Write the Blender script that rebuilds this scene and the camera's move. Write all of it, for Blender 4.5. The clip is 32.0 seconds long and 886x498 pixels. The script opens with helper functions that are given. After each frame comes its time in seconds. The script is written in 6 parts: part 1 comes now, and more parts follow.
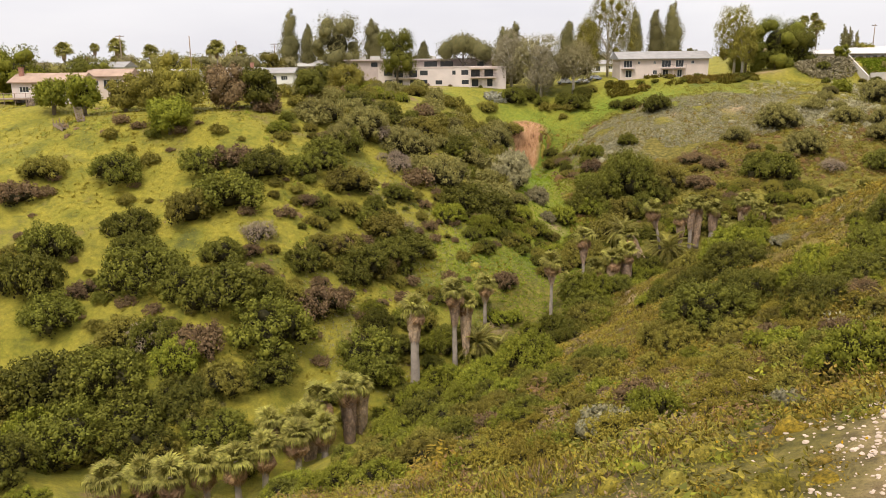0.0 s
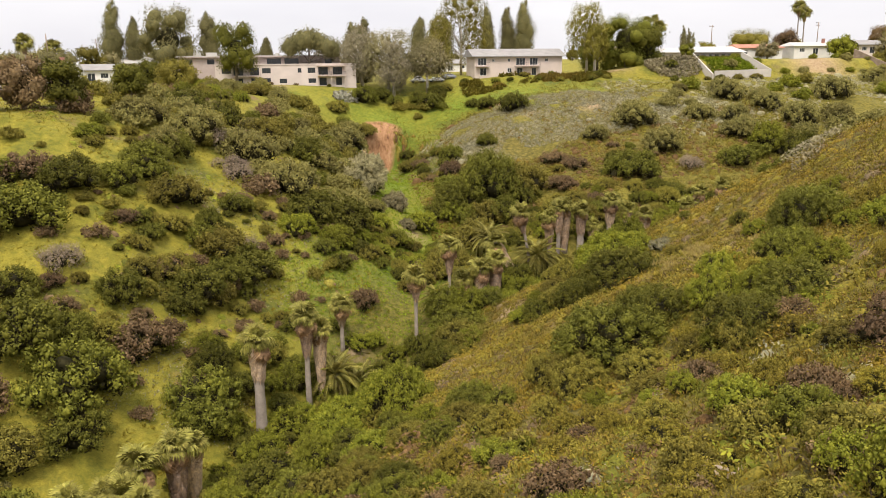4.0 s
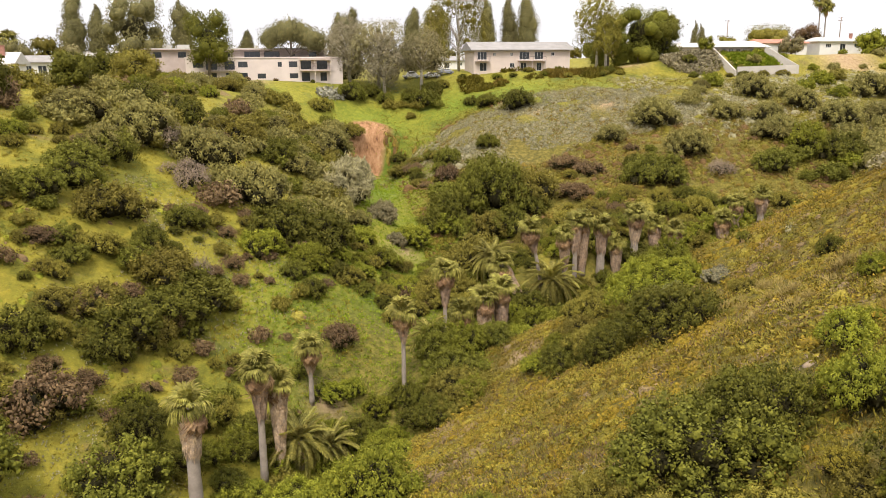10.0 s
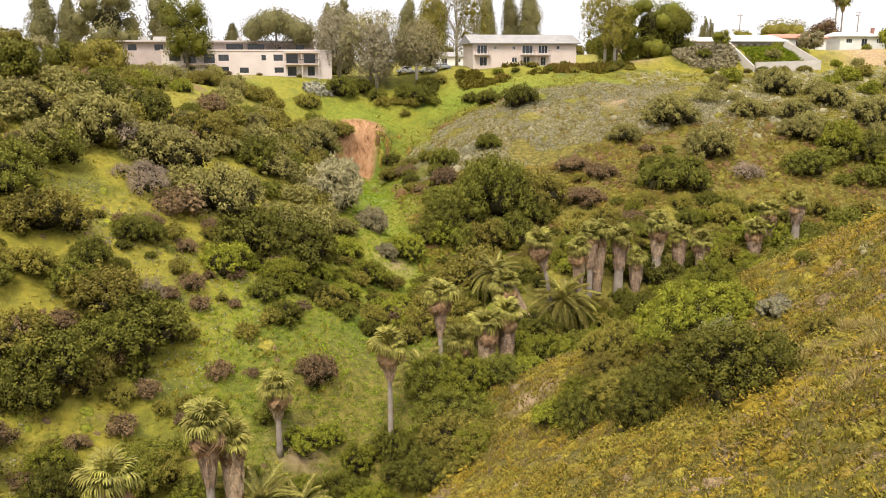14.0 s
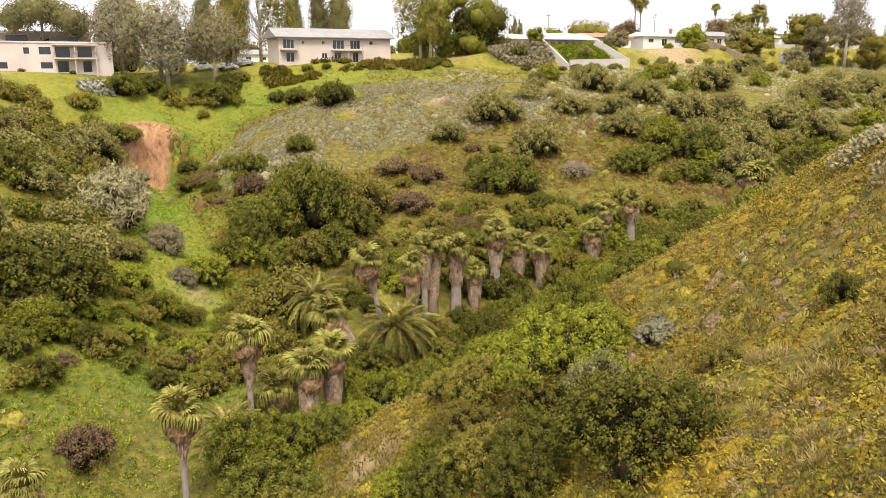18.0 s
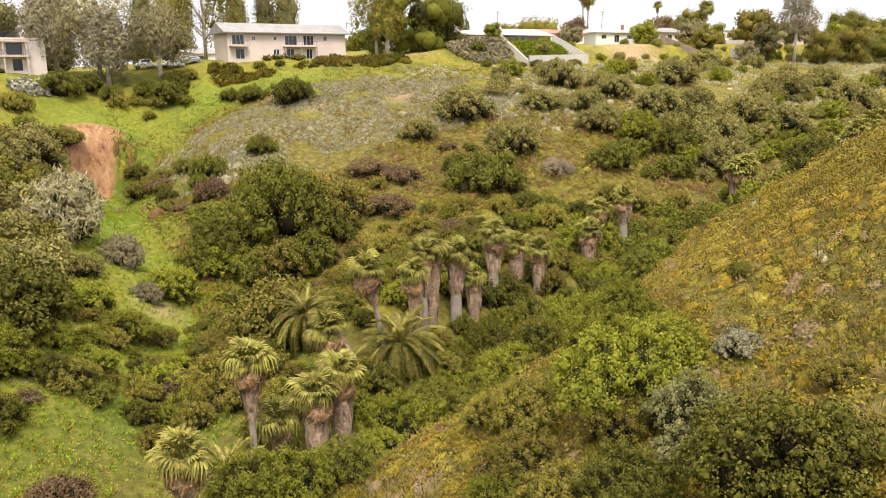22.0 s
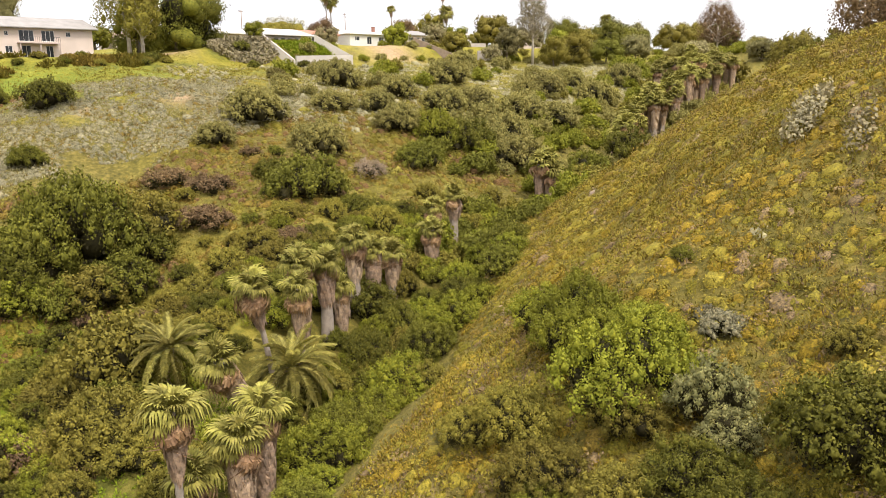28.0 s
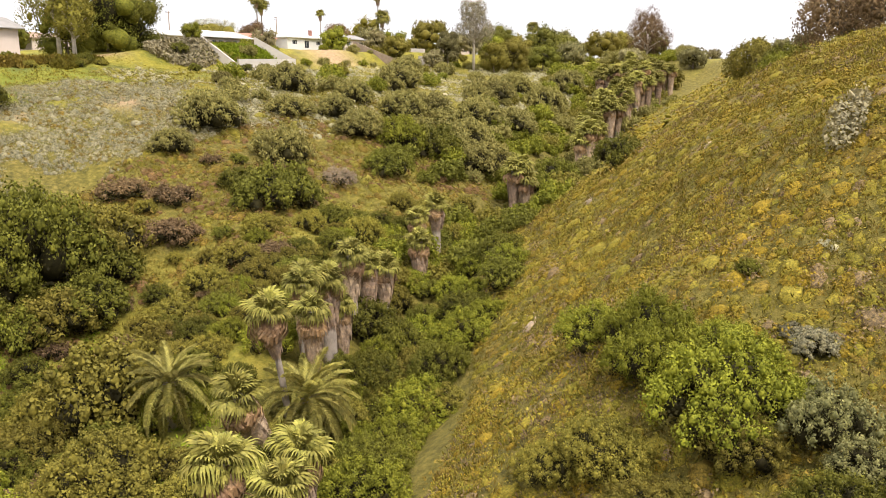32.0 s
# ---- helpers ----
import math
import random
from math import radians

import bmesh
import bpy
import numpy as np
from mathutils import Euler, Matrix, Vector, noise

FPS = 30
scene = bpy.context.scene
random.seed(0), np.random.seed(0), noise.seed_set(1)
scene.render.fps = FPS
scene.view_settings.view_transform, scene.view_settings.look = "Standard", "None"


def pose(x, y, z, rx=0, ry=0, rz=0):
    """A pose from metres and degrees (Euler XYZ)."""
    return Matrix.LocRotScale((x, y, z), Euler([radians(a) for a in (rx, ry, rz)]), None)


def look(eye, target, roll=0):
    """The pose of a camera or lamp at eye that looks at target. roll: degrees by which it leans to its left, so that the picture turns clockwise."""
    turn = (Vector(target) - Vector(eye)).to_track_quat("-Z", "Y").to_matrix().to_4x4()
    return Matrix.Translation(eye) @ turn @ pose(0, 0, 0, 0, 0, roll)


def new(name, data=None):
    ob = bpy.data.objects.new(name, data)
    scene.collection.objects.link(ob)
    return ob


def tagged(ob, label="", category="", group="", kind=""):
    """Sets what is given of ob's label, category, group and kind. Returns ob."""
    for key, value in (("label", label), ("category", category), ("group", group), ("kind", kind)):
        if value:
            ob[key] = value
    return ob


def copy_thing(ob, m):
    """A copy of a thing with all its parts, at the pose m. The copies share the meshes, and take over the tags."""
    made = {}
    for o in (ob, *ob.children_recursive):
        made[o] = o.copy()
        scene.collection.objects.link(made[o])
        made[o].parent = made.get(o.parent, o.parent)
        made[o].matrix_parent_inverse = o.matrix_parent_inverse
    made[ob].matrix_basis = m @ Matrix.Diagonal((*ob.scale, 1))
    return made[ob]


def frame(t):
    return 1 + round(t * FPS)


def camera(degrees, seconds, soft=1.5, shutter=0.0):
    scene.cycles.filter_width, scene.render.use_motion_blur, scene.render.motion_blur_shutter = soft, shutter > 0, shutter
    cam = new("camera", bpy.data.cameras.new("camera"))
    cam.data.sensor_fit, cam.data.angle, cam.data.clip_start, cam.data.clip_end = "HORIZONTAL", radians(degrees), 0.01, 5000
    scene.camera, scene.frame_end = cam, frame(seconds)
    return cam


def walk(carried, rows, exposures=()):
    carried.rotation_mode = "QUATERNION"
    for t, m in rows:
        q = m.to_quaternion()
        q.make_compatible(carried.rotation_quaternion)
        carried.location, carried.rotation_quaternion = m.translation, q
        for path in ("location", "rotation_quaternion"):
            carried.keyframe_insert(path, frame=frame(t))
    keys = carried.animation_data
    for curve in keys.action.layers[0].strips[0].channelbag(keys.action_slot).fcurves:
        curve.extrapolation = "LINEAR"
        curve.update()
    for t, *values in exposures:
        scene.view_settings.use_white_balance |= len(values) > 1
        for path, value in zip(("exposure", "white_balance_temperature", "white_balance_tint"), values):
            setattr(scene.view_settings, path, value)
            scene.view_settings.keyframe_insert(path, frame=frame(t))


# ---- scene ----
cam = camera(58.7, 32.0, soft=0.8)
METRES, EYE, TILT, LEAN, TURN = 100.0, 40.0, 4.2, -0.2, 0.0
ROWS = [
    (0.0, 0.0, 0.0, 0.0, -0.28, -17.72, 0.86),
    (0.5, 0.0009, 0.0165, -0.0032, -0.28, -17.73, 0.85),
    (1.0, 0.0018, 0.0331, -0.0066, -0.3, -17.72, 0.87),
    (1.5, 0.0042, 0.0511, -0.0114, -1.05, -17.71, 0.81),
    (2.0, 0.0065, 0.07, -0.0165, -11.36, -17.63, -0.13),
    (2.5, 0.0057, 0.0861, -0.0183, -14.28, -17.6, -0.32),
    (3.0, 0.0071, 0.1029, -0.0211, -11.62, -17.6, -0.13),
    (3.5, 0.0096, 0.1205, -0.0243, -10.81, -17.57, -0.08),
    (5.5, 0.022, 0.1894, -0.0378, -10.87, -17.48, -0.14),
    (6.0, 0.0252, 0.2067, -0.0408, -10.9, -17.46, -0.11),
    (6.5, 0.0286, 0.2239, -0.044, -10.91, -17.45, -0.14),
    (7.0, 0.0318, 0.2412, -0.0473, -10.93, -17.43, -0.19),
    (7.5, 0.0357, 0.2586, -0.0506, -10.94, -17.41, -0.21),
    (8.0, 0.039, 0.2758, -0.0537, -10.98, -17.41, -0.23),
    (8.5, 0.0426, 0.2925, -0.0569, -10.99, -17.38, -0.25),
    (9.0, 0.0464, 0.3097, -0.0599, -11.0, -17.37, -0.28),
    (9.5, 0.0503, 0.3271, -0.0629, -11.02, -17.36, -0.28),
    (10.0, 0.0542, 0.3444, -0.066, -11.04, -17.35, -0.28),
    (10.5, 0.058, 0.3618, -0.0693, -11.04, -17.34, -0.31),
    (11.0, 0.0618, 0.3792, -0.0725, -11.06, -17.34, -0.32),
    (11.5, 0.0655, 0.3968, -0.0756, -11.08, -17.32, -0.32),
    (12.0, 0.0695, 0.4144, -0.0788, -11.08, -17.33, -0.36),
    (12.5, 0.0732, 0.4316, -0.0816, -11.11, -17.34, -0.39),
    (13.0, 0.0769, 0.4491, -0.0849, -11.12, -17.32, -0.41),
    (13.5, 0.0807, 0.4666, -0.088, -11.14, -17.33, -0.43),
    (14.0, 0.0843, 0.4837, -0.0911, -11.16, -17.32, -0.45),
    (14.5, 0.0884, 0.501, -0.0942, -11.16, -17.32, -0.46),
    (15.0, 0.0962, 0.5186, -0.0987, -17.75, -17.15, -0.95),
    (15.5, 0.0968, 0.5368, -0.1008, -24.44, -17.02, -1.56),
    (17.5, 0.1184, 0.6033, -0.1145, -24.51, -16.85, -1.58),
    (18.0, 0.1215, 0.618, -0.1177, -24.52, -16.82, -1.56),
    (18.5, 0.1225, 0.6313, -0.1205, -24.54, -16.79, -1.5),
    (19.0, 0.1215, 0.6437, -0.1231, -24.57, -16.75, -1.45),
    (19.5, 0.1191, 0.656, -0.1258, -24.59, -16.72, -1.38),
    (20.0, 0.1153, 0.6674, -0.1282, -24.62, -16.71, -1.34),
    (20.5, 0.1109, 0.6791, -0.1309, -29.54, -16.56, -1.56),
    (21.0, 0.1054, 0.6898, -0.1329, -29.56, -16.55, -1.53),
    (21.5, 0.0986, 0.7001, -0.1346, -29.59, -16.54, -1.5),
    (22.0, 0.092, 0.7106, -0.1365, -29.59, -16.54, -1.48),
    (22.5, 0.0848, 0.7209, -0.1384, -29.59, -16.55, -1.46),
    (23.0, 0.0772, 0.7309, -0.1399, -29.69, -16.54, -1.47),
    (23.5, 0.0704, 0.7412, -0.1414, -30.37, -16.5, -1.46),
    (24.0, 0.0629, 0.7515, -0.143, -32.62, -16.42, -1.57),
    (24.5, 0.055, 0.7621, -0.1443, -35.09, -16.33, -1.75),
    (25.0, 0.0477, 0.7727, -0.1455, -37.63, -16.24, -1.88),
    (25.5, 0.0399, 0.783, -0.1468, -39.91, -16.12, -2.05),
    (27.5, 0.0134, 0.8263, -0.1527, -48.04, -15.59, -2.5),
    (28.0, 0.0074, 0.8374, -0.1542, -50.23, -15.44, -2.63),
    (28.5, 0.0023, 0.8486, -0.1557, -52.42, -15.25, -2.75),
    (29.0, -0.0022, 0.8603, -0.1567, -54.42, -15.07, -2.89),
    (29.5, -0.0057, 0.8727, -0.1577, -56.15, -14.93, -3.03),
    (30.0, -0.0082, 0.8852, -0.1587, -56.49, -14.85, -3.1),
    (30.5, -0.0094, 0.8975, -0.1601, -56.49, -14.78, -3.16),
    (31.0, -0.0097, 0.91, -0.1615, -56.49, -14.72, -3.2),
    (31.5, -0.009, 0.9226, -0.1624, -56.48, -14.69, -3.26),
    (32.0, -0.0077, 0.9351, -0.1637, -56.48, -14.66, -3.3),
]
walk(cam, [(t, pose(0, 0, EYE, TILT, LEAN, TURN) @ pose(METRES * x, METRES * y, METRES * z, 90 + pitch, roll, yaw)) for t, x, y, z, yaw, pitch, roll in ROWS], exposures=[(0.0, 0.10, 6500, 14), (3.0, 0.16, 6500, 14), (6.0, 0.25, 6500, 14), (10.0, 0.36, 6500, 14), (14.0, 0.46, 6500, 14), (20.0, 0.52, 6500, 14), (26.0, 0.59, 6500, 14), (32.0, 0.57, 6500, 14)])

# ---- world and light: a bright overcast noon ----
world = bpy.data.worlds.new("sky")
scene.world = world
world.use_nodes = True
wn = world.node_tree
wn.nodes.clear()
SUN_UP, SUN_ROUND = radians(60), radians(200)
sky = wn.nodes.new("ShaderNodeTexSky")
sky.sky_type, sky.sun_disc, sky.sun_elevation, sky.sun_rotation = "NISHITA", False, SUN_UP, SUN_ROUND
clear = wn.nodes.new("ShaderNodeMixRGB")
clear.blend_type = "MULTIPLY"
clear.inputs[0].default_value = 1.0
clear.inputs[2].default_value = (0.10, 0.10, 0.10, 1)
wn.links.new(sky.outputs[0], clear.inputs[1])
wtc = wn.nodes.new("ShaderNodeTexCoord")
wmap = wn.nodes.new("ShaderNodeMapping")
wmap.inputs["Scale"].default_value = (1.6, 1.6, 7)
wn.links.new(wtc.outputs["Generated"], wmap.inputs[0])
wnoise = wn.nodes.new("ShaderNodeTexNoise")
wnoise.inputs["Scale"].default_value, wnoise.inputs["Detail"].default_value = 1.4, 5
wn.links.new(wmap.outputs[0], wnoise.inputs["Vector"])
wramp = wn.nodes.new("ShaderNodeValToRGB")
wramp.color_ramp.elements[0].position, wramp.color_ramp.elements[1].position = 0.3, 0.7
wramp.color_ramp.elements[0].color, wramp.color_ramp.elements[1].color = (0.80, 0.80, 0.83, 1), (0.95, 0.945, 0.94, 1)
wn.links.new(wnoise.outputs[0], wramp.inputs[0])
cloud = wn.nodes.new("ShaderNodeMixRGB")
cloud.inputs[0].default_value = 0.93
wn.links.new(clear.outputs[0], cloud.inputs[1])
wn.links.new(wramp.outputs[0], cloud.inputs[2])
# an overcast dome: the zenith is about two and a half times as bright as the horizon
wsep = wn.nodes.new("ShaderNodeSeparateXYZ")
wn.links.new(wtc.outputs["Generated"], wsep.inputs[0])
wup = wn.nodes.new("ShaderNodeMapRange")
wup.inputs["To Min"].default_value, wup.inputs["To Max"].default_value = 0.95, 2.5
wpow = wn.nodes.new("ShaderNodeMath")
wpow.operation, wpow.use_clamp = "POWER", True
wpow.inputs[1].default_value = 1.5
wn.links.new(wsep.outputs[2], wpow.inputs[0])
wn.links.new(wpow.outputs[0], wup.inputs["Value"])
wbg = wn.nodes.new("ShaderNodeBackground")
wn.links.new(wup.outputs[0], wbg.inputs[1])
wn.links.new(cloud.outputs[0], wbg.inputs[0])
wout = wn.nodes.new("ShaderNodeOutputWorld")
wn.links.new(wbg.outputs[0], wout.inputs[0])
sun = new("sun", bpy.data.lights.new("sun", "SUN"))
sun.data.energy, sun.data.angle, sun.data.color = 3.3, radians(18), (1.0, 0.94, 0.84)
sun.matrix_world = look((0, 0, 0), (math.sin(SUN_ROUND) * -math.cos(SUN_UP), math.cos(SUN_ROUND) * -math.cos(SUN_UP), -math.sin(SUN_UP)))


# ---- materials ----
def node_mat(name, rough=0.8):
    m = bpy.data.materials.new(name)
    m.use_nodes = True
    nt = m.node_tree
    b = nt.nodes["Principled BSDF"]
    b.inputs["Roughness"].default_value = rough
    b.inputs["Specular IOR Level"].default_value = 0.25
    return m, nt, b


def ramp_node(nt, source, stops):
    r = nt.nodes.new("ShaderNodeValToRGB")
    while len(r.color_ramp.elements) < len(stops):
        r.color_ramp.elements.new(0.5)
    for e, (p, c) in zip(r.color_ramp.elements, stops):
        e.position, e.color = p, (*c, 1)
    nt.links.new(source, r.inputs[0])
    return r


def noise_node(nt, scale, detail=4, rough=0.6, vector=None):
    n = nt.nodes.new("ShaderNodeTexNoise")
    n.inputs["Scale"].default_value, n.inputs["Detail"].default_value, n.inputs["Roughness"].default_value = scale, detail, rough
    if vector is None:
        vector = nt.nodes.new("ShaderNodeTexCoord").outputs["Object"]
    nt.links.new(vector, n.inputs["Vector"])
    return n


def mix(nt, fac, a, b, mode="MIX"):
    n = nt.nodes.new("ShaderNodeMixRGB")
    n.blend_type = mode
    for sock, v in zip(n.inputs, (fac, a, b)):
        if hasattr(v, "links"):
            nt.links.new(v, sock)
        else:
            sock.default_value = v if isinstance(v, float) else (*v, 1)
    return n.outputs[0]


def leaf_mat(name, dark, mid, light, spread=0.5, rough=0.75, grain=2.4, fleck=1.0):
    """Foliage: each leaf cluster differs, each plant differs a little, and thin leaves let some light through."""
    m, nt, b = node_mat(name, rough)
    b.inputs["Specular IOR Level"].default_value = 0.12
    geo = nt.nodes.new("ShaderNodeNewGeometry")
    info = nt.nodes.new("ShaderNodeObjectInfo")
    near_dark, near_light = (tuple(0.45 * p + 0.55 * q for p, q in zip(c, mid)) for c in (dark, light))
    r = ramp_node(nt, geo.outputs["Random Per Island"], [(0.0, near_dark), (0.55, mid), (1.0, near_light)])
    hsv = nt.nodes.new("ShaderNodeHueSaturation")
    mr = nt.nodes.new("ShaderNodeMapRange")
    mr.inputs["To Min"].default_value, mr.inputs["To Max"].default_value = 1 - spread * 0.5, 1 + spread * 0.5
    nt.links.new(info.outputs["Random"], mr.inputs["Value"])
    nt.links.new(mr.outputs[0], hsv.inputs["Value"])
    mh = nt.nodes.new("ShaderNodeMapRange")
    mh.inputs["To Min"].default_value, mh.inputs["To Max"].default_value = 0.492, 0.504
    nt.links.new(info.outputs["Random"], mh.inputs["Value"])
    nt.links.new(mh.outputs[0], hsv.inputs["Hue"])
    wide = noise_node(nt, 0.16, 2, vector=geo.outputs["Position"])
    wr = ramp_node(nt, wide.outputs[0], [(0.3, (0.93, 0.85, 0.82)), (0.7, (1.25, 1.12, 1.0))])
    tone = mix(nt, 1.0, r.outputs[0], wr.outputs[0], "MULTIPLY")
    fine = noise_node(nt, grain, 3, 0.75, vector=geo.outputs["Position"])
    fr = ramp_node(nt, fine.outputs[0], [(0.36, tuple(1 - fleck * q for q in (0.32, 0.30, 0.26))), (0.52, (1.0, 0.98, 0.96)), (0.68, tuple(1 + fleck * q for q in (0.36, 0.32, 0.15)))])
    nt.links.new(mix(nt, 1.0, tone, fr.outputs[0], "MULTIPLY"), hsv.inputs["Color"])
    nt.links.new(hsv.outputs[0], b.inputs["Base Color"])
    tr = nt.nodes.new("ShaderNodeBsdfTranslucent")
    nt.links.new(hsv.outputs[0], tr.inputs[0])
    ms = nt.nodes.new("ShaderNodeMixShader")
    ms.inputs[0].default_value = 0.12
    nt.links.new(b.outputs[0], ms.inputs[1])
    nt.links.new(tr.outputs[0], ms.inputs[2])
    nt.links.new(ms.outputs[0], nt.nodes["Material Output"].inputs[0])
    return m


def plain_mat(name, colour, rough=0.8, scale=1.5, vary=0.25, fine=12.0, bump=0.0, metal=0.0):
    """A solid surface with blotches, grain and a little relief."""
    m, nt, b = node_mat(name, rough)
    b.inputs["Metallic"].default_value = metal
    big, small = noise_node(nt, scale, 4), noise_node(nt, fine, 6, 0.7)
    lo = tuple(c * (1 - vary) for c in colour)
    hi = tuple(min(1, c * (1 + vary)) for c in colour)
    a = ramp_node(nt, big.outputs[0], [(0.3, lo), (0.7, hi)]).outputs[0]
    g = ramp_node(nt, small.outputs[0], [(0.25, (1 - vary * 0.6,) * 3), (0.75, (1 + vary * 0.3,) * 3)]).outputs[0]
    nt.links.new(mix(nt, 1.0, a, g, "MULTIPLY"), b.inputs["Base Color"])
    if bump:
        bp = nt.nodes.new("ShaderNodeBump")
        bp.inputs["Strength"].default_value, bp.inputs["Distance"].default_value = bump, 0.1
        nt.links.new(small.outputs[0], bp.inputs["Height"])
        nt.links.new(bp.outputs[0], b.inputs["Normal"])
    return m


LEAF_DARK = leaf_mat("sumac_leaf", (0.050, 0.058, 0.010), (0.108, 0.120, 0.017), (0.195, 0.205, 0.031))
LEAF_GREEN = leaf_mat("bright_leaf", (0.078, 0.098, 0.011), (0.160, 0.185, 0.019), (0.265, 0.285, 0.033))
LEAF_OLIVE = leaf_mat("olive_leaf", (0.092, 0.090, 0.018), (0.165, 0.158, 0.028), (0.25, 0.235, 0.046))
LEAF_BROWN = leaf_mat("withered_leaf", (0.080, 0.058, 0.030), (0.145, 0.106, 0.056), (0.22, 0.17, 0.095))
LEAF_GREY = leaf_mat("grey_twig", (0.16, 0.135, 0.10), (0.26, 0.225, 0.17), (0.37, 0.32, 0.25))
LEAF_SILVER = leaf_mat("sagebrush_leaf", (0.125, 0.130, 0.078), (0.215, 0.218, 0.135), (0.32, 0.32, 0.21), grain=4.0, fleck=1.4)
PALE_GRASS = leaf_mat("pale_grass", (0.20, 0.175, 0.06), (0.29, 0.25, 0.095), (0.38, 0.335, 0.145))
REED_BLADE = leaf_mat("reed_blade", (0.135, 0.132, 0.070), (0.215, 0.210, 0.115), (0.31, 0.30, 0.18))
SCRUB_GREEN = leaf_mat("scrub_green", (0.068, 0.066, 0.009), (0.125, 0.118, 0.014), (0.19, 0.175, 0.026), grain=7.0, fleck=1.7)
SCRUB_OLIVE = leaf_mat("scrub_olive", (0.082, 0.062, 0.013), (0.145, 0.112, 0.020), (0.22, 0.172, 0.036), grain=7.0, fleck=1.7)
SCRUB_RUST = leaf_mat("scrub_rust", (0.078, 0.049, 0.020), (0.132, 0.086, 0.034), (0.20, 0.138, 0.064), grain=7.0, fleck=1.7)
SCRUB_YELLOW = leaf_mat("flowering_scrub", (0.104, 0.078, 0.009), (0.172, 0.132, 0.014), (0.245, 0.19, 0.024), grain=7.0, fleck=1.7)
FLOWER = leaf_mat("yellow_flower", (0.38, 0.24, 0.008), (0.52, 0.35, 0.012), (0.62, 0.45, 0.03))
GRASS_LEAF = leaf_mat("grass_blade", (0.150, 0.140, 0.018), (0.225, 0.205, 0.026), (0.31, 0.275, 0.045))
HERB_LEAF = leaf_mat("herb_leaf", (0.105, 0.155, 0.010), (0.165, 0.240, 0.015), (0.24, 0.32, 0.028))
PINE_LEAF = leaf_mat("conifer_needle", (0.085, 0.088, 0.038), (0.14, 0.14, 0.06), (0.20, 0.195, 0.085))
EUC_LEAF = leaf_mat("eucalyptus_leaf", (0.13, 0.128, 0.062), (0.205, 0.198, 0.098), (0.29, 0.275, 0.145))
FAN_LEAF = leaf_mat("fan_frond_green", (0.090, 0.098, 0.020), (0.185, 0.190, 0.042), (0.33, 0.325, 0.10))
FAN_OLD = leaf_mat("fan_frond_yellowing", (0.15, 0.095, 0.052), (0.26, 0.178, 0.100), (0.42, 0.32, 0.20))
THATCH = leaf_mat("thatch", (0.18, 0.14, 0.10), (0.33, 0.265, 0.195), (0.48, 0.40, 0.31))
DATE_LEAF = leaf_mat("date_frond", (0.140, 0.145, 0.036), (0.255, 0.255, 0.070), (0.40, 0.39, 0.13))
SCRUB_BRIGHT = leaf_mat("fresh_scrub_leaf", (0.102, 0.092, 0.014), (0.178, 0.160, 0.023), (0.26, 0.232, 0.040), grain=7.0, fleck=1.5)
# paler green for far shrubs: distance haze put into the leaf colour
LEAF_HAZED = leaf_mat("hazed_green_leaf", (0.105, 0.106, 0.032), (0.182, 0.180, 0.056), (0.275, 0.265, 0.092))
LEAF_SAGE = leaf_mat("grey_green_leaf", (0.105, 0.118, 0.044), (0.185, 0.200, 0.080), (0.29, 0.305, 0.135))
EUC_GREY = leaf_mat("grey_eucalyptus_leaf", (0.15, 0.148, 0.095), (0.235, 0.228, 0.150), (0.33, 0.315, 0.215))
SCRUB_TAN = leaf_mat("dry_flower_head", (0.10, 0.078, 0.042), (0.16, 0.125, 0.068), (0.225, 0.18, 0.105), grain=7.0, fleck=1.7)
# near-black leaf colour that paints the shade deep inside the crowns
INNER_SHADE = leaf_mat("shaded_inner_leaf", (0.014, 0.014, 0.005), (0.023, 0.022, 0.007), (0.038, 0.036, 0.011))
TWIG = plain_mat("twig_bark", (0.036, 0.030, 0.020), 0.95)
BARK = plain_mat("bark", (0.17, 0.135, 0.10), 0.9, 2.0, 0.3, 14, 0.4)
PALE_BARK = plain_mat("pale_bark", (0.50, 0.44, 0.36), 0.85, 1.2, 0.25, 10, 0.2)
PALM_BARK = plain_mat("palm_bark", (0.30, 0.25, 0.20), 0.9, 1.0, 0.25, 18, 0.6)
STUCCO = plain_mat("pink_stucco", (0.57, 0.475, 0.40), 0.9, 0.35, 0.07, 6)
CREAM = plain_mat("cream_stucco", (0.58, 0.50, 0.445), 0.9, 0.35, 0.08, 6)
WHITE = plain_mat("white_paint", (0.64, 0.62, 0.58), 0.7, 0.5, 0.06, 8)
TAUPE = plain_mat("taupe_siding", (0.44, 0.36, 0.32), 0.85, 0.4, 0.12, 6)
SHINGLE = plain_mat("grey_shingle", (0.25, 0.235, 0.215), 0.9, 0.5, 0.16, 9)
BROWN_ROOF = plain_mat("brown_shingle", (0.33, 0.23, 0.165), 0.9, 0.5, 0.18, 9)
PALE_ROOF = plain_mat("pale_roof", (0.46, 0.44, 0.40), 0.85, 0.5, 0.1, 9)
RED_ROOF = plain_mat("red_tile", (0.36, 0.17, 0.11), 0.85, 0.6, 0.2, 9)
BRICK = plain_mat("chimney_brick", (0.30, 0.15, 0.11), 0.9, 3, 0.2, 12)
CONCRETE = plain_mat("pale_concrete", (0.46, 0.42, 0.36), 0.9, 0.4, 0.12, 5)
BLOCKWALL = plain_mat("grey_blockwork", (0.42, 0.38, 0.33), 0.9, 0.4, 0.15, 5)
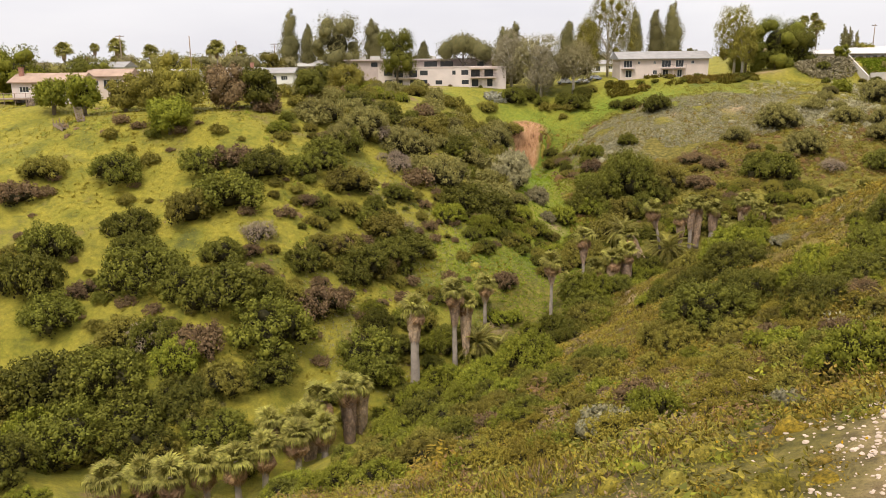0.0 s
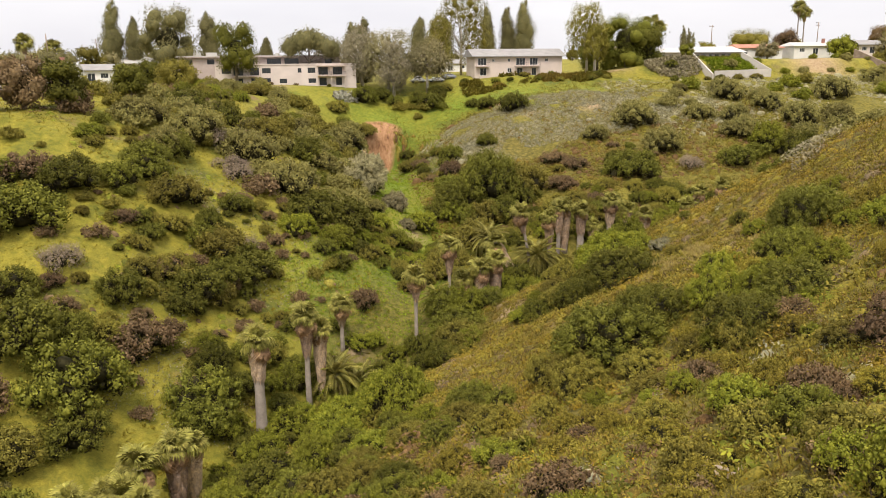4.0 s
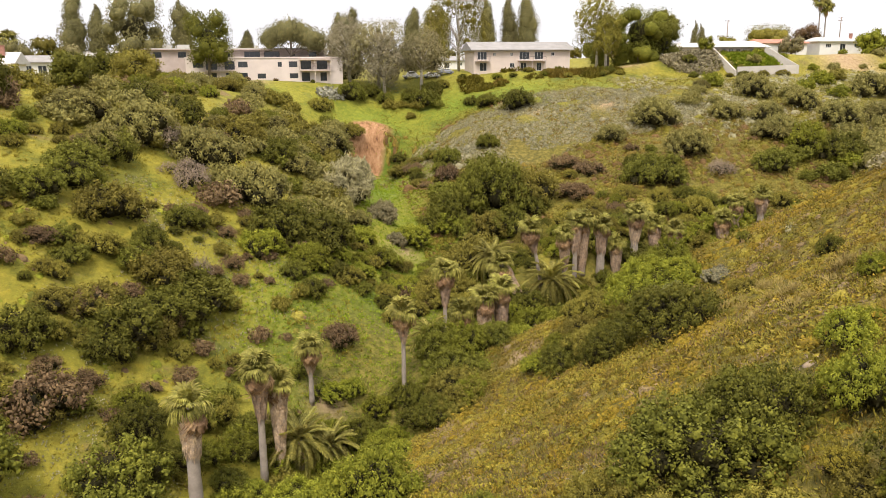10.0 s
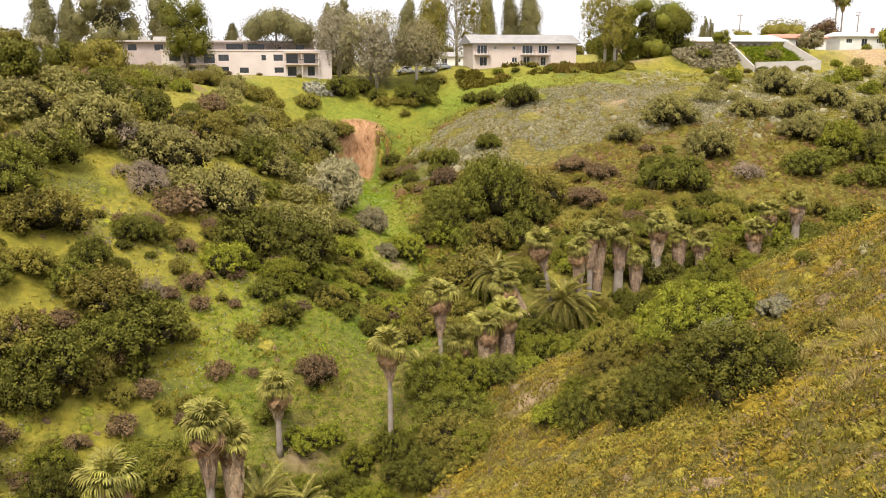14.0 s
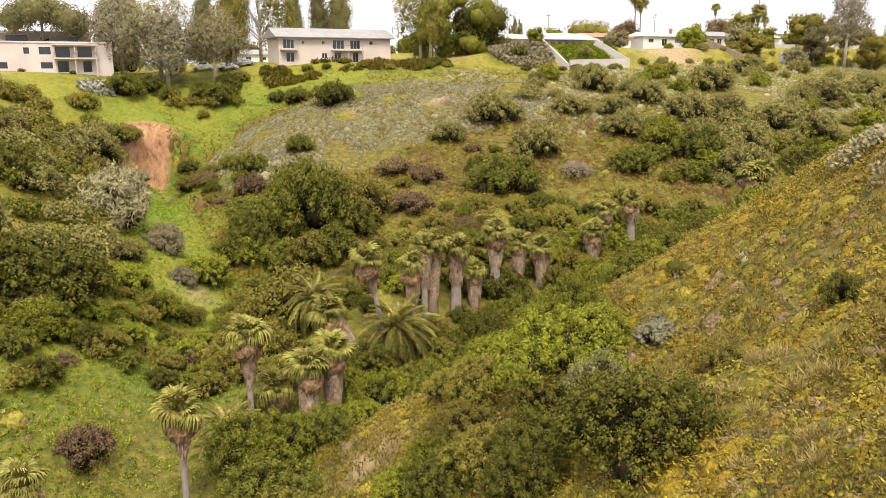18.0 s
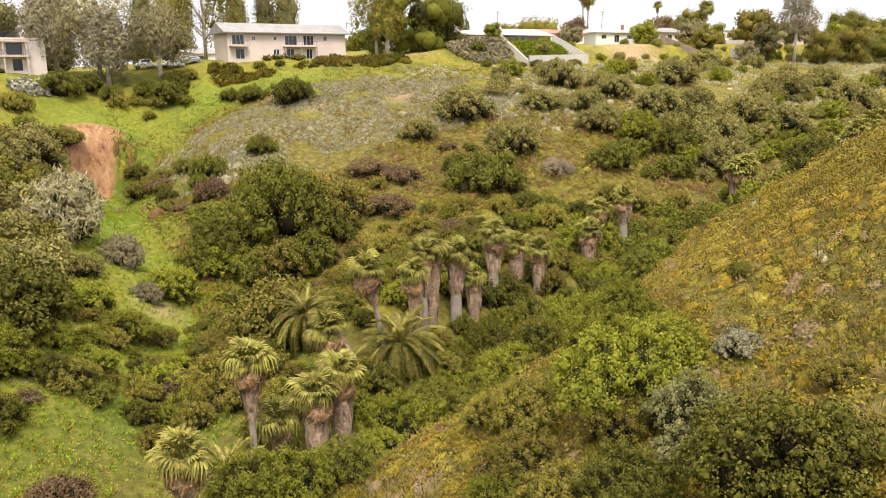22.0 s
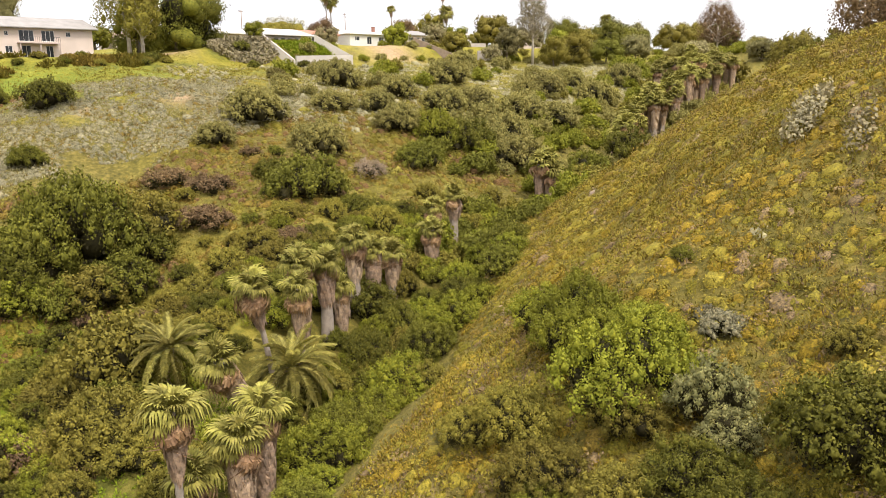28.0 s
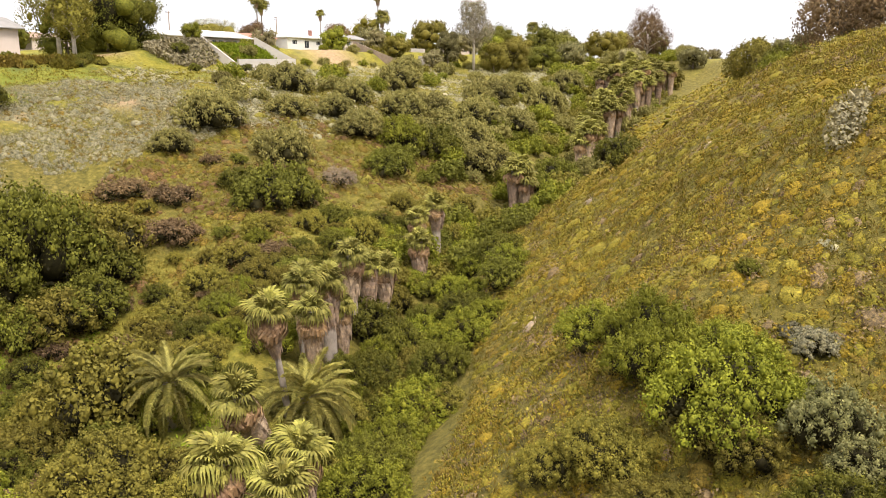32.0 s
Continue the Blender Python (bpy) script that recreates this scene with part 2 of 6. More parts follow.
WOOD = plain_mat("weathered_wood", (0.24, 0.18, 0.13), 0.85, 1.0, 0.25, 10)
DARK_METAL = plain_mat("dark_metal", (0.05, 0.05, 0.05), 0.5, 2, 0.2, 8)
STONE = plain_mat("pale_stone", (0.46, 0.36, 0.27), 0.95, 1.2, 0.22, 8, 0.3)
TYRE = plain_mat("tyre_rubber", (0.02, 0.02, 0.02), 0.9)
CAR_WHITE = plain_mat("white_car_paint", (0.78, 0.78, 0.77), 0.25, 1, 0.02, 4)
CAR_GREY = plain_mat("silver_car_paint", (0.35, 0.36, 0.37), 0.25, 1, 0.02, 4, metal=0.5)
PANE, _nt, _b = node_mat("window_glass", 0.08)
_b.inputs["Base Color"].default_value = (0.035, 0.04, 0.045, 1)
_b.inputs["Specular IOR Level"].default_value = 0.6
CACTUS = leaf_mat("cactus_pad", (0.14, 0.14, 0.085), (0.22, 0.21, 0.13), (0.31, 0.295, 0.19))
AGAVE = leaf_mat("agave_leaf", (0.16, 0.175, 0.14), (0.24, 0.255, 0.21), (0.33, 0.345, 0.29))


def ground_material():
    """Grass over soil; the plan's own colour layer says where it is lush, scrubby or bare."""
    m, nt, b = node_mat("hill_ground", 0.95)
    geo = nt.nodes.new("ShaderNodeNewGeometry")
    pos = geo.outputs["Position"]
    cover = nt.nodes.new("ShaderNodeAttribute")
    cover.attribute_name = "cover"
    sep = nt.nodes.new("ShaderNodeSeparateColor")
    nt.links.new(cover.outputs["Color"], sep.inputs[0])
    n1, n2, n3 = noise_node(nt, 0.12, 6, 0.65, pos), noise_node(nt, 1.3, 6, 0.7, pos), noise_node(nt, 7.0, 4, 0.7, pos)
    grass = ramp_node(nt, n1.outputs[0], [(0.30, (0.085, 0.090, 0.018)), (0.42, (0.175, 0.165, 0.018)), (0.52, (0.25, 0.215, 0.026)), (0.60, (0.175, 0.162, 0.022)), (0.72, (0.19, 0.128, 0.055))]).outputs[0]
    lush = ramp_node(nt, n1.outputs[0], [(0.3, (0.085, 0.140, 0.011)), (0.7, (0.150, 0.215, 0.018))]).outputs[0]
    scrub = ramp_node(nt, n2.outputs[0], [(0.3, (0.070, 0.060, 0.011)), (0.5, (0.130, 0.108, 0.019)), (0.66, (0.170, 0.134, 0.032)), (0.8, (0.24, 0.18, 0.09))]).outputs[0]
    dirt = ramp_node(nt, n2.outputs[0], [(0.3, (0.30, 0.185, 0.10)), (0.7, (0.46, 0.33, 0.21))]).outputs[0]
    patch = ramp_node(nt, n2.outputs[0], [(0.35, (0.72, 0.74, 0.7)), (0.65, (1.2, 1.15, 1.1))]).outputs[0]
    c = mix(nt, sep.outputs[0], grass, lush)
    c = mix(nt, sep.outputs[1], c, scrub)
    c = mix(nt, 1.0, c, patch, "MULTIPLY")
    c = mix(nt, sep.outputs[2], c, dirt)
    streak = nt.nodes.new("ShaderNodeMapping")
    streak.inputs["Scale"].default_value = (0.9, 0.5, 0.5)
    nt.links.new(pos, streak.inputs[0])
    earth = ramp_node(nt, noise_node(nt, 0.9, 6, 0.75, streak.outputs[0]).outputs[0], [(0.32, (0.13, 0.062, 0.028)), (0.45, (0.30, 0.155, 0.072)), (0.58, (0.40, 0.225, 0.112)), (0.75, (0.52, 0.36, 0.22))]).outputs[0]
    c = mix(nt, cover.outputs["Alpha"], c, earth)
    grain = ramp_node(nt, n3.outputs[0], [(0.3, (0.75, 0.75, 0.75)), (0.7, (1.15, 1.15, 1.15))]).outputs[0]
    nt.links.new(mix(nt, 1.0, c, grain, "MULTIPLY"), b.inputs["Base Color"])
    bp = nt.nodes.new("ShaderNodeBump")
    bp.inputs["Strength"].default_value, bp.inputs["Distance"].default_value = 0.9, 0.35
    nt.links.new(mix(nt, 0.5, n2.outputs[0], n3.outputs[0]), bp.inputs["Height"])
    nt.links.new(bp.outputs[0], b.inputs["Normal"])
    return m


GROUND = ground_material()

# ---- the land: a canyon with two forks, cut into a flat-topped mesa ----
# along each watercourse: x, y, bed height, slope of the bank on its left, on its right
MAIN = [(-74.7, -40.1, -9.0, 0.5, 0.49), (-54.9, 22.2, -4.5, 0.5, 0.57), (-30.1, 62.1, -3.1, 0.5, 0.71), (-11.2, 85.9, -3.6, 0.68, 0.54), (11.5, 111.5, -3.6, 0.69, 0.62), (15.3, 120.3, 2.4, 0.63, 0.64)]
GULLY = [(-24.2, 69.4, -2.9, 0.59, 0.46), (-48.8, 81.5, -0.9, 0.4, 0.53), (-85.0, 95.0, 10.0, 0.4, 0.4)]
FORKA = [(15.3, 120.3, 2.4, 0.74, 0.5), (29.0, 157.7, 3.4, 0.55, 0.34), (23.4, 178.9, 9.6, 0.61, 0.41), (24.5, 202.9, 12.0, 0.67, 0.5), (25.5, 211.5, 13.6, 0.8, 0.66)]
FORKB = [(15.3, 120.3, 2.4, 0.54, 0.45), (48.7, 130.5, 2.7, 0.52, 0.83), (80.2, 146.9, 7.8, 0.4, 0.72), (120.3, 151.3, 12.0, 0.41, 0.6), (190.0, 168.0, 20.0, 0.42, 0.5), (245.0, 177.0, 27.0, 0.45, 0.5), (300.0, 186.0, 42.0, 0.5, 0.5)]
rng = np.random.default_rng(7)
LATTICE = rng.random((64, 64))


def value_noise(x, y, size):
    u, v = np.asarray(x, float) / size, np.asarray(y, float) / size
    i, j = np.floor(u).astype(int), np.floor(v).astype(int)
    f, g = u - i, v - j
    f, g = f * f * (3 - 2 * f), g * g * (3 - 2 * g)
    a, b = LATTICE[i % 64, j % 64], LATTICE[(i + 1) % 64, j % 64]
    c, d = LATTICE[i % 64, (j + 1) % 64], LATTICE[(i + 1) % 64, (j + 1) % 64]
    return (a * (1 - f) + b * f) * (1 - g) + (c * (1 - f) + d * f) * g - 0.5


def smin(a, b, k):
    h = np.clip(.5 + .5 * (b - a) / k, 0, 1)
    return b + (a - b) * h - k * h * (1 - h)

def step(a, b, v):
    u = np.clip((v - a) / (b - a), 0, 1)
    return u * u * (3 - 2 * u)

def plateau(x, y):
    """The flat tops: the meadow and the terraces of the houses in the north, the yards in the west, the hill in the east."""
    meadow = 26.6 + .15 * np.minimum(y - 192, 44) + .012 * (np.clip(x, -50, 300) - 80)
    terrace = 31.9 + 2.2 * step(28, 48, x) + 3.9 * step(85, 118, x) + .008 * np.clip(x - 150, 0, 200)
    meadow = meadow + (37.5 - meadow) * step(240, 300, x)
    s = step(229, 236, y - 3 * step(90, 115, x))
    north = meadow + (terrace - meadow) * s
    west = 32.4 + 0.0 * y
    e = step(-5, 15, x)
    n = step(135, 165, y)
    return west * (1 - e) + e * (36.5 * (1 - n) + n * north)


def ground(x, y):
    x, y = np.asarray(x, float), np.asarray(y, float)
    best = np.full(np.broadcast(x, y).shape, 200.0)
    for line in (MAIN, GULLY, FORKA, FORKB):
        cand = np.full(best.shape, 300.0); near = np.full(best.shape, 1e9)
        for (x0, y0, z0, l0, r0), (x1, y1, z1, l1, r1) in zip(line, line[1:]):
            dx, dy = x1 - x0, y1 - y0
            u = np.clip(((x - x0) * dx + (y - y0) * dy) / (dx * dx + dy * dy), 0, 1)
            ex, ey = x - x0 - u * dx, y - y0 - u * dy
            d = np.sqrt(ex * ex + ey * ey + 4) - 2
            left = dx * ey - dy * ex
            w = step(-1, 1, left / np.sqrt(dx*dx+dy*dy)/(d+3))
            k = (l0 + u * (l1 - l0)) * w + (r0 + u * (r1 - r0)) * (1 - w)
            z = z0 + u * (z1 - z0) + k * d
            cand = smin(cand, z, 1.5)
        best = smin(best, cand, 3)
    return smin(best, plateau(x, y), 5)


def land(x, y):
    """Height of the ground: banks of the watercourses under the flat tops, an earth scar at the head of one fork, and small relief."""
    x, y = np.asarray(x, float), np.asarray(y, float)
    z = ground(x, y)
    bend = y - 216.5 + 0.06 * (x - 25) ** 2
    z = z + 8.0 * (step(-2.0, 2.0, bend) - 0.5) * np.exp(-((x - 25) / 7) ** 2) * np.exp(-((y - 216) / 9) ** 2)
    fade = 1 - step(225, 240, y)
    return z + (1.5 * value_noise(x, y, 11) + 0.6 * value_noise(x + 50, y, 4.2) + 0.22 * value_noise(x, y + 30, 1.7)) * (0.25 + 0.75 * fade)


def z_at(x, y):
    return float(land(x, y))


def on_east_hill(x, y):
    """The scrub-covered slope under the camera's way, east of the main canyon and south of the east fork."""
    a = (x + 10) * 0.86 - (y - 75) * 0.5
    return (a > 7) & (y < np.interp(x, [15, 33, 48, 80, 120, 190, 245], [113, 118.5, 124.5, 141, 147, 163, 172]))


def to_line(line, x, y):
    best = np.full(np.broadcast(x, y).shape, 1e9)
    for (x0, y0, *_), (x1, y1, *_) in zip(line, line[1:]):
        dx, dy = x1 - x0, y1 - y0
        u = np.clip(((x - x0) * dx + (y - y0) * dy) / (dx * dx + dy * dy), 0, 1)
        best = np.minimum(best, np.hypot(x - x0 - u * dx, y - y0 - u * dy))
    return best


def fast_mesh(name, verts, faces, materials=(), which=None, smooth=False):
    """A mesh from arrays: faces is (n, 3) or (n, 4)."""
    me = bpy.data.meshes.new(name)
    verts, faces = np.asarray(verts, np.float32), np.asarray(faces, np.int32)
    k = faces.shape[1]
    me.vertices.add(len(verts))
    me.vertices.foreach_set("co", verts.ravel())
    me.loops.add(faces.size)
    me.loops.foreach_set("vertex_index", faces.ravel())
    me.polygons.add(len(faces))
    me.polygons.foreach_set("loop_start", np.arange(0, faces.size, k, dtype=np.int32))
    if which is not None:
        me.polygons.foreach_set("material_index", np.asarray(which, np.int32))
    for m in materials:
        me.materials.append(m)
    me.update(calc_edges=True)
    if smooth:
        me.shade_smooth()
    else:
        me.shade_flat()
    return me


def axis(core0, core1, fine, far0, far1):
    mid = np.arange(core0, core1 + fine / 2, fine)
    grow = []
    s, p = fine, core1
    while p < far1:
        s *= 1.22
        p += s
        grow.append(p)
    low = []
    s, p = fine, core0
    while p > far0:
        s *= 1.22
        p -= s
        low.append(p)
    return np.concatenate([low[::-1], mid, grow])


gx, gy = axis(-95, 215, 1.05, -3600, 3600), axis(0, 256, 1.05, -1500, 4300)
GX, GY = np.meshgrid(gx, gy, indexing="ij")
GZ = land(GX, GY)
nx, ny = len(gx), len(gy)
idx = np.arange(nx * ny).reshape(nx, ny)
quads = np.stack([idx[:-1, :-1], idx[1:, :-1], idx[1:, 1:], idx[:-1, 1:]], -1).reshape(-1, 4)
me = fast_mesh("ground", np.stack([GX.ravel(), GY.ravel(), GZ.ravel()], 1), quads, (GROUND,), None, smooth=True)
lush = np.exp(-(to_line(FORKA, GX, GY) / 8) ** 2) + 1.2 * np.exp(-((GX - 8) / 8) ** 2 - ((GY - 125) / 12) ** 2) + 0.7 * np.exp(-((GX - 62) / 35) ** 2 - ((GY - 221) / 9) ** 2) + 0.42 * np.exp(-((GX - 12) / 42) ** 2 - ((GY - 228) / 13) ** 2)
lush = lush * (0.75 + 0.9 * value_noise(GX, GY, 9))
hill = on_east_hill(GX, GY).astype(float)
spur = np.exp(-((GX - 66) / 32) ** 4 - ((GY - 182) / 24) ** 4) * 0.75 + 0.75 * np.exp(-((GX - 160) / 85) ** 4 - ((GY - 192) / 34) ** 4)
spur = spur + 0.9 * np.exp(-(to_line(FORKB, GX, GY) / 13) ** 4) + 0.8 * np.exp(-((GX - 40) / 14) ** 4 - ((GY - 196) / 20) ** 4)
bare = np.clip(value_noise(GX, GY, 6) + value_noise(GX + 9, GY, 2.3) - 0.62, 0, 1) * 2 * hill
bare = bare + 0.9 * np.exp(-(to_line([(5, 6), (13, 19), (19.5, 26), (30, 31)], GX, GY) / 1.6) ** 2) * (0.6 + value_noise(GX, GY, 1.2))
for px, py, pr in ((8, 117, 1.8), (23, 160, 2.2), (28, 111, 1.2), (76, 204, 3.5), (60, 206, 2), (-2, 234, 3), (96, 239, 4), (160, 236, 9), (30, 112, 1.5)):
    bare = bare + 0.8 * np.exp(-((GX - px) ** 2 + (GY - py) ** 2) / pr ** 2)
wob = 2.5 * value_noise(GX, GY, 3) + 1.2 * value_noise(GX, GY + 5, 1.4)
mid = 23.4 + 0.75 * np.minimum(GY - 216, 0)
scar = step(0, 1.2, 5.0 + wob - np.abs(GX - mid) - 0.30 * np.maximum(216 - GY, 0)) * step(0, 1.5, GY - 203.5 + wob) * step(0, 0.8, 222.6 - 0.05 * (GX - 24) ** 2 + wob * 0.4 - GY)
cover = np.stack([np.clip(lush, 0, 1), np.clip(hill + spur, 0, 1), np.clip(bare, 0, 1), scar], -1).reshape(-1, 4).astype(np.float32)
layer = me.color_attributes.new("cover", "FLOAT_COLOR", "POINT")
layer.data.foreach_set("color", cover.ravel())
tagged(new("ground", me), "grassy canyon slopes with bare earth patches", "ground", kind="structure")


# ---- plants: builders ----
def unit(v):
    return v / np.maximum(np.linalg.norm(v, axis=-1, keepdims=True), 1e-9)


def leaf_quads(c, n, size, r, wide=0.42, fold=0.18, along=None):
    """Folded kite-shaped leaf clusters at c, facing n; along: the way in which each one points."""
    t = unit(np.cross(n, unit(r.normal(size=c.shape)))) if along is None else along
    b = unit(np.cross(n, t))
    s = size[:, None]
    v = np.stack([c - t * s * 0.5, c + b * s * wide - n * s * fold, c + t * s * 0.55, c - b * s * wide - n * s * fold], 1)
    return v.reshape(-1, 3), np.arange(len(c) * 4).reshape(-1, 4)


ICO = [(math.cos(a) * math.cos(e), math.sin(a) * math.cos(e), math.sin(e)) for e, k, o in ((-0.9, 5, 0), (0.0, 7, 0.4), (0.8, 5, 0.2)) for a in [o + 2 * math.pi * i / k for i in range(k)]] + [(0, 0, 1), (0, 0, -1)]
_bm = bmesh.new()
for _c in ICO:
    _bm.verts.new(_c)
bmesh.ops.convex_hull(_bm, input=_bm.verts)
_bm.verts.ensure_lookup_table()
_bm.verts.index_update()
BLOB_V = np.array([v.co for v in _bm.verts])
BLOB_F = np.array([[v.index for v in f.verts] + [f.verts[0].index] * (4 - len(f.verts)) for f in _bm.faces if len(f.verts) == 3])[:, :3]
_bm.free()


OCTA_V = np.array([(1, 0, 0), (-1, 0, 0), (0, 1, 0), (0, -1, 0), (0, 0, 1), (0, 0, -1)], float)
OCTA_F = np.array([(0, 2, 4), (2, 1, 4), (1, 3, 4), (3, 0, 4), (2, 0, 5), (1, 2, 5), (3, 1, 5), (0, 3, 5)])


def foliage(name, mat, seed, lobes, count, leaf, ragged=0.25, up=0.45, core=0.8, rough=0.24, wide=0.40):
    """A crown: leaf clusters over the outer skin of a set of lobes (centre and radii), with a closed heart in each
    lobe. A sixth number of 1 marks an inner mass, coloured dark as if in shade.
    """
    r = np.random.default_rng(seed)
    lobes = np.asarray(lobes, float)
    inner = lobes[:, 5] > 0 if lobes.shape[1] > 5 else np.arange(len(lobes)) < 0
    lobes = lobes[:, :5]
    area = lobes[:, 3] * lobes[:, 4] * ~inner
    pick = r.choice(len(lobes), int(count * 1.8), p=area / area.sum())
    d = unit(r.normal(size=(len(pick), 3)) + np.array([0, 0, up]))
    rad = np.stack([lobes[pick, 3], lobes[pick, 3], lobes[pick, 4]], 1)
    lump = 1 + ragged * np.sin(d[:, 0] * 7 + pick * 1.7) * np.cos(d[:, 1] * 6 + d[:, 2] * 5 + pick)
    c = lobes[pick, :3] + d * rad * (lump * r.uniform(0.72, 1.1, len(pick)))[:, None]
    hidden = np.zeros(len(c), bool)
    for i, (x, y, z, a, h) in enumerate(lobes):
        q = (c - (x, y, z)) / (a, a, h)
        hidden |= ((q * q).sum(1) < 0.5) & (pick != i)
    c, d = c[~hidden][:count], d[~hidden][:count]
    n = unit(d + r.normal(scale=rough, size=d.shape))
    along = unit(np.cross(n, r.normal(size=n.shape)) + np.array([0, 0, 0.7]))
    v, f = leaf_quads(c, n, leaf * r.uniform(0.6, 1.4, len(c)), r, wide, 0.14, along)
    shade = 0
    # dark leaves over the inner masses paint the shade between the tufts
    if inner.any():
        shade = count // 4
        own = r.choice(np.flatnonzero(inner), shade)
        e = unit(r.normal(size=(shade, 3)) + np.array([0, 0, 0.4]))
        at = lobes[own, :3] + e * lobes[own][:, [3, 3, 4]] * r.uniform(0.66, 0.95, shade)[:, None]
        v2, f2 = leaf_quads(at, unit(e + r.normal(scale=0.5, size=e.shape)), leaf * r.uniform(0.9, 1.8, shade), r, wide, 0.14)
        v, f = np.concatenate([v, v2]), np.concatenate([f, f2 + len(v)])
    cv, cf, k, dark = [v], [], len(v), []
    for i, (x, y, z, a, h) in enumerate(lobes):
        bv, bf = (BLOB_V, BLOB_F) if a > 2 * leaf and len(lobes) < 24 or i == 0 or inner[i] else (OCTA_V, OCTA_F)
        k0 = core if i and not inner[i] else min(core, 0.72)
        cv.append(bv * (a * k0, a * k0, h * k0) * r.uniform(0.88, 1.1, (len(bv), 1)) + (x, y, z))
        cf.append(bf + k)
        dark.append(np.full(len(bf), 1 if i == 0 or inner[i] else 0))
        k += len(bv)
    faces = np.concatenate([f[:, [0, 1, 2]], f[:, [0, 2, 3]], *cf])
    in_shade = (np.arange(len(f)) >= len(f) - shade).astype(int)
    which = np.concatenate([in_shade, in_shade, *dark])
    return fast_mesh(name, np.concatenate(cv), faces, (mat, INNER_SHADE), which, smooth=True)


def dome_lobes(seed, n=34, flat=0.8, small=0.19):
    """Lobes of a rounded shrub of radius 1 that stands on its base: a heart, a few large masses round it and leafy tufts on each."""
    r = np.random.default_rng(seed)
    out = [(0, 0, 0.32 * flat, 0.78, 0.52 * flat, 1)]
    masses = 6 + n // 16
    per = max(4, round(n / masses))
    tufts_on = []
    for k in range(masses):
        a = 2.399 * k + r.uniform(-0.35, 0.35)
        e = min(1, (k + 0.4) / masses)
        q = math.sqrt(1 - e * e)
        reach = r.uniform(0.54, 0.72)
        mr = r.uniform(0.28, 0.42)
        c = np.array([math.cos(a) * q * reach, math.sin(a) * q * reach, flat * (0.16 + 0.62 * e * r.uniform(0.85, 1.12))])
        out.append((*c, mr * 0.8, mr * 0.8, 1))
        way = np.array([math.cos(a) * q * 0.7, math.sin(a) * q * 0.7, 0.75])
        for j in range(per):
            z = 1 - 1.55 * (j + 0.5) / per
            b = 2.399 * j + r.uniform(-0.4, 0.4)
            w = math.sqrt(1 - z * z)
            d = unit(np.array([math.cos(b) * w, math.sin(b) * w, z]) + way * 0.55)
            t = small * r.uniform(0.7, 1.35)
            tufts_on.append((*(c + d * mr * r.uniform(0.85, 1.1)), t, t * r.uniform(0.95, 1.4), 0))
    return out + [t for t in tufts_on if t[2] > -0.1]


def tube_bm(bm, points, radii, sides=6):
    rings = []
    for i, (p, rad) in enumerate(zip(points, radii)):
        p = Vector(p)
        d = (Vector(points[min(i + 1, len(points) - 1)]) - Vector(points[max(i - 1, 0)])).normalized()
        q = d.to_track_quat("Z", "Y")
        rings.append([bm.verts.new(p + q @ Vector((math.cos(a) * rad, math.sin(a) * rad, 0))) for a in [2 * math.pi * k / sides for k in range(sides)]])
    for a, b in zip(rings, rings[1:]):
        for k in range(sides):
            bm.faces.new((a[k], a[(k + 1) % sides], b[(k + 1) % sides], b[k]))
    bm.faces.new(rings[0][::-1])
    bm.faces.new(rings[-1])
    return bm


def bm_mesh(name, bm, *mats, smooth=False):
    me = bpy.data.meshes.new(name)
    bm.normal_update()
    bm.to_mesh(me)
    bm.free()
    for m in mats:
        me.materials.append(m)
    if smooth:
        me.polygons.foreach_set("use_smooth", np.ones(len(me.polygons), bool))
    return me


def part(name, data, parent, label="", at=None):
    """Links a mesh as one part under a thing or a part."""
    ob = new(name, data)
    ob.parent = parent
    if at is not None:
        ob.matrix_basis = at
    return tagged(ob, label)


def stem_mesh(seed, height=0.6, n=7, rad=0.035, mat=TWIG):
    r = random.Random(seed)
    bm = bmesh.new()
    for i in range(n):
        a = i * 2.4 + r.random()
        s = r.uniform(0.2, 0.5)
        tube_bm(bm, [(0.03 * math.cos(a), 0.03 * math.sin(a), -0.15), (s * 0.4 * math.cos(a), s * 0.4 * math.sin(a), height * 0.5), (s * math.cos(a + 0.3), s * math.sin(a + 0.3), height)], [rad, rad * 0.7, rad * 0.3], 5)
    return bm_mesh("stem", bm, mat)


# ---- shrubs ----
def shrub_kind(mat, seed, count, leaf, lobes=36, flat=0.8, small=0.19, **more):
    return foliage("crown", mat, seed, dome_lobes(seed, lobes, flat, small), count, leaf, **{"core": 0.52, **more})


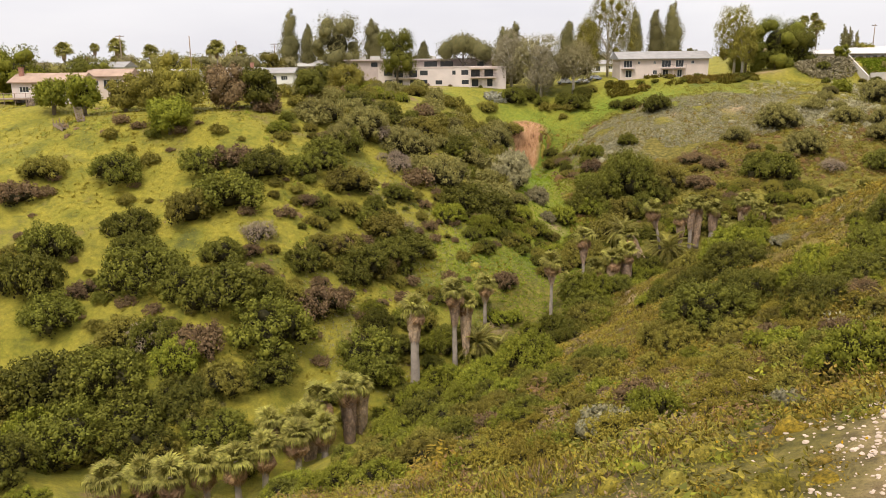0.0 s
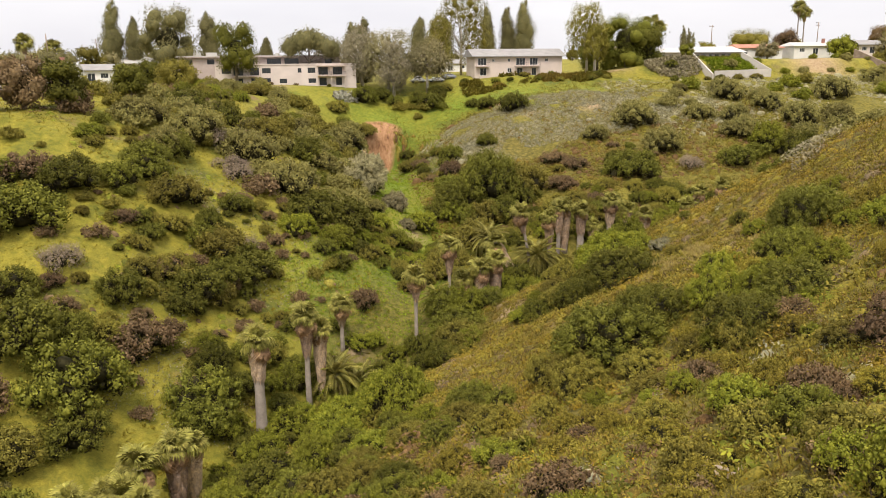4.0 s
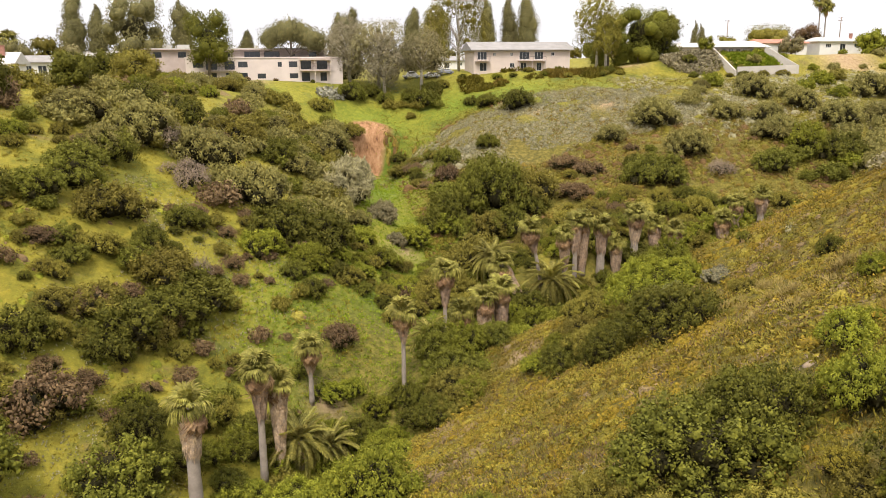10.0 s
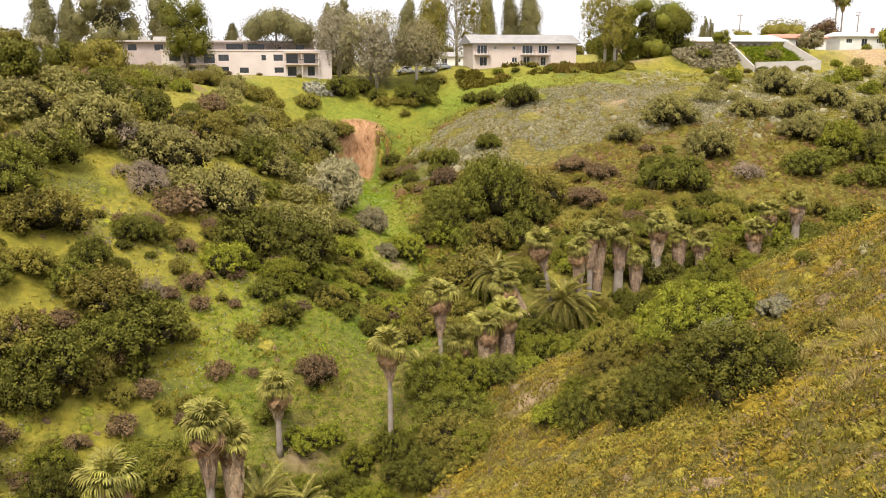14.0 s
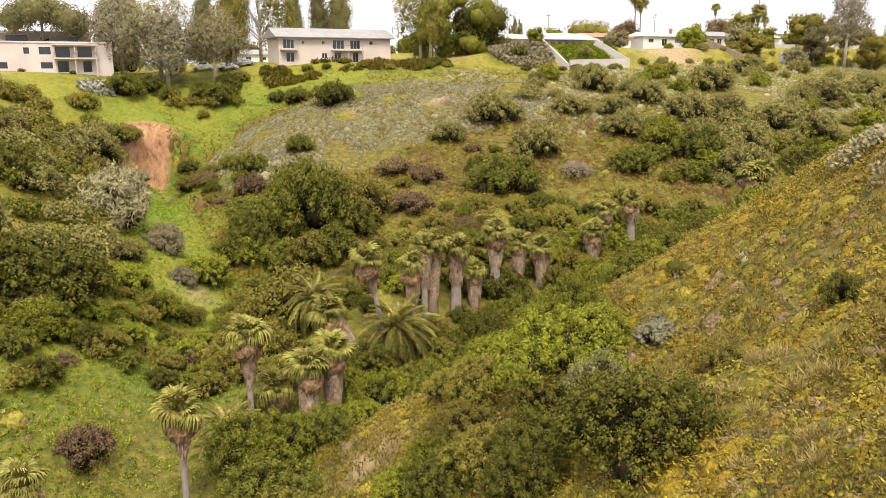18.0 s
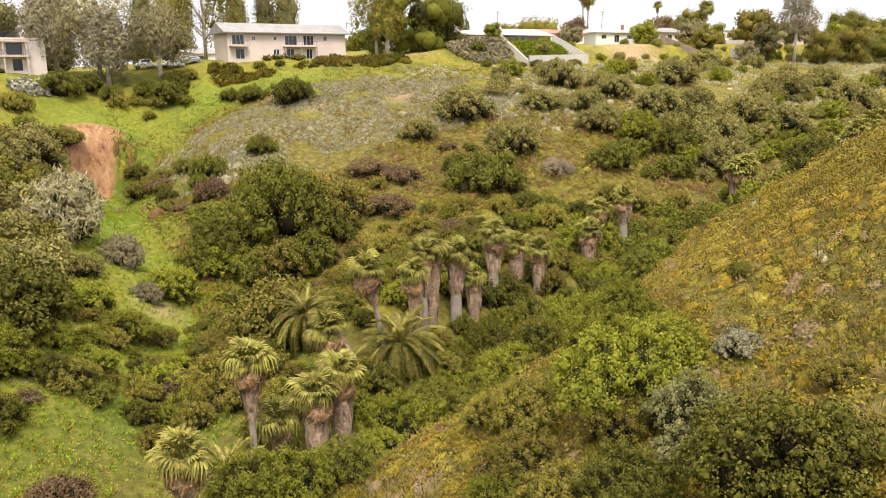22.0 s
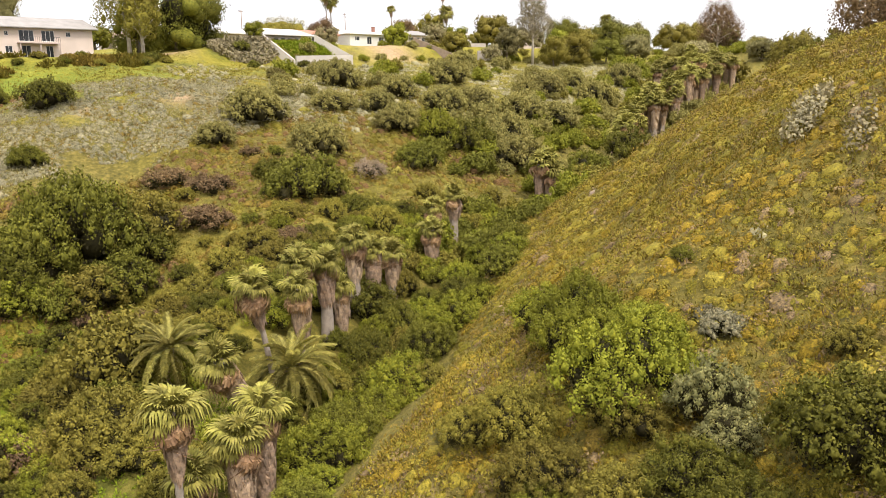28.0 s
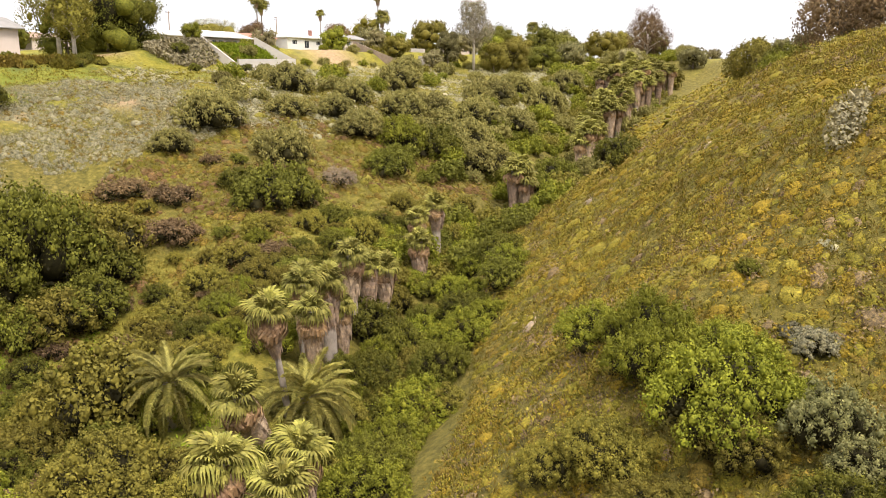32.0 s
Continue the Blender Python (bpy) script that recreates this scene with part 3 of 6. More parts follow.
STEM = [stem_mesh(s, 0.5, 1, 0.07) for s in (1, 2)]
KINDS = {
    "dark": ([shrub_kind(LEAF_DARK, s, 5000, 0.050, 90, f, small=0.132) for s, f in ((11, 0.85), (12, 1.0), (13, 0.75), (14, 0.9))], "dark green sumac shrub, dense and rounded", "shrub"),
    "green": ([shrub_kind(LEAF_GREEN, s, 5000, 0.050, 90, f, small=0.132) for s, f in ((21, 0.85), (22, 0.95), (23, 0.8))], "bright green leafy shrub on the canyon slope", "shrub"),
    "olive": ([shrub_kind(LEAF_OLIVE, s, 5000, 0.050, 90, f, small=0.132) for s, f in ((31, 0.75), (32, 0.9), (33, 0.65))], "olive green shrub with small leaves", "shrub"),
    "brown": ([shrub_kind(LEAF_BROWN, s, 2400, 0.065, 50, f, core=0.45, small=0.16) for s, f in ((41, 0.6), (42, 0.7))], "withered brown shrub, half bare", "dry shrub"),
    "grey": ([shrub_kind(LEAF_GREY, s, 2400, 0.085, 40, f, core=0.25, ragged=0.45, wide=0.14, small=0.2) for s, f in ((51, 0.6), (52, 0.75))], "leafless grey shrub of fine twigs", "dry shrub"),
    "silver": ([shrub_kind(LEAF_SILVER, s, 3200, 0.075, 60, f, small=0.17, core=0.85) for s, f in ((61, 0.6), (62, 0.7))], "silver-grey sagebrush on the slope", "shrub"),
    "dusty": ([shrub_kind(LEAF_HAZED, s, 5000, 0.050, 90, f, small=0.132) for s, f in ((67, 0.8), (68, 0.95))], "green rounded shrub on the meadow, leaves paled for haze", "shrub"),
    "bright": ([shrub_kind(SCRUB_BRIGHT, s, 4600, 0.055, 80, f, small=0.14, wide=0.26, rough=0.4) for s, f in ((73, 0.75), (74, 0.9))], "fresh yellow-green coastal scrub bush", "shrub"),
    "sage": ([shrub_kind(LEAF_SAGE, s, 6000, 0.044, 110, f, small=0.12) for s, f in ((65, 1.0), (66, 1.1))], "grey-green upright shrub on the slope", "shrub"),
    "tan": ([shrub_kind(REED_BLADE, s, 5200, 0.15, 34, f, core=0.6, small=0.2, wide=0.09, ragged=0.4) for s, f in ((71, 0.8),)], "pale grey-green clump of upright reeds in the ravine", "reeds"),
}
NEAR = {
    "green": [shrub_kind(LEAF_GREEN, s, 12500, 0.032, 150, f, small=0.108, ragged=0.3) for s, f in ((81, 0.85), (82, 0.78))],
    "dark": [shrub_kind(LEAF_DARK, s, 12500, 0.032, 150, f, small=0.108, ragged=0.3) for s, f in ((83, 0.9), (84, 0.8))],
    "olive": [shrub_kind(LEAF_OLIVE, s, 12500, 0.032, 150, f, small=0.108, ragged=0.3) for s, f in ((85, 0.75), (86, 0.85))],
}
FAR = {
    "dark": [shrub_kind(LEAF_DARK, s, 1050, 0.105, 46, f, small=0.18) for s, f in ((15, 0.85), (16, 1.0))],
    "green": [shrub_kind(LEAF_GREEN, s, 1050, 0.105, 46, f, small=0.18) for s, f in ((25, 0.8), (26, 0.95))],
    "olive": [shrub_kind(LEAF_OLIVE, s, 1050, 0.105, 46, f, small=0.18) for s, f in ((35, 0.75), (36, 0.9))],
    "dusty": [shrub_kind(LEAF_HAZED, s, 1050, 0.105, 46, f, small=0.18) for s, f in ((37, 0.75), (38, 0.9))],
    "brown": [shrub_kind(LEAF_BROWN, s, 700, 0.11, 30, f, core=0.45) for s, f in ((45, 0.6), (46, 0.7))],
}
SHRUB_NAMES = {"dark": "sumac_shrub", "green": "laurel_shrub", "olive": "coyote_brush", "brown": "dry_shrub", "grey": "dead_shrub", "silver": "sage_shrub", "bright": "scrub_bush", "dusty": "meadow_shrub", "sage": "wild_lilac", "tan": "reed_clump"}
plant_rng = random.Random(5)
MODELS = {}


def shrub(kind, x, y, rad, tall=1.0, near=False, group="shrubs on the slopes", mat=None):
    meshes, label, category = KINDS[kind]
    if near and kind in NEAR:
        meshes = NEAR[kind]
    k = plant_rng.randrange(len(meshes))
    key = (kind, near, k)
    z = z_at(x, y) - 0.12 * rad
    m = pose(x, y, z, plant_rng.uniform(-5, 5), plant_rng.uniform(-5, 5), plant_rng.uniform(0, 360)) @ Matrix.Diagonal((rad, rad * plant_rng.uniform(0.85, 1.1), rad * tall * plant_rng.uniform(0.85, 1.1), 1))
    if key in MODELS:
        return copy_thing(MODELS[key], m @ Matrix.Diagonal([1 / v for v in MODELS[key].scale] + [1]))
    ob = new(SHRUB_NAMES[kind])
    part("crown", meshes[k], ob)
    part("stem", STEM[k % 2], ob)
    ob.matrix_basis = m
    MODELS[key] = tagged(ob, label, category, group)
    return ob


def close_by(x, y):
    return x > 4 and y < 121 and x < 62


for sx, sy, sr in [(6, 53, 2.1), (28, 56, 3.4), (33, 58, 3.2), (-43, 70, 3.8), (42, 71, 3.4), (-2, 76, 3.2), (-41, 78, 5.4), (-22, 80, 2.3), (-35, 82, 5.1), (-29, 83, 4.0), (-46, 87, 6.9), (-40, 87, 5.7), (-22, 95, 6.1), (-51, 98, 4.4), (-29, 99, 6.3), (-10, 99, 4.9), (-34, 100, 3.8), (-24, 102, 3.5), (-56, 103, 5.9), (-41, 104, 6.0), (-31, 107, 3.6), (-56, 109, 4.4), (-44, 110, 4.2), (-20, 111, 3.3)]:
    shrub("dark", sx, sy, sr, near=close_by(sx, sy))
for sx, sy, sr in [(-46, 115, 4.2), (-12, 116, 4.6), (22, 119, 4.1), (-33, 120, 6.1), (145, 121, 4.2), (-6, 124, 4.9), (-52, 126, 4.3), (-39, 128, 4.3), (-29, 128, 4.6), (43, 128, 2.8), (90, 129, 3.1), (35, 131, 2.9), (-8, 137, 2.9), (-21, 140, 4.5), (56, 141, 4.1), (4, 143, 5.1), (9, 145, 6.2), (76, 151, 3.1), (119, 151, 5.1)]:
    shrub("dark", sx, sy, sr, near=close_by(sx, sy))
for sx, sy, sr in [(42, 164, 4.1), (35, 165, 4.1), (70, 166, 6.1), (94, 167, 4.2), (47, 168, 4.2), (109, 169, 5.5), (30, 169, 3.4), (34, 177, 4.4), (46, 194, 2.8), (57, 211, 4.3), (52, 219, 2.8), (49, 223, 2.3)]:
    shrub("dark", sx, sy, sr, near=close_by(sx, sy))
for sx, sy, sr in [(19, 66, 2.4), (-26, 86, 3.8), (-52, 88, 4.2), (-61, 108, 3.1), (22, 110, 4.1), (-38, 117, 4.4), (-15, 118, 3.9), (-10, 126, 4.5), (-64, 127, 4.0), (-16, 133, 4.7), (12, 136, 2.4), (32, 147, 6.3), (11, 149, 2.7), (30, 151, 3.6), (10, 158, 3.0), (38, 164, 4.3)]:
    shrub("olive", sx, sy, sr, near=close_by(sx, sy))
for sx, sy, sr in [(29, 202, 3.4), (19, 216, 3.7)]:
    shrub("olive", sx, sy, sr, near=close_by(sx, sy))
for sx, sy, sr in [(-30, 91, 3.9), (-49, 103, 2.5), (-17, 105, 4.3), (-66, 121, 4.4), (-34, 129, 4.2), (22, 140, 3.1), (61, 175, 3.4), (58, 180, 3.5), (36, 186, 3.5)]:
    shrub("brown", sx, sy, sr, near=close_by(sx, sy))
for sx, sy, sr in [(-37, 93, 3.3), (-27, 113, 3.1), (-9, 149, 3.2), (-13, 156, 4.4), (84, 168, 3.1)]:
    shrub("grey", sx, sy, sr, near=close_by(sx, sy))
for sx, sy, sr in [(37, 61, 2.1), (10, 85, 4.0), (6, 86, 3.9), (5, 98, 3.9), (-1, 99, 3.4), (24, 118, 3.6), (7, 138, 2.7), (-29, 142, 2.6), (18, 149, 3.1), (25, 165, 3.1), (104, 172, 4.9)]:
    shrub("green", sx, sy, sr, near=close_by(sx, sy))
# shrubs further off, in the leaf colour that is paled for haze
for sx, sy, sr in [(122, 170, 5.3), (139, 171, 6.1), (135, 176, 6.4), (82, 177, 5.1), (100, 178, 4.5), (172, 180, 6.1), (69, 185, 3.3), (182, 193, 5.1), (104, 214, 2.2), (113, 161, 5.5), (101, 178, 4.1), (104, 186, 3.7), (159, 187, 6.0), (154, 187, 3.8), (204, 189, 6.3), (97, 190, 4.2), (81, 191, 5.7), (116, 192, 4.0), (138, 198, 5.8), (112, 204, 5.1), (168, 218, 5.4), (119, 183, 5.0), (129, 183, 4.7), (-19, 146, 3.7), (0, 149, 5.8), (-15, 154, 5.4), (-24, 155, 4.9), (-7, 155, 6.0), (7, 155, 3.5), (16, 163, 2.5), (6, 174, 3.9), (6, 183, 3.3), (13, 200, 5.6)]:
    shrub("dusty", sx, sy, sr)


THICKET = {}


def fill(kinds, spots, n, low, high, seed, keep=None, gap=0.75, tall=1.0, single=False, fine=True):
    """Closed scrub: plants strewn over an ellipse (x, y, half widths). single: each is a thing of its own; else they join one thicket."""
    r = random.Random(seed)
    x0, y0, ax, ay = spots
    made = []
    for _ in range(n * 12):
        if len(made) >= n:
            break
        x, y = x0 + ax * r.uniform(-1, 1), y0 + ay * r.uniform(-1, 1)
        if ((x - x0) / ax) ** 2 + ((y - y0) / ay) ** 2 > 1 or (keep and not keep(x, y)):
            continue
        s = r.uniform(low, high)
        if any((x - a) ** 2 + (y - b) ** 2 < (gap * (s + c)) ** 2 for a, b, c in made):
            continue
        made.append((x, y, s))
        if single:
            shrub(r.choice(kinds), x, y, s, tall, near=fine and s > 1.7 and close_by(x, y))
        else:
            THICKET.setdefault(r.choice(kinds), []).append((x, y, s, tall, r.uniform(0, 6.28), r.randrange(2)))


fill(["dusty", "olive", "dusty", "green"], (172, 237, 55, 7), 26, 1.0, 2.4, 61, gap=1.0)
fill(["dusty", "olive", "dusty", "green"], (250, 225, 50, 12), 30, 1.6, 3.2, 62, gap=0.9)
fill(["green", "olive", "olive", "dark"], (12, 143, 11, 16), 60, 0.9, 2.2, 63, gap=0.62, keep=lambda x, y: to_line([(7, 112), (11, 126), (13, 131)], x, y) > 4, single=True, fine=False)
fill(["dark", "green", "olive"], (48, 132.5, 9, 4), 18, 0.9, 1.8, 64, gap=0.6, single=True, fine=False)
fill(["dark", "green", "olive"], (-6, 73, 13, 10), 26, 1.3, 2.6, 67, gap=0.62, single=True, fine=False, keep=lambda x, y: x > -8 or y < 69)
fill(["dark", "olive", "green"], (-33, 62, 15, 9), 24, 1.6, 3.2, 68, gap=0.62, single=True, fine=False)
fill(["dark", "green", "dark"], (-8, 93, 7, 6), 12, 1.3, 2.4, 69, gap=0.62, single=True, fine=False)
fill(["dark", "green", "olive"], (-6, 62, 8, 6), 12, 1.2, 2.2, 70, gap=0.7, single=True, fine=False)
# single plants near the way
fill(["green", "dark", "green"], (3, 97, 11, 12), 14, 1.6, 3.0, 9, gap=0.6, single=True)
fill(["green", "olive", "olive", "brown"], (26, 140, 9, 12), 18, 1.4, 2.8, 11, gap=0.6, single=True)
fill(["green", "dark", "olive"], (10, 74, 10, 10), 16, 1.3, 2.4, 14, gap=0.65, single=True)
fill(["bright", "olive", "green"], (13, 47, 14, 15), 24, 0.8, 1.7, 20, gap=1.05, single=True)
fill(["green", "dark", "olive"], (-3, 64, 11, 14), 22, 1.3, 2.6, 25, gap=0.6, single=True)
fill(["bright", "bright", "brown"], (16, 34, 12, 10), 12, 0.6, 1.1, 21, gap=1.4, single=True)
fill(["dark", "green", "olive"], (48, 86, 8, 10), 5, 1.0, 1.8, 22, gap=1.5, single=True)
for sx, sy, sr, sk in [(23.0, 64.2, 4.3, "dark"), (26.4, 65.6, 3.2, "dark"), (20.2, 62.8, 2.4, "olive"), (30.5, 63.6, 2.6, "green"), (-6, 104, 3.0, "dark"), (-9.5, 106, 3.2, "dark"), (-1.5, 103, 2.4, "dark"), (0.5, 108.5, 3.6, "dark"), (3.6, 110.5, 3.2, "dark"), (8, 113, 3.0, "green"), (-3.5, 110, 3.2, "olive"), (11.5, 113.2, 2.8, "dark"), (13, 108, 2.6, "green"), (11, 118, 1.9, "green"), (16.8, 115.4, 2.3, "dark"), (20.4, 107.6, 3.0, "olive"), (13, 112, 2.2, "green"), (-5.2, 109.6, 2.8, "dark"), (19, 112.6, 2.2, "dark"), (15, 110.8, 1.8, "green"), (20, 140.5, 2.8, "brown"), (28, 148.5, 4.2, "olive"), (22.5, 140.5, 3.6, "olive"), (34, 141, 3.4, "green"), (26, 137.5, 5.0, "olive"), (19.5, 61, 2.4, "olive"), (37.5, 66, 2.6, "dark"), (33, 60.5, 2.6, "green"), (30, 57.5, 2.2, "dark"), (44, 72, 3.4, "dark"), (47, 77, 2.6, "dark"), (27, 54.5, 1.8, "olive")]:
    shrub(sk, sx, sy, sr, near=True)
shrub("dark", 41, 172.5, 8.6, 1.15, near=True)
shrub("dark", 34.5, 170.5, 5.6, 1.1, near=True)
shrub("olive", 48, 171, 5.4, 1.15)
fill(["bright", "bright", "olive", "green", "brown"], (17, 43, 17, 19), 70, 0.8, 1.9, 51, gap=0.85, single=True, fine=False)
fill(["bright", "green", "bright"], (36, 62, 14, 10), 20, 0.9, 2.0, 52, gap=0.9, single=True, fine=False)
fill(["dark", "olive", "dark", "brown"], (-14, 121, 9, 7), 14, 1.6, 3.0, 65, gap=0.6, single=True)
fill(["dark", "olive", "brown"], (-22, 110, 9, 7), 9, 1.2, 2.4, 66, gap=0.7, single=True)
for sx, sy, sr, sk in [(8.3, 36.4, 1.7, "silver"), (10.2, 37.2, 1.1, "silver"), (13.8, 35.5, 1.2, "brown"), (17.3, 33, 1.2, "brown"), (18.5, 35.2, 1.4, "dark"), (20, 38.5, 1.6, "dark"), (12.5, 26.5, 0.9, "silver"), (22.5, 30, 1.3, "silver")]:
    shrub(sk, sx, sy, sr)
# the west slope between the grass strip and the lush fork
for sx, sy, sr, sk in [(-9.6, 116.8, 2.9, "olive"), (-13.1, 113.6, 3.2, "dark"), (-7.9, 120.8, 3.8, "dark"), (-10.7, 125.8, 3.0, "olive"), (-11.3, 130.1, 2.6, "dark"), (-7.2, 137.0, 2.4, "dark"), (-15.7, 126.2, 2.8, "olive"), (-20.4, 136.4, 3.8, "dark"), (-23.3, 131.7, 3.3, "dark"), (-17.9, 145.8, 4.0, "dark"), (7.5, 136.5, 2.9, "green"), (1.3, 137.4, 3.5, "green"), (-12.5, 155.5, 2.9, "grey"), (-8.0, 146.3, 2.7, "grey"), (-5.9, 128.3, 2.3, "grey"), (-14.5, 109.0, 1.8, "brown"), (-11.8, 106.6, 1.5, "brown"), (10.4, 124.0, 2.6, "brown"), (-18.2, 173.3, 4.4, "dark"), (-12.4, 173.5, 4.6, "dark"), (-3.9, 175.2, 4.8, "olive"), (3.3, 174.7, 4.4, "dark"), (15.4, 154.7, 3.1, "green"), (25.6, 164.3, 3.4, "green"), (-10.3, 107.6, 2.3, "green"), (-4.5, 110.0, 2.9, "dark"), (6.7, 142.4, 2.7, "dark"), (10.1, 145.9, 2.4, "olive"), (14.4, 140.4, 2.2, "green"), (12.6, 208.1, 4.6, "olive"), (55.9, 168.8, 3.6, "brown"), (70.3, 170.5, 4.2, "dark"), (32.8, 167.4, 3.6, "green")]:
    shrub(sk, sx, sy, sr)
fill(["olive", "dark", "olive", "brown"], (-14, 133, 16, 24), 34, 0.8, 1.8, 71, gap=0.95, single=True, fine=False, keep=lambda x, y: value_noise(x, y, 8) > -0.12)
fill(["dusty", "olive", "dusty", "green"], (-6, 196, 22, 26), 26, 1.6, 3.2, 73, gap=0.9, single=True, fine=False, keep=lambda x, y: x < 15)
# round the earth scar and under the rim
for sx, sy, sr, sk in [(20.7, 230.7, 4.0, "dark"), (38.6, 228.9, 4.0, "dark"), (4.5, 219.3, 2.6, "olive"), (7.2, 209.8, 2.9, "olive"), (13.1, 223.4, 3.2, "olive"), (14.0, 210.5, 3.6, "olive"), (9.8, 206.6, 2.5, "dark"), (13.3, 193.6, 2.7, "olive"), (30.2, 214.0, 2.6, "dark"), (37.2, 193.0, 3.2, "dark"), (45.6, 193.4, 2.6, "dark"), (32.6, 205.0, 2.4, "olive"), (31.0, 199.0, 2.6, "brown")]:
    shrub(sk, sx, sy, sr)
# by the lower bed, among the palms
for sx, sy, sr, sk in [(-14.1, 66.1, 2.9, "green"), (-7.4, 49.8, 2.2, "green"), (-4.0, 46.5, 2.2, "green"), (-1.7, 50.0, 2.2, "olive"), (-25.3, 79.8, 4.0, "dark"), (-20.9, 89.8, 4.2, "dark"), (-10.1, 97.5, 4.1, "dark"), (-32.7, 77.9, 4.2, "dark"), (-21.2, 76.1, 2.1, "dark"), (-4.9, 71.7, 2.5, "green"), (-27.8, 82.3, 2.9, "dusty"), (8.3, 117.3, 2.4, "green"), (13.9, 115.7, 2.3, "green"), (-4.0, 111.6, 2.3, "dark"), (-0.1, 117.8, 2.5, "dark"), (12.1, 113.8, 2.5, "dark"), (17.4, 111.3, 2.2, "dark"), (5.8, 119.8, 1.9, "dark"), (16.6, 116.4, 1.6, "green")]:
    shrub(sk, sx, sy, sr, 0.85)
# the clump of laurel and sumac on the hillside, and the thicket along the fork below it
for sx, sy, sr, sk, tall in [(39.6, 103.4, 4.5, "green", 1.1), (42.8, 104.2, 2.9, "green", 1), (43.9, 109.0, 3.3, "green", 1), (47.2, 113.8, 3.0, "green", 1), (41.3, 107.4, 3.2, "green", 1), (36.0, 108.6, 3.1, "olive", 1), (35.0, 111.3, 2.0, "olive", 0.9), (33.3, 105.0, 2.7, "olive", 0.9), (38.7, 98.4, 2.4, "sage", 1.15), (36.6, 96.4, 1.9, "sage", 1), (35.2, 90.0, 4.3, "dark", 1.1), (38.0, 92.6, 2.5, "green", 1), (33.4, 96.6, 3.1, "dark", 1), (32.4, 99.4, 3.1, "olive", 1), (31.0, 103.8, 2.8, "green", 0.95), (29.6, 100.6, 2.8, "dark", 1), (28.8, 104.8, 2.2, "green", 0.9), (30.8, 93.4, 2.6, "dark", 1), (37.2, 102.0, 2.4, "olive", 1), (40.6, 99.9, 1.6, "green", 1), (49.8, 104.9, 0.85, "dark", 1.1), (44.5, 100.0, 1.5, "silver", 1), (45.4, 101.4, 0.9, "silver", 1), (35.0, 124.7, 4.2, "green", 1), (39.2, 126.8, 3.3, "dark", 1), (43.6, 128.6, 3.4, "green", 1), (49.5, 130.2, 4.4, "green", 1), (54.5, 131.4, 3.4, "dark", 1), (59.6, 131.8, 3.8, "green", 1), (64.6, 135.0, 3.2, "dark", 1), (70.0, 139.5, 3.2, "green", 1), (50.0, 135.0, 3.2, "dark", 1), (31.6, 121.6, 2.6, "green", 0.9), (27.4, 118.0, 2.6, "dark", 1), (22.0, 113.6, 4.0, "dark", 1), (19.4, 107.6, 3.2, "dark", 1), (22.5, 108.6, 2.4, "green", 1)]:
    shrub(sk, sx, sy, sr, tall, near=True)
# closed scrub further off, each an ellipse of the plan
fill(["olive", "brown", "dark", "olive", "brown"], (-26, 124, 38, 32), 110, 0.7, 1.9, 31, gap=1.1, keep=lambda x, y: value_noise(x, y, 8) > -0.05)
fill(["dark", "olive", "green", "olive"], (68, 154, 30, 8), 34, 1.5, 3.0, 26, gap=0.62, single=True, fine=False)
fill(["dark", "green", "olive"], (43, 131, 12, 4), 22, 1.4, 2.6, 27, gap=0.6, single=True, fine=False)
fill(["olive", "brown", "dark"], (30, 194, 8, 12), 12, 1.4, 2.6, 28, gap=0.7, keep=lambda x, y: x > 29, single=True, fine=False)
fill(["dark", "olive"], (36, 229, 7, 4), 8, 1.4, 2.4, 29, gap=0.7)
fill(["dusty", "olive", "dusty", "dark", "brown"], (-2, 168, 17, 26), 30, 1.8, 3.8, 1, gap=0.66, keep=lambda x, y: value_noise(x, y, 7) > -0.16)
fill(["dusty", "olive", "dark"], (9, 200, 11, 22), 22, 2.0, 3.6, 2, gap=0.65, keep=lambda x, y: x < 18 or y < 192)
fill(["olive", "dark", "dark", "brown"], (46, 160, 18, 12), 28, 1.2, 2.6, 3, gap=0.75, single=True, fine=False)
fill(["dark", "olive", "green"], (72, 150, 16, 6), 24, 1.3, 2.4, 41, gap=0.55, single=True, fine=False)
fill(["dark", "green", "olive"], (52, 147, 12, 5), 16, 1.3, 2.4, 42, gap=0.55, single=True, fine=False)
fill(["dark", "green", "olive"], (60, 141, 24, 8), 34, 1.6, 3.0, 23, gap=0.6, single=True, fine=False)
fill(["dark", "green", "dark", "olive"], (58, 134, 16, 4), 14, 1.8, 3.2, 24, gap=0.6, single=True, fine=False)
fill(["dark", "green", "olive"], (90, 146, 22, 8), 30, 1.8, 3.6, 5, gap=0.6)
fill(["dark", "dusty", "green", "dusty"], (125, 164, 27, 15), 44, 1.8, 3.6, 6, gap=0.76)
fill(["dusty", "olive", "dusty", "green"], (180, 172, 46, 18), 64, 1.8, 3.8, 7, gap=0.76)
fill(["dark", "dark", "olive", "green"], (-40, 84, 16, 10), 18, 2.5, 4.5, 8, gap=0.6, single=True, fine=False)
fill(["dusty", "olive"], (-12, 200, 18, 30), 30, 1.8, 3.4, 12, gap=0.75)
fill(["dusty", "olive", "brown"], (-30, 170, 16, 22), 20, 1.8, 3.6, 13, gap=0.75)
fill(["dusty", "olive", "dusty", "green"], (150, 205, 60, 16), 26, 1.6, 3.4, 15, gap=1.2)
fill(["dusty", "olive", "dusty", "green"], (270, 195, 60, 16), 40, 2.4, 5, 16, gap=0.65)
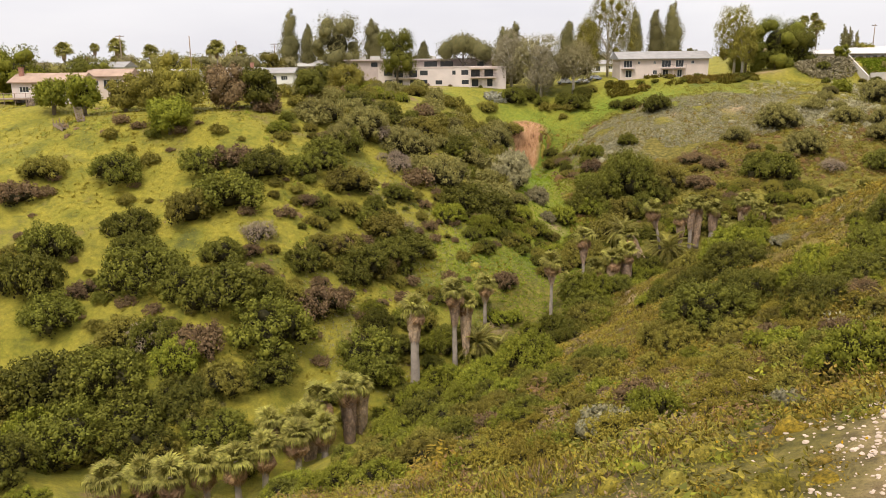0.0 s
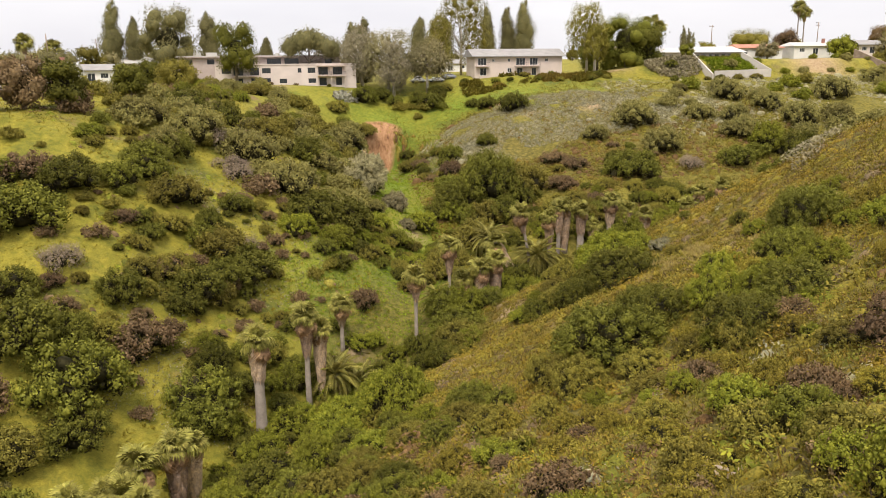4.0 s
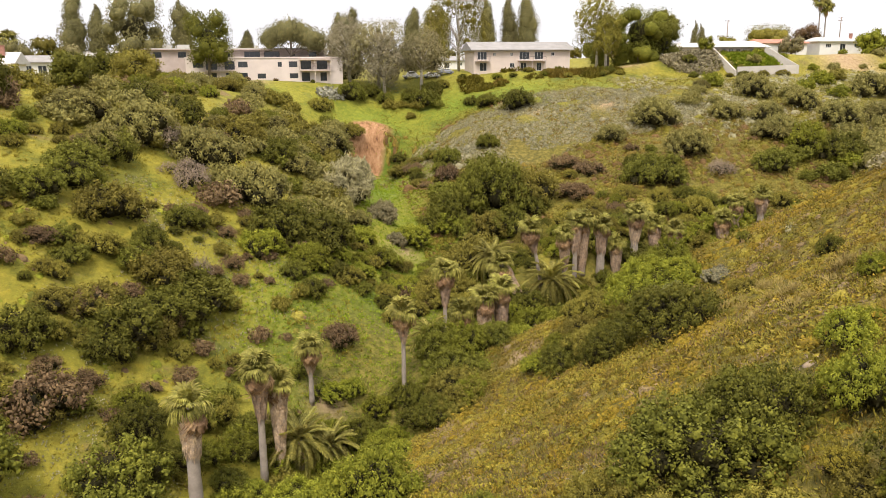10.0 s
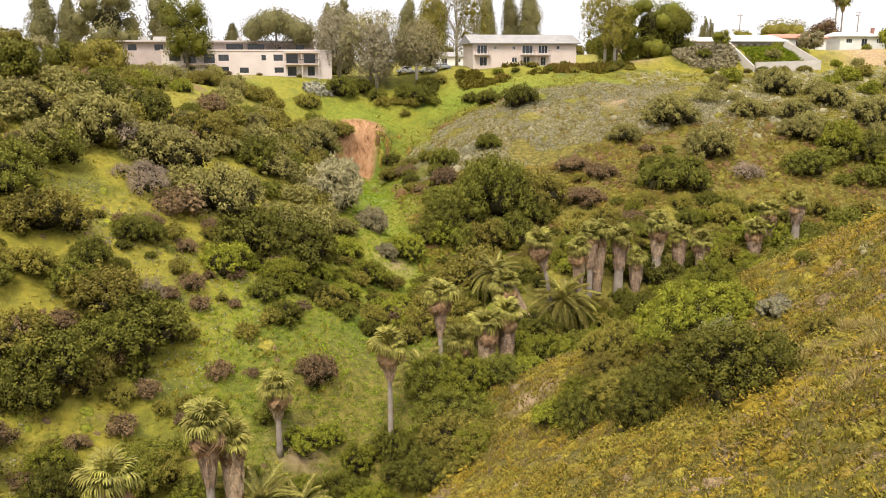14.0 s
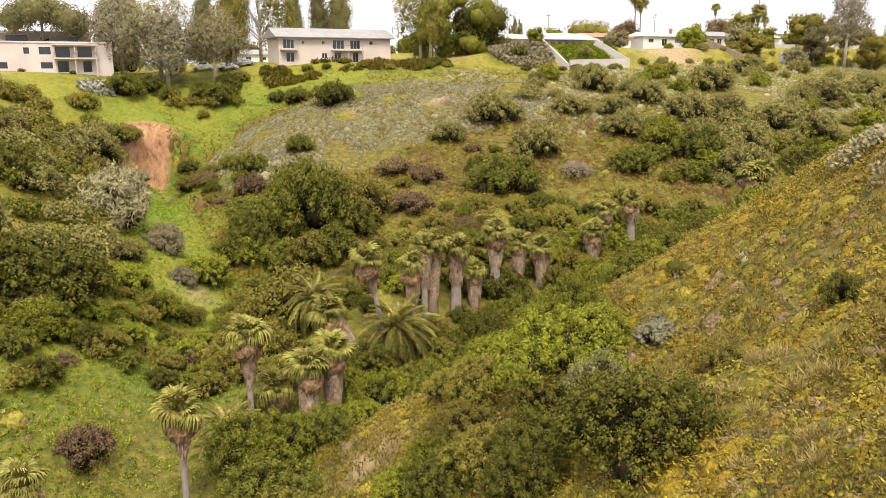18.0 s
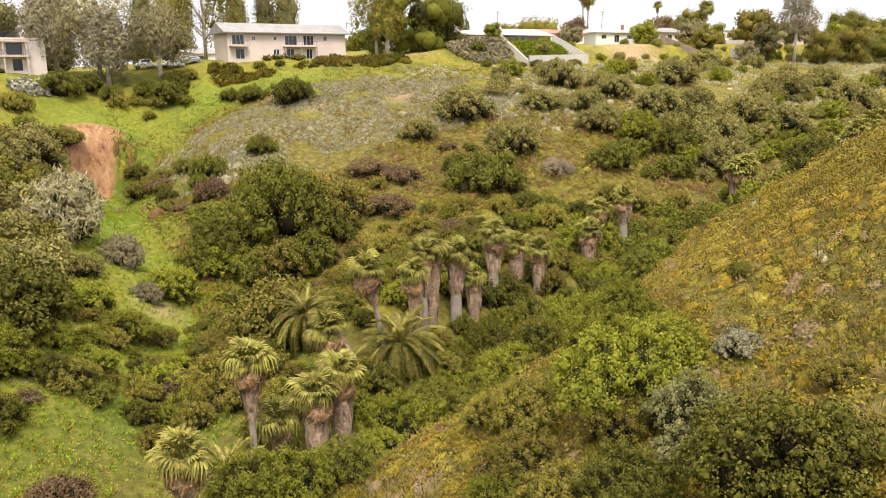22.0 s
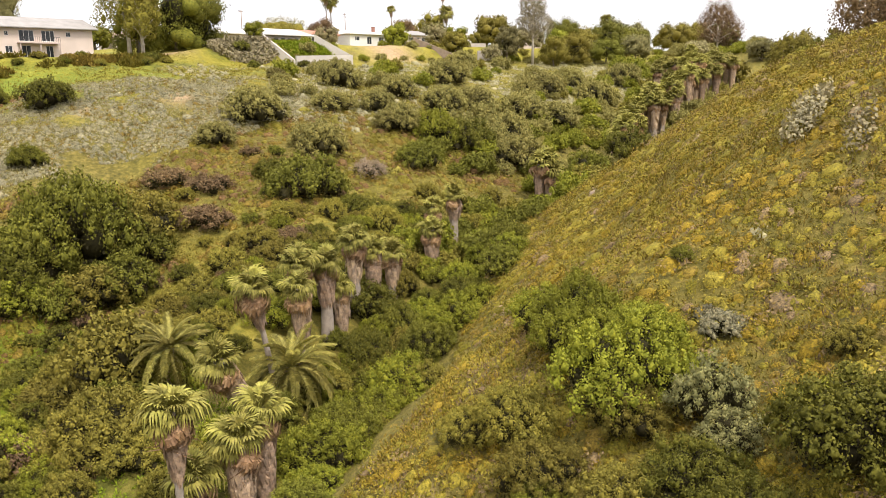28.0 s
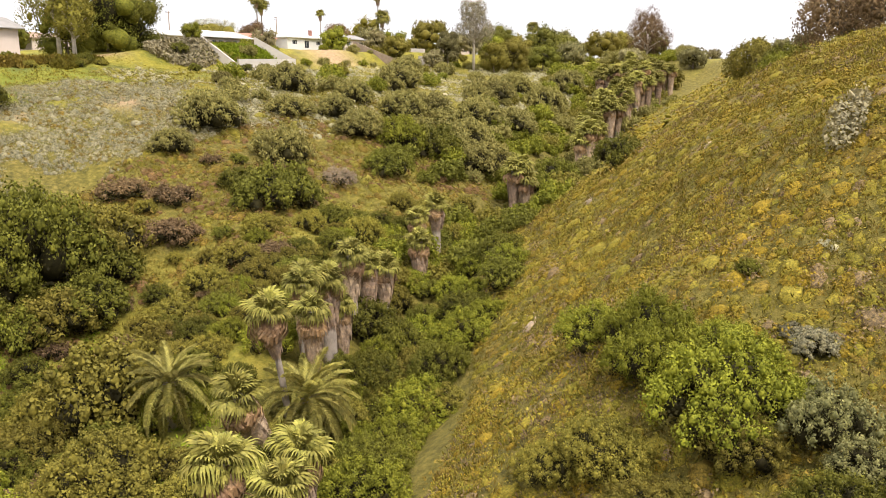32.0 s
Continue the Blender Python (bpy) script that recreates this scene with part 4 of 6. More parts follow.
fill(["olive", "dark"], (32, 150, 8, 10), 14, 1.8, 3.2, 17, gap=0.6, single=True, fine=False)
fill(["olive", "brown", "dark"], (66, 172, 14, 10), 12, 1.2, 2.4, 18, gap=0.9, single=True, fine=False)


def mesh_arrays(me):
    v = np.empty(len(me.vertices) * 3, np.float32)
    me.vertices.foreach_get("co", v)
    f = np.empty(len(me.loops), np.int32)
    me.loops.foreach_get("vertex_index", f)
    return v.reshape(-1, 3), f.reshape(-1, 3)


for kind, plants in THICKET.items():
    models = [mesh_arrays(me) for me in FAR[kind]]
    vs, fs, k = [], [], 0
    for x, y, s, tall, turn, which in plants:
        v, f = models[which]
        c, d = math.cos(turn) * s, math.sin(turn) * s
        vs.append(np.stack([x + v[:, 0] * c - v[:, 1] * d, y + v[:, 0] * d + v[:, 1] * c, z_at(x, y) - 0.12 * s + v[:, 2] * s * tall], 1))
        fs.append(f + k)
        k += len(v)
    mats = list(FAR[kind][0].materials)
    tagged(new("thicket", fast_mesh("thicket", np.concatenate(vs), np.concatenate(fs), mats)), {"dark": "dense dark green chaparral in the canyon", "green": "bright green canyon scrub", "olive": "olive green chaparral on the banks", "brown": "withered brown scrub", "dusty": "green scrub towards the rim, leaves paled for haze"}[kind], "thicket", kind="stuff")


# ---- low cover that nobody could count ----
def tufts(name, mat, places, size, per, leaf, seed, label, category, squash=0.75, wide=0.24, lie=0.5):
    """One sheet of low plants: per upright blades or leaf sprays on each small dome."""
    r = np.random.default_rng(seed)
    px, py = places
    n = len(px)
    s = size * r.uniform(0.55, 1.5, n)
    who = np.repeat(np.arange(n), per)
    d = unit(r.normal(size=(n * per, 3)) + np.array([0, 0, 0.6]))
    d[:, 2] = np.abs(d[:, 2])
    reach = r.uniform(0.35, 0.95, n * per)[:, None]
    base = np.stack([px, py, land(px, py) - 0.04], 1)
    c = base[who] + d * reach * np.stack([s[who], s[who], s[who] * squash], 1)
    nrm = unit(np.cross(d, r.normal(size=d.shape)) * 0.8 + d * 0.5 + np.array([0, 0, lie]))
    along = unit(d + r.normal(scale=0.25, size=d.shape) + np.array([0, 0, 0.35]))
    v, f = leaf_quads(c, nrm, leaf * r.uniform(0.6, 1.5, n * per) * (0.6 + 0.4 * s[who] / size), r, wide, 0.05, along)
    return tagged(new(name, fast_mesh(name, v, f, (mat,))), label, category, kind="stuff")


def strew(n, x0, x1, y0, y1, seed, keep):
    r = np.random.default_rng(seed)
    x, y = r.uniform(x0, x1, n), r.uniform(y0, y1, n)
    ok = keep(x, y)
    return x[ok], y[ok]


def clump(x, y, size, cut):
    return value_noise(x + 13, y + 7, size) > cut


hill = on_east_hill


DOME_RINGS = ((-0.15, 0, 8), (0.35, 0.4, 8), (0.8, 0.0, 6))
DOME_V = np.array([(math.cos(a) * math.cos(e), math.sin(a) * math.cos(e), math.sin(e)) for e, o, k in DOME_RINGS for a in [o + 2 * math.pi * i / k for i in range(k)]] + [(0, 0, 1)])
DOME_F = np.array([q for i in range(8) for q in ((i, (i + 1) % 8, 8 + i), ((i + 1) % 8, 8 + (i + 1) % 8, 8 + i))] + [q for i in range(6) for q in ((8 + i, 8 + i + 1, 16 + i), (9 + i, 16 + (i + 1) % 6, 16 + i))] + [(14, 15, 16), (15, 8, 16), (14, 16, 16 + 5)] + [(16 + i, 16 + (i + 1) % 6, 22) for i in range(6)])
DOME_F = DOME_F[[len(set(f)) == 3 for f in DOME_F.tolist()]]


def bushlets(name, mats, places, size, leaves, leaf, seed, label, category, flat=0.85, patch=5.0, heart=0.5):
    """One sheet of low, lumpy plants, each bristling with small sprigs. Kinds grow in patches."""
    r = np.random.default_rng(seed)
    px, py = places
    n = len(px)
    s = size * np.exp(r.normal(scale=0.38, size=n)) * 0.85
    tone = np.argsort(np.argsort(value_noise(px + 77, py - 31, patch) * 1.3 + r.normal(scale=0.45, size=n))) * len(mats) // n
    base = np.stack([px, py, land(px, py) - 0.1 * s], 1)
    who = np.repeat(np.arange(n), leaves)
    d = unit(r.normal(size=(n * leaves, 3)) + np.array([0, 0, 0.45]))
    d[:, 2] = np.abs(d[:, 2])
    sq = np.stack([s, s * r.uniform(0.8, 1.2, n), s * flat * r.uniform(0.7, 1.25, n)], 1)
    c = base[who] + d * sq[who] * r.uniform(0.68, 1.12, n * leaves)[:, None]
    fall = np.stack([land(px + 0.5, py) - land(px - 0.5, py), land(px, py + 0.5) - land(px, py - 0.5)], 1)
    c[:, 2] += ((c - base[who])[:, :2] * fall[who]).sum(1)
    nrm = unit(np.cross(d, r.normal(size=d.shape)) * 0.45 + d * 0.9 + np.array([0, 0, 0.4]))
    along = unit(d + r.normal(scale=0.35, size=d.shape) + np.array([0, 0, 0.4]))
    along = unit(along - nrm * (along * nrm).sum(1)[:, None])
    v, f = leaf_quads(c, nrm, leaf * s[who] * r.uniform(0.6, 1.4, n * leaves), r, 0.26, 0.10, along)
    knob = DOME_V[None] * r.uniform(0.72, 1.18, (n, len(DOME_V), 1))
    knob = knob * heart * sq[:, None, :]
    knob[:, :, 2] += (knob[:, :, :2] * fall[:, None, :]).sum(2)
    hv = (knob + base[:, None, :]).reshape(-1, 3)
    hf = (np.arange(n)[:, None, None] * len(DOME_V) + DOME_F[None]).reshape(-1, 3) + len(v)
    faces = np.concatenate([f[:, [0, 1, 2]], f[:, [0, 2, 3]], hf])
    which = np.concatenate([tone[who], tone[who], np.repeat(tone, len(DOME_F))])
    return tagged(new(name, fast_mesh(name, np.concatenate([v, hv]), faces, mats, which, smooth=True)), label, category, kind="stuff")


TRAIL = [(5, 6), (13, 19), (19.5, 26), (30, 31)]
NEAR_MIX = (SCRUB_RUST, LEAF_OLIVE, SCRUB_BRIGHT, SCRUB_GREEN, LEAF_GREEN, SCRUB_BRIGHT, SCRUB_OLIVE, SCRUB_TAN, SCRUB_BRIGHT, LEAF_DARK, SCRUB_YELLOW, SCRUB_BRIGHT)
FAR_MIX = (SCRUB_BRIGHT, SCRUB_OLIVE, SCRUB_YELLOW, SCRUB_GREEN, SCRUB_BRIGHT, SCRUB_YELLOW, SCRUB_TAN, SCRUB_BRIGHT, SCRUB_OLIVE, SCRUB_GREEN, SCRUB_YELLOW, SCRUB_BRIGHT)
bushlets("hillside_scrub", NEAR_MIX, strew(7500, -22, 70, -4, 66, 101, lambda x, y: hill(x, y) & clump(x, y, 4, -0.4) & (to_line(TRAIL, x, y) > 1.5)), 0.8, 80, 0.17, 201, "mixed green, olive and rusty coastal scrub on the slope", "scrub", patch=3.0)
bushlets("hillside_scrub", FAR_MIX, strew(17000, 2, 112, 62, 150, 121, lambda x, y: hill(x, y) & clump(x, y, 3, -0.38)), 0.8, 46, 0.20, 221, "golden and yellow-green coastal scrub over the slope", "scrub", 0.75, patch=4.0)
bushlets("hillside_scrub", FAR_MIX, strew(8000, 110, 230, 60, 200, 141, hill), 1.3, 16, 0.30, 241, "olive coastal scrub on the hill's far shoulder", "scrub", 0.6, patch=6.0)
for scrub_mat, shift, cut, seed, words in ((SCRUB_BRIGHT, 0, -0.12, 151, "golden sprigs of low herbs on the slope"), (SCRUB_GREEN, 31, -0.08, 152, "green sprigs of low herbs on the slope"), (SCRUB_OLIVE, 67, -0.1, 153, "olive dry herbs on the slope"), (SCRUB_TAN, 95, 0.1, 154, "straw-coloured dry stalks on the slope")):
    tufts("hillside_herbs", scrub_mat, strew(36000, -10, 112, 20, 150, seed, lambda x, y: hill(x, y) & (value_noise(x + shift, y, 5) > cut)), 0.55, 7, 0.26, seed + 100, words, "herbs", 0.9, 0.13, 0.8)
bushlets("grey_scrub", (LEAF_SILVER, LEAF_GREY), strew(420, -22, 100, 0, 150, 105, lambda x, y: hill(x, y) & clump(x, y + 90, 6, 0.1)), 0.75, 40, 0.2, 205, "pale grey-green sage on the slope", "scrub")
tufts("wildflowers", FLOWER, strew(3200, -22, 105, 0, 150, 104, lambda x, y: hill(x, y) & clump(x + 60, y, 8, 0.1)), 0.8, 7, 0.06, 204, "yellow wildflowers scattered over the scrub", "flowers", 0.9, 0.45)
tufts("tussock_grass", PALE_GRASS, strew(110, 32, 56, 62, 100, 131, lambda x, y: hill(x, y) & (((x - 42) / 9) ** 2 + ((y - 82) / 14) ** 2 < 1) & clump(x, y, 6, -0.05)), 0.8, 170, 0.42, 231, "pale bunches of dry tussock grass on the slope", "grass", 0.9, 0.045)


def west_slope(x, y):
    return (x < 14) & (y > 84) & (y > 86 - 0.6 * (x + 10)) & ~hill(x, y)


def on_sage(x, y):
    return (((x - 66) / 42) ** 2 + ((y - 201) / 17) ** 2 < 1) & (y > 184 + 0.1 * (x - 40))


bushlets("sagebrush", (LEAF_SILVER, LEAF_SILVER, LEAF_SILVER, SCRUB_OLIVE, LEAF_SILVER), strew(15000, 22, 110, 180, 222, 106, lambda x, y: on_sage(x, y) & clump(x, y, 5, -0.22)), 0.58, 20, 0.24, 206, "silver sagebrush covering the rounded spur", "sagebrush")
bushlets("sagebrush", (LEAF_SILVER, LEAF_SILVER, LEAF_OLIVE), strew(9500, 85, 250, 180, 228, 107, lambda x, y: clump(x, y, 8, -0.22)), 0.8, 20, 0.24, 207, "silver sagebrush in patches on the meadow", "sagebrush")
tufts("sagebrush", LEAF_SILVER, strew(12000, 26, 112, 180, 222, 126, lambda x, y: on_sage(x, y) & clump(x, y, 5, -0.3)), 0.6, 7, 0.24, 226, "silver sprigs of sagebrush on the spur", "sagebrush", 1.0, 0.16, 0.8)
tufts("spur_herbs", SCRUB_BRIGHT, strew(16000, 27, 125, 148, 226, 127, lambda x, y: ~on_sage(x, y) & (y > 150) & clump(x + 40, y, 7, -0.2)), 0.5, 6, 0.28, 227, "green and straw herbs on the spur", "herbs", 0.9, 0.14, 0.8)
bushlets("spur_scrub", (SCRUB_OLIVE, LEAF_OLIVE, SCRUB_RUST, SCRUB_GREEN), strew(8500, 27, 122, 150, 218, 108, lambda x, y: (y > 148 + 0.1 * (x - 30)) & ~on_sage(x, y) & clump(x, y, 6, -0.2) & ((y < 197) | (x < 62))), 0.9, 24, 0.24, 208, "olive scrub on the flank of the spur", "scrub")
bushlets("spur_scrub", (LEAF_OLIVE, LEAF_DARK, LEAF_BROWN, LEAF_GREEN, LEAF_OLIVE), strew(5200, -90, 14, 86, 190, 118, lambda x, y: west_slope(x, y) & clump(x + 9, y, 7, 0.12)), 0.85, 26, 0.24, 218, "low olive and brown scrub among the grass", "scrub", 0.7, patch=7)
tufts("hillside_herbs", HERB_LEAF, strew(26000, -25, 45, 108, 215, 109, lambda x, y: (to_line(FORKA, x, y) < 13) | (((x - 8) / 10) ** 2 + ((y - 125) / 13) ** 2 < 1)), 0.40, 9, 0.20, 209, "lush green herbs along the fork's bed", "herbs")


tufts("grass", GRASS_LEAF, strew(20000, -95, 14, 84, 200, 110, lambda x, y: west_slope(x, y) & clump(x, y, 6, -0.3)), 0.34, 6, 0.20, 210, "yellow-green spring grass on the slope", "grass", lie=3.0)
tufts("grass", GRASS_LEAF, strew(14000, 15, 210, 195, 236, 111, lambda x, y: clump(x, y, 9, -0.2)), 0.3, 5, 0.22, 211, "green grass on the meadow", "grass", lie=3.0)
tufts("hillside_herbs", GRASS_LEAF, strew(3000, -70, 12, 88, 170, 112, lambda x, y: west_slope(x, y) & clump(x, y + 17, 7, 0.12)), 0.5, 20, 0.24, 212, "low green plants among the grass", "herbs")
tufts("wildflowers", LEAF_SILVER, strew(5000, -20, 5, 95, 150, 114, lambda x, y: west_slope(x, y) & clump(x + 5, y + 50, 9, 0.0)), 0.3, 5, 0.14, 214, "white flowering weeds in the grass", "flowers", 1.0, 0.45)


for sx, sy, sr in [(15, 176, 6.2), (21, 171, 3.2), (22, 161.5, 1.9), (20, 209, 2.4)]:
    shrub("tan", sx, sy, sr)


# ---- palms ----
def fan_frond_mesh(seed, droop, mat, n=24):
    """A fan leaf on its stalk: pleated blade with split, hanging tips. Length about 1, along +x."""
    r = random.Random(seed)
    v, f = [], []

    def strip(pts, w):
        k = len(v)
        for p, wd in zip(pts, w):
            v.append((p[0] - p[3] * wd, p[1] + p[4] * wd, p[2]))
            v.append((p[0] + p[3] * wd, p[1] - p[4] * wd, p[2]))
        for i in range(len(pts) - 1):
            a = k + 2 * i
            f.append((a, a + 1, a + 3, a + 2))
    strip([(0, 0, 0, 0, 1), (0.5, 0, 0.03, 0, 1)], (0.022, 0.016))
    wide = 0.84 / n
    for i in range(n):
        a = radians(-140 + 280 * i / (n - 1)) + r.uniform(-0.05, 0.05)
        ln = 0.52 * (0.78 + 0.22 * math.cos(a)) * r.uniform(0.85, 1.1)
        ca, sa = math.cos(a), math.sin(a)
        lift = 0.03 * (i % 2)
        hang = droop * r.uniform(0.6, 1.3)
        pts = [(0.48, 0, 0.02, 0, 0)]
        for u, dz in ((0.5, 0.03), (0.78, -hang * 0.3), (1.0, -hang)):
            pts.append((0.48 + ca * ln * u * (1 - 0.2 * hang * (u > 0.9)), sa * ln * u * (1 - 0.2 * hang * (u > 0.9)), 0.03 + lift + dz * ln, sa, ca))
        strip(pts, (0.0, wide, wide * 0.8, wide * 0.12))
    return fast_mesh("frond", v, f, (mat,))


FANS = [fan_frond_mesh(s, d, FAN_LEAF) for s, d in ((1, 0.28), (2, 0.5), (3, 0.85))]
OLD_FANS = [fan_frond_mesh(s, d, FAN_OLD) for s, d in ((4, 1.1), (5, 1.4))]
FAR_FANS = [fan_frond_mesh(s, d, FAN_LEAF, 11) for s, d in ((6, 0.3), (7, 0.7))]
FAR_OLD = [fan_frond_mesh(8, 1.2, FAN_OLD, 11)]


def skirt_mesh(seed, length, r0, r1):
    """Hanging thatch of dead fronds round the stem, from z = 0 downwards."""
    r = np.random.default_rng(seed)
    n = int(180 + 130 * length)
    a, u = r.uniform(0, 2 * math.pi, n), r.uniform(0, 1, n) ** 0.9
    rad = (r0 + (r1 - r0) * u) * r.uniform(0.75, 1.22, n)
    top = np.stack([np.cos(a) * rad * 0.85, np.sin(a) * rad * 0.85, -u * length], 1)
    ln = r.uniform(0.6, 1.9, n)
    low = top + np.stack([np.cos(a + r.normal(scale=0.25, size=n)) * rad * 0.22, np.sin(a) * rad * 0.22, -ln], 1)
    side = np.stack([-np.sin(a), np.cos(a), r.normal(scale=0.2, size=n)], 1) * r.uniform(0.05, 0.15, n)[:, None]
    out = np.stack([np.cos(a), np.sin(a), np.zeros(n)], 1) * 0.10
    v = np.stack([top - side, top + side, (top + low) / 2 + side * 1.5 + out, low + side * 0.2, (top + low) / 2 - side * 1.5 + out], 1).reshape(-1, 3)
    k = np.arange(n)[:, None] * 5
    f = np.concatenate([k + [0, 1, 2], k + [0, 2, 4], k + [4, 2, 3]])
    return fast_mesh("skirt", v, f, (THATCH,))


def joined_crown(seed, fronds=24, old=15):
    """A whole far-off crown in one mesh, of radius about 1: green fans above, dead ones hanging below."""
    r = random.Random(seed)
    vs, fs, which, k = [], [], [], 0
    for i in range(fronds + old):
        me = r.choice(FAR_FANS if i < fronds else FAR_OLD)
        v = np.array([q.co for q in me.vertices])
        f = np.array([list(p.vertices) for p in me.polygons])
        el = 82 - 92 * (i + 0.5) / fronds if i < fronds else r.uniform(-78, -25)
        m = np.array(pose(0, 0, 0, r.uniform(-22, 22), -el, 137.5 * i + r.uniform(-12, 12)).to_3x3()) * r.uniform(0.8, 1.1)
        vs.append(v @ m.T)
        fs.append(f + k)
        which += [int(i >= fronds)] * len(f)
        k += len(v)
    return fast_mesh("crown", np.concatenate(vs), np.concatenate(fs), (FAN_LEAF, FAN_OLD), which)


FAR_CROWNS = [joined_crown(s) for s in (1, 2, 3)]


def fan_palm(x, y, h, crown=2.0, skirt=2.5, rad=0.35, lean=(0, 0), fronds=26, label="", far=False):
    """A fan palm of height h at its crown's heart; skirt is the length of its hanging thatch."""
    r = random.Random(int(x * 31 + y * 17))
    z = z_at(x, y)
    ob = new("fan_palm")
    ob.matrix_basis = pose(x, y, z - 0.2)
    head = Vector((lean[0], lean[1], h))
    bm = bmesh.new()
    ts = [i / 9 for i in range(10)]
    tube_bm(bm, [(lean[0] * t ** 1.4, lean[1] * t ** 1.4, h * t) for t in ts], [rad * (1.25 - 0.45 * t) * (1 + 0.05 * (i % 2)) + (0.18 * rad if i == 0 else 0) for i, t in enumerate(ts)], 10)
    part("trunk", bm_mesh("trunk", bm, PALM_BARK, smooth=True), ob)
    slope = Vector((lean[0] * 1.3, lean[1] * 1.3, h)).to_track_quat("Z", "Y").to_matrix().to_4x4()
    part("skirt", skirt_mesh(r.randrange(9999), skirt, rad * 0.75 + 0.5, rad * 0.9 + 0.06), ob, "hanging brown thatch of dead fronds", Matrix.Translation(head + Vector((0, 0, -0.3))) @ slope)
    if far:
        part("crown", r.choice(FAR_CROWNS), ob, "", Matrix.Translation(head) @ pose(0, 0, 0, r.uniform(-6, 6), r.uniform(-6, 6), r.uniform(0, 360)) @ Matrix.Scale(crown, 4))
        fronds = 0
    n_old = fronds * 5 // 8
    for i in range(fronds + n_old):
        old = i >= fronds
        az = 137.5 * i + r.uniform(-12, 12)
        el = r.uniform(-86, -38) if old else 80 - 96 * ((i + 0.5) / fronds) ** 0.9 + r.uniform(-14, 14)
        s = crown * (r.uniform(0.85, 1.2) if old else r.uniform(0.75, 1.12))
        me = r.choice(OLD_FANS if old else FANS[:2] if el > 20 else FANS[1:])
        part("frond", me, ob, "", Matrix.Translation(head) @ pose(0, 0, 0, r.uniform(-22, 22), -el, az) @ Matrix.Scale(s, 4))
    return tagged(ob, label or "tall fan palm with a shaggy thatch skirt", "palm", "fan palms in the canyon")


def date_frond_mesh(seed, arch, mat=DATE_LEAF):
    """A feather leaf: arching rib with two rows of leaflets. Length about 1, along +x."""
    r = random.Random(seed)
    v, f = [], []
    rib = [(u, 0, 0.55 * u - arch * u * u) for u in [i / 14 for i in range(15)]]
    for i, p in enumerate(rib):
        w = 0.012 * (1.1 - p[0])
        v += [(p[0], -w, p[2]), (p[0], w, p[2])]
        if i:
            k = 2 * i
            f.append((k - 2, k - 1, k + 1, k))
    for i in range(38):
        u = 0.12 + 0.87 * i / 37
        z = 0.55 * u - arch * u * u
        ln = 0.17 * math.sin(math.pi * min(1, 0.22 + u * 0.74)) ** 0.6 + 0.03
        for s in (-1, 1):
            k = len(v)
            t = r.uniform(0.6, 0.8)
            tip = (u + ln * t, s * ln * 0.7, z + ln * (r.uniform(-0.25, 0.2) + 0.55 * (0.55 - 2 * arch * u)))
            v += [(u, 0, z), (u + 0.034, 0, z), (u + ln * t * 0.5 + 0.03, s * ln * 0.34, z + ln * 0.16), tip]
            f.append((k, k + 1, k + 2, k + 3))
    return fast_mesh("frond", v, f, (mat,))


DATES = [date_frond_mesh(s, a) for s, a in ((1, 0.62), (2, 0.85), (3, 1.1))]


def date_palm(x, y, h, length=3.2, fronds=44):
    r = random.Random(int(x * 13 + y * 7))
    ob = new("date_palm")
    ob.matrix_basis = pose(x, y, z_at(x, y) - 0.2)
    bm = bmesh.new()
    tube_bm(bm, [(0, 0, h * i / 8) for i in range(9)], [0.42 + 0.05 * (i % 2) + 0.1 * (i > 5) for i in range(9)], 12)
    part("trunk", bm_mesh("trunk", bm, PALM_BARK, smooth=True), ob)
    part("skirt", skirt_mesh(r.randrange(999), 1.2, 0.6, 0.5), ob, "dead brown fronds under the crown", Matrix.Translation((0, 0, h)))
    for i in range(fronds):
        el = 70 - 112 * (i / fronds) ** 0.9 + r.uniform(-6, 6)
        me = DATES[0 if el > 30 else 1 if el > 0 else 2]
        part("frond", me, ob, "", Matrix.Translation((0, 0, h)) @ pose(0, 0, 0, r.uniform(-14, 14), -el + 15, 137.5 * i + r.uniform(-8, 8)) @ Matrix.Scale(length * r.uniform(0.88, 1.1), 4))
    return tagged(ob, "date palm with long arching feather fronds", "palm", "date palms in the canyon")


# x, y, height of the heart, frond length, skirt length, trunk radius
for row in [(16.6, 115.6, 10.4, 2.1, 1.6, 0.22), (22.7, 122.9, 9.4, 2.1, 2.6, 0.22), (27.8, 124.1, 5.9, 2.3, 5.2, 0.46), (30.2, 125.0, 7.0, 2.1, 5.8, 0.42), (25, 125, 3.6, 2.1, 0.8, 0.25), (41.6, 134.3, 9.0, 2.0, 3.2, 0.30), (46.0, 139.2, 8.0, 2.0, 5.8, 0.42), (48.8, 139.1, 7.8, 1.9, 2.6, 0.52), (51.6, 140.1, 4.4, 1.7, 3.2, 0.36), (55.3, 142, 7.6, 2.1, 2.6, 0.5), (58.8, 142.7, 6.5, 1.9, 4.2, 0.42), (62.6, 143.6, 5.2, 1.9, 2.2, 0.5), (71.7, 145.6, 5.2, 2.0, 3.2, 0.5), (76, 148.9, 5.8, 2.0, 3.6, 0.42), (80.4, 149.1, 7.1, 1.9, 1.6, 0.5)]:
    fan_palm(*row)
fan_palm(38.3, 133.9, 9.8, 2.1, 1.8, 0.22, lean=(-1.9, -0.2), label="slender leaning fan palm with a short thatch collar")
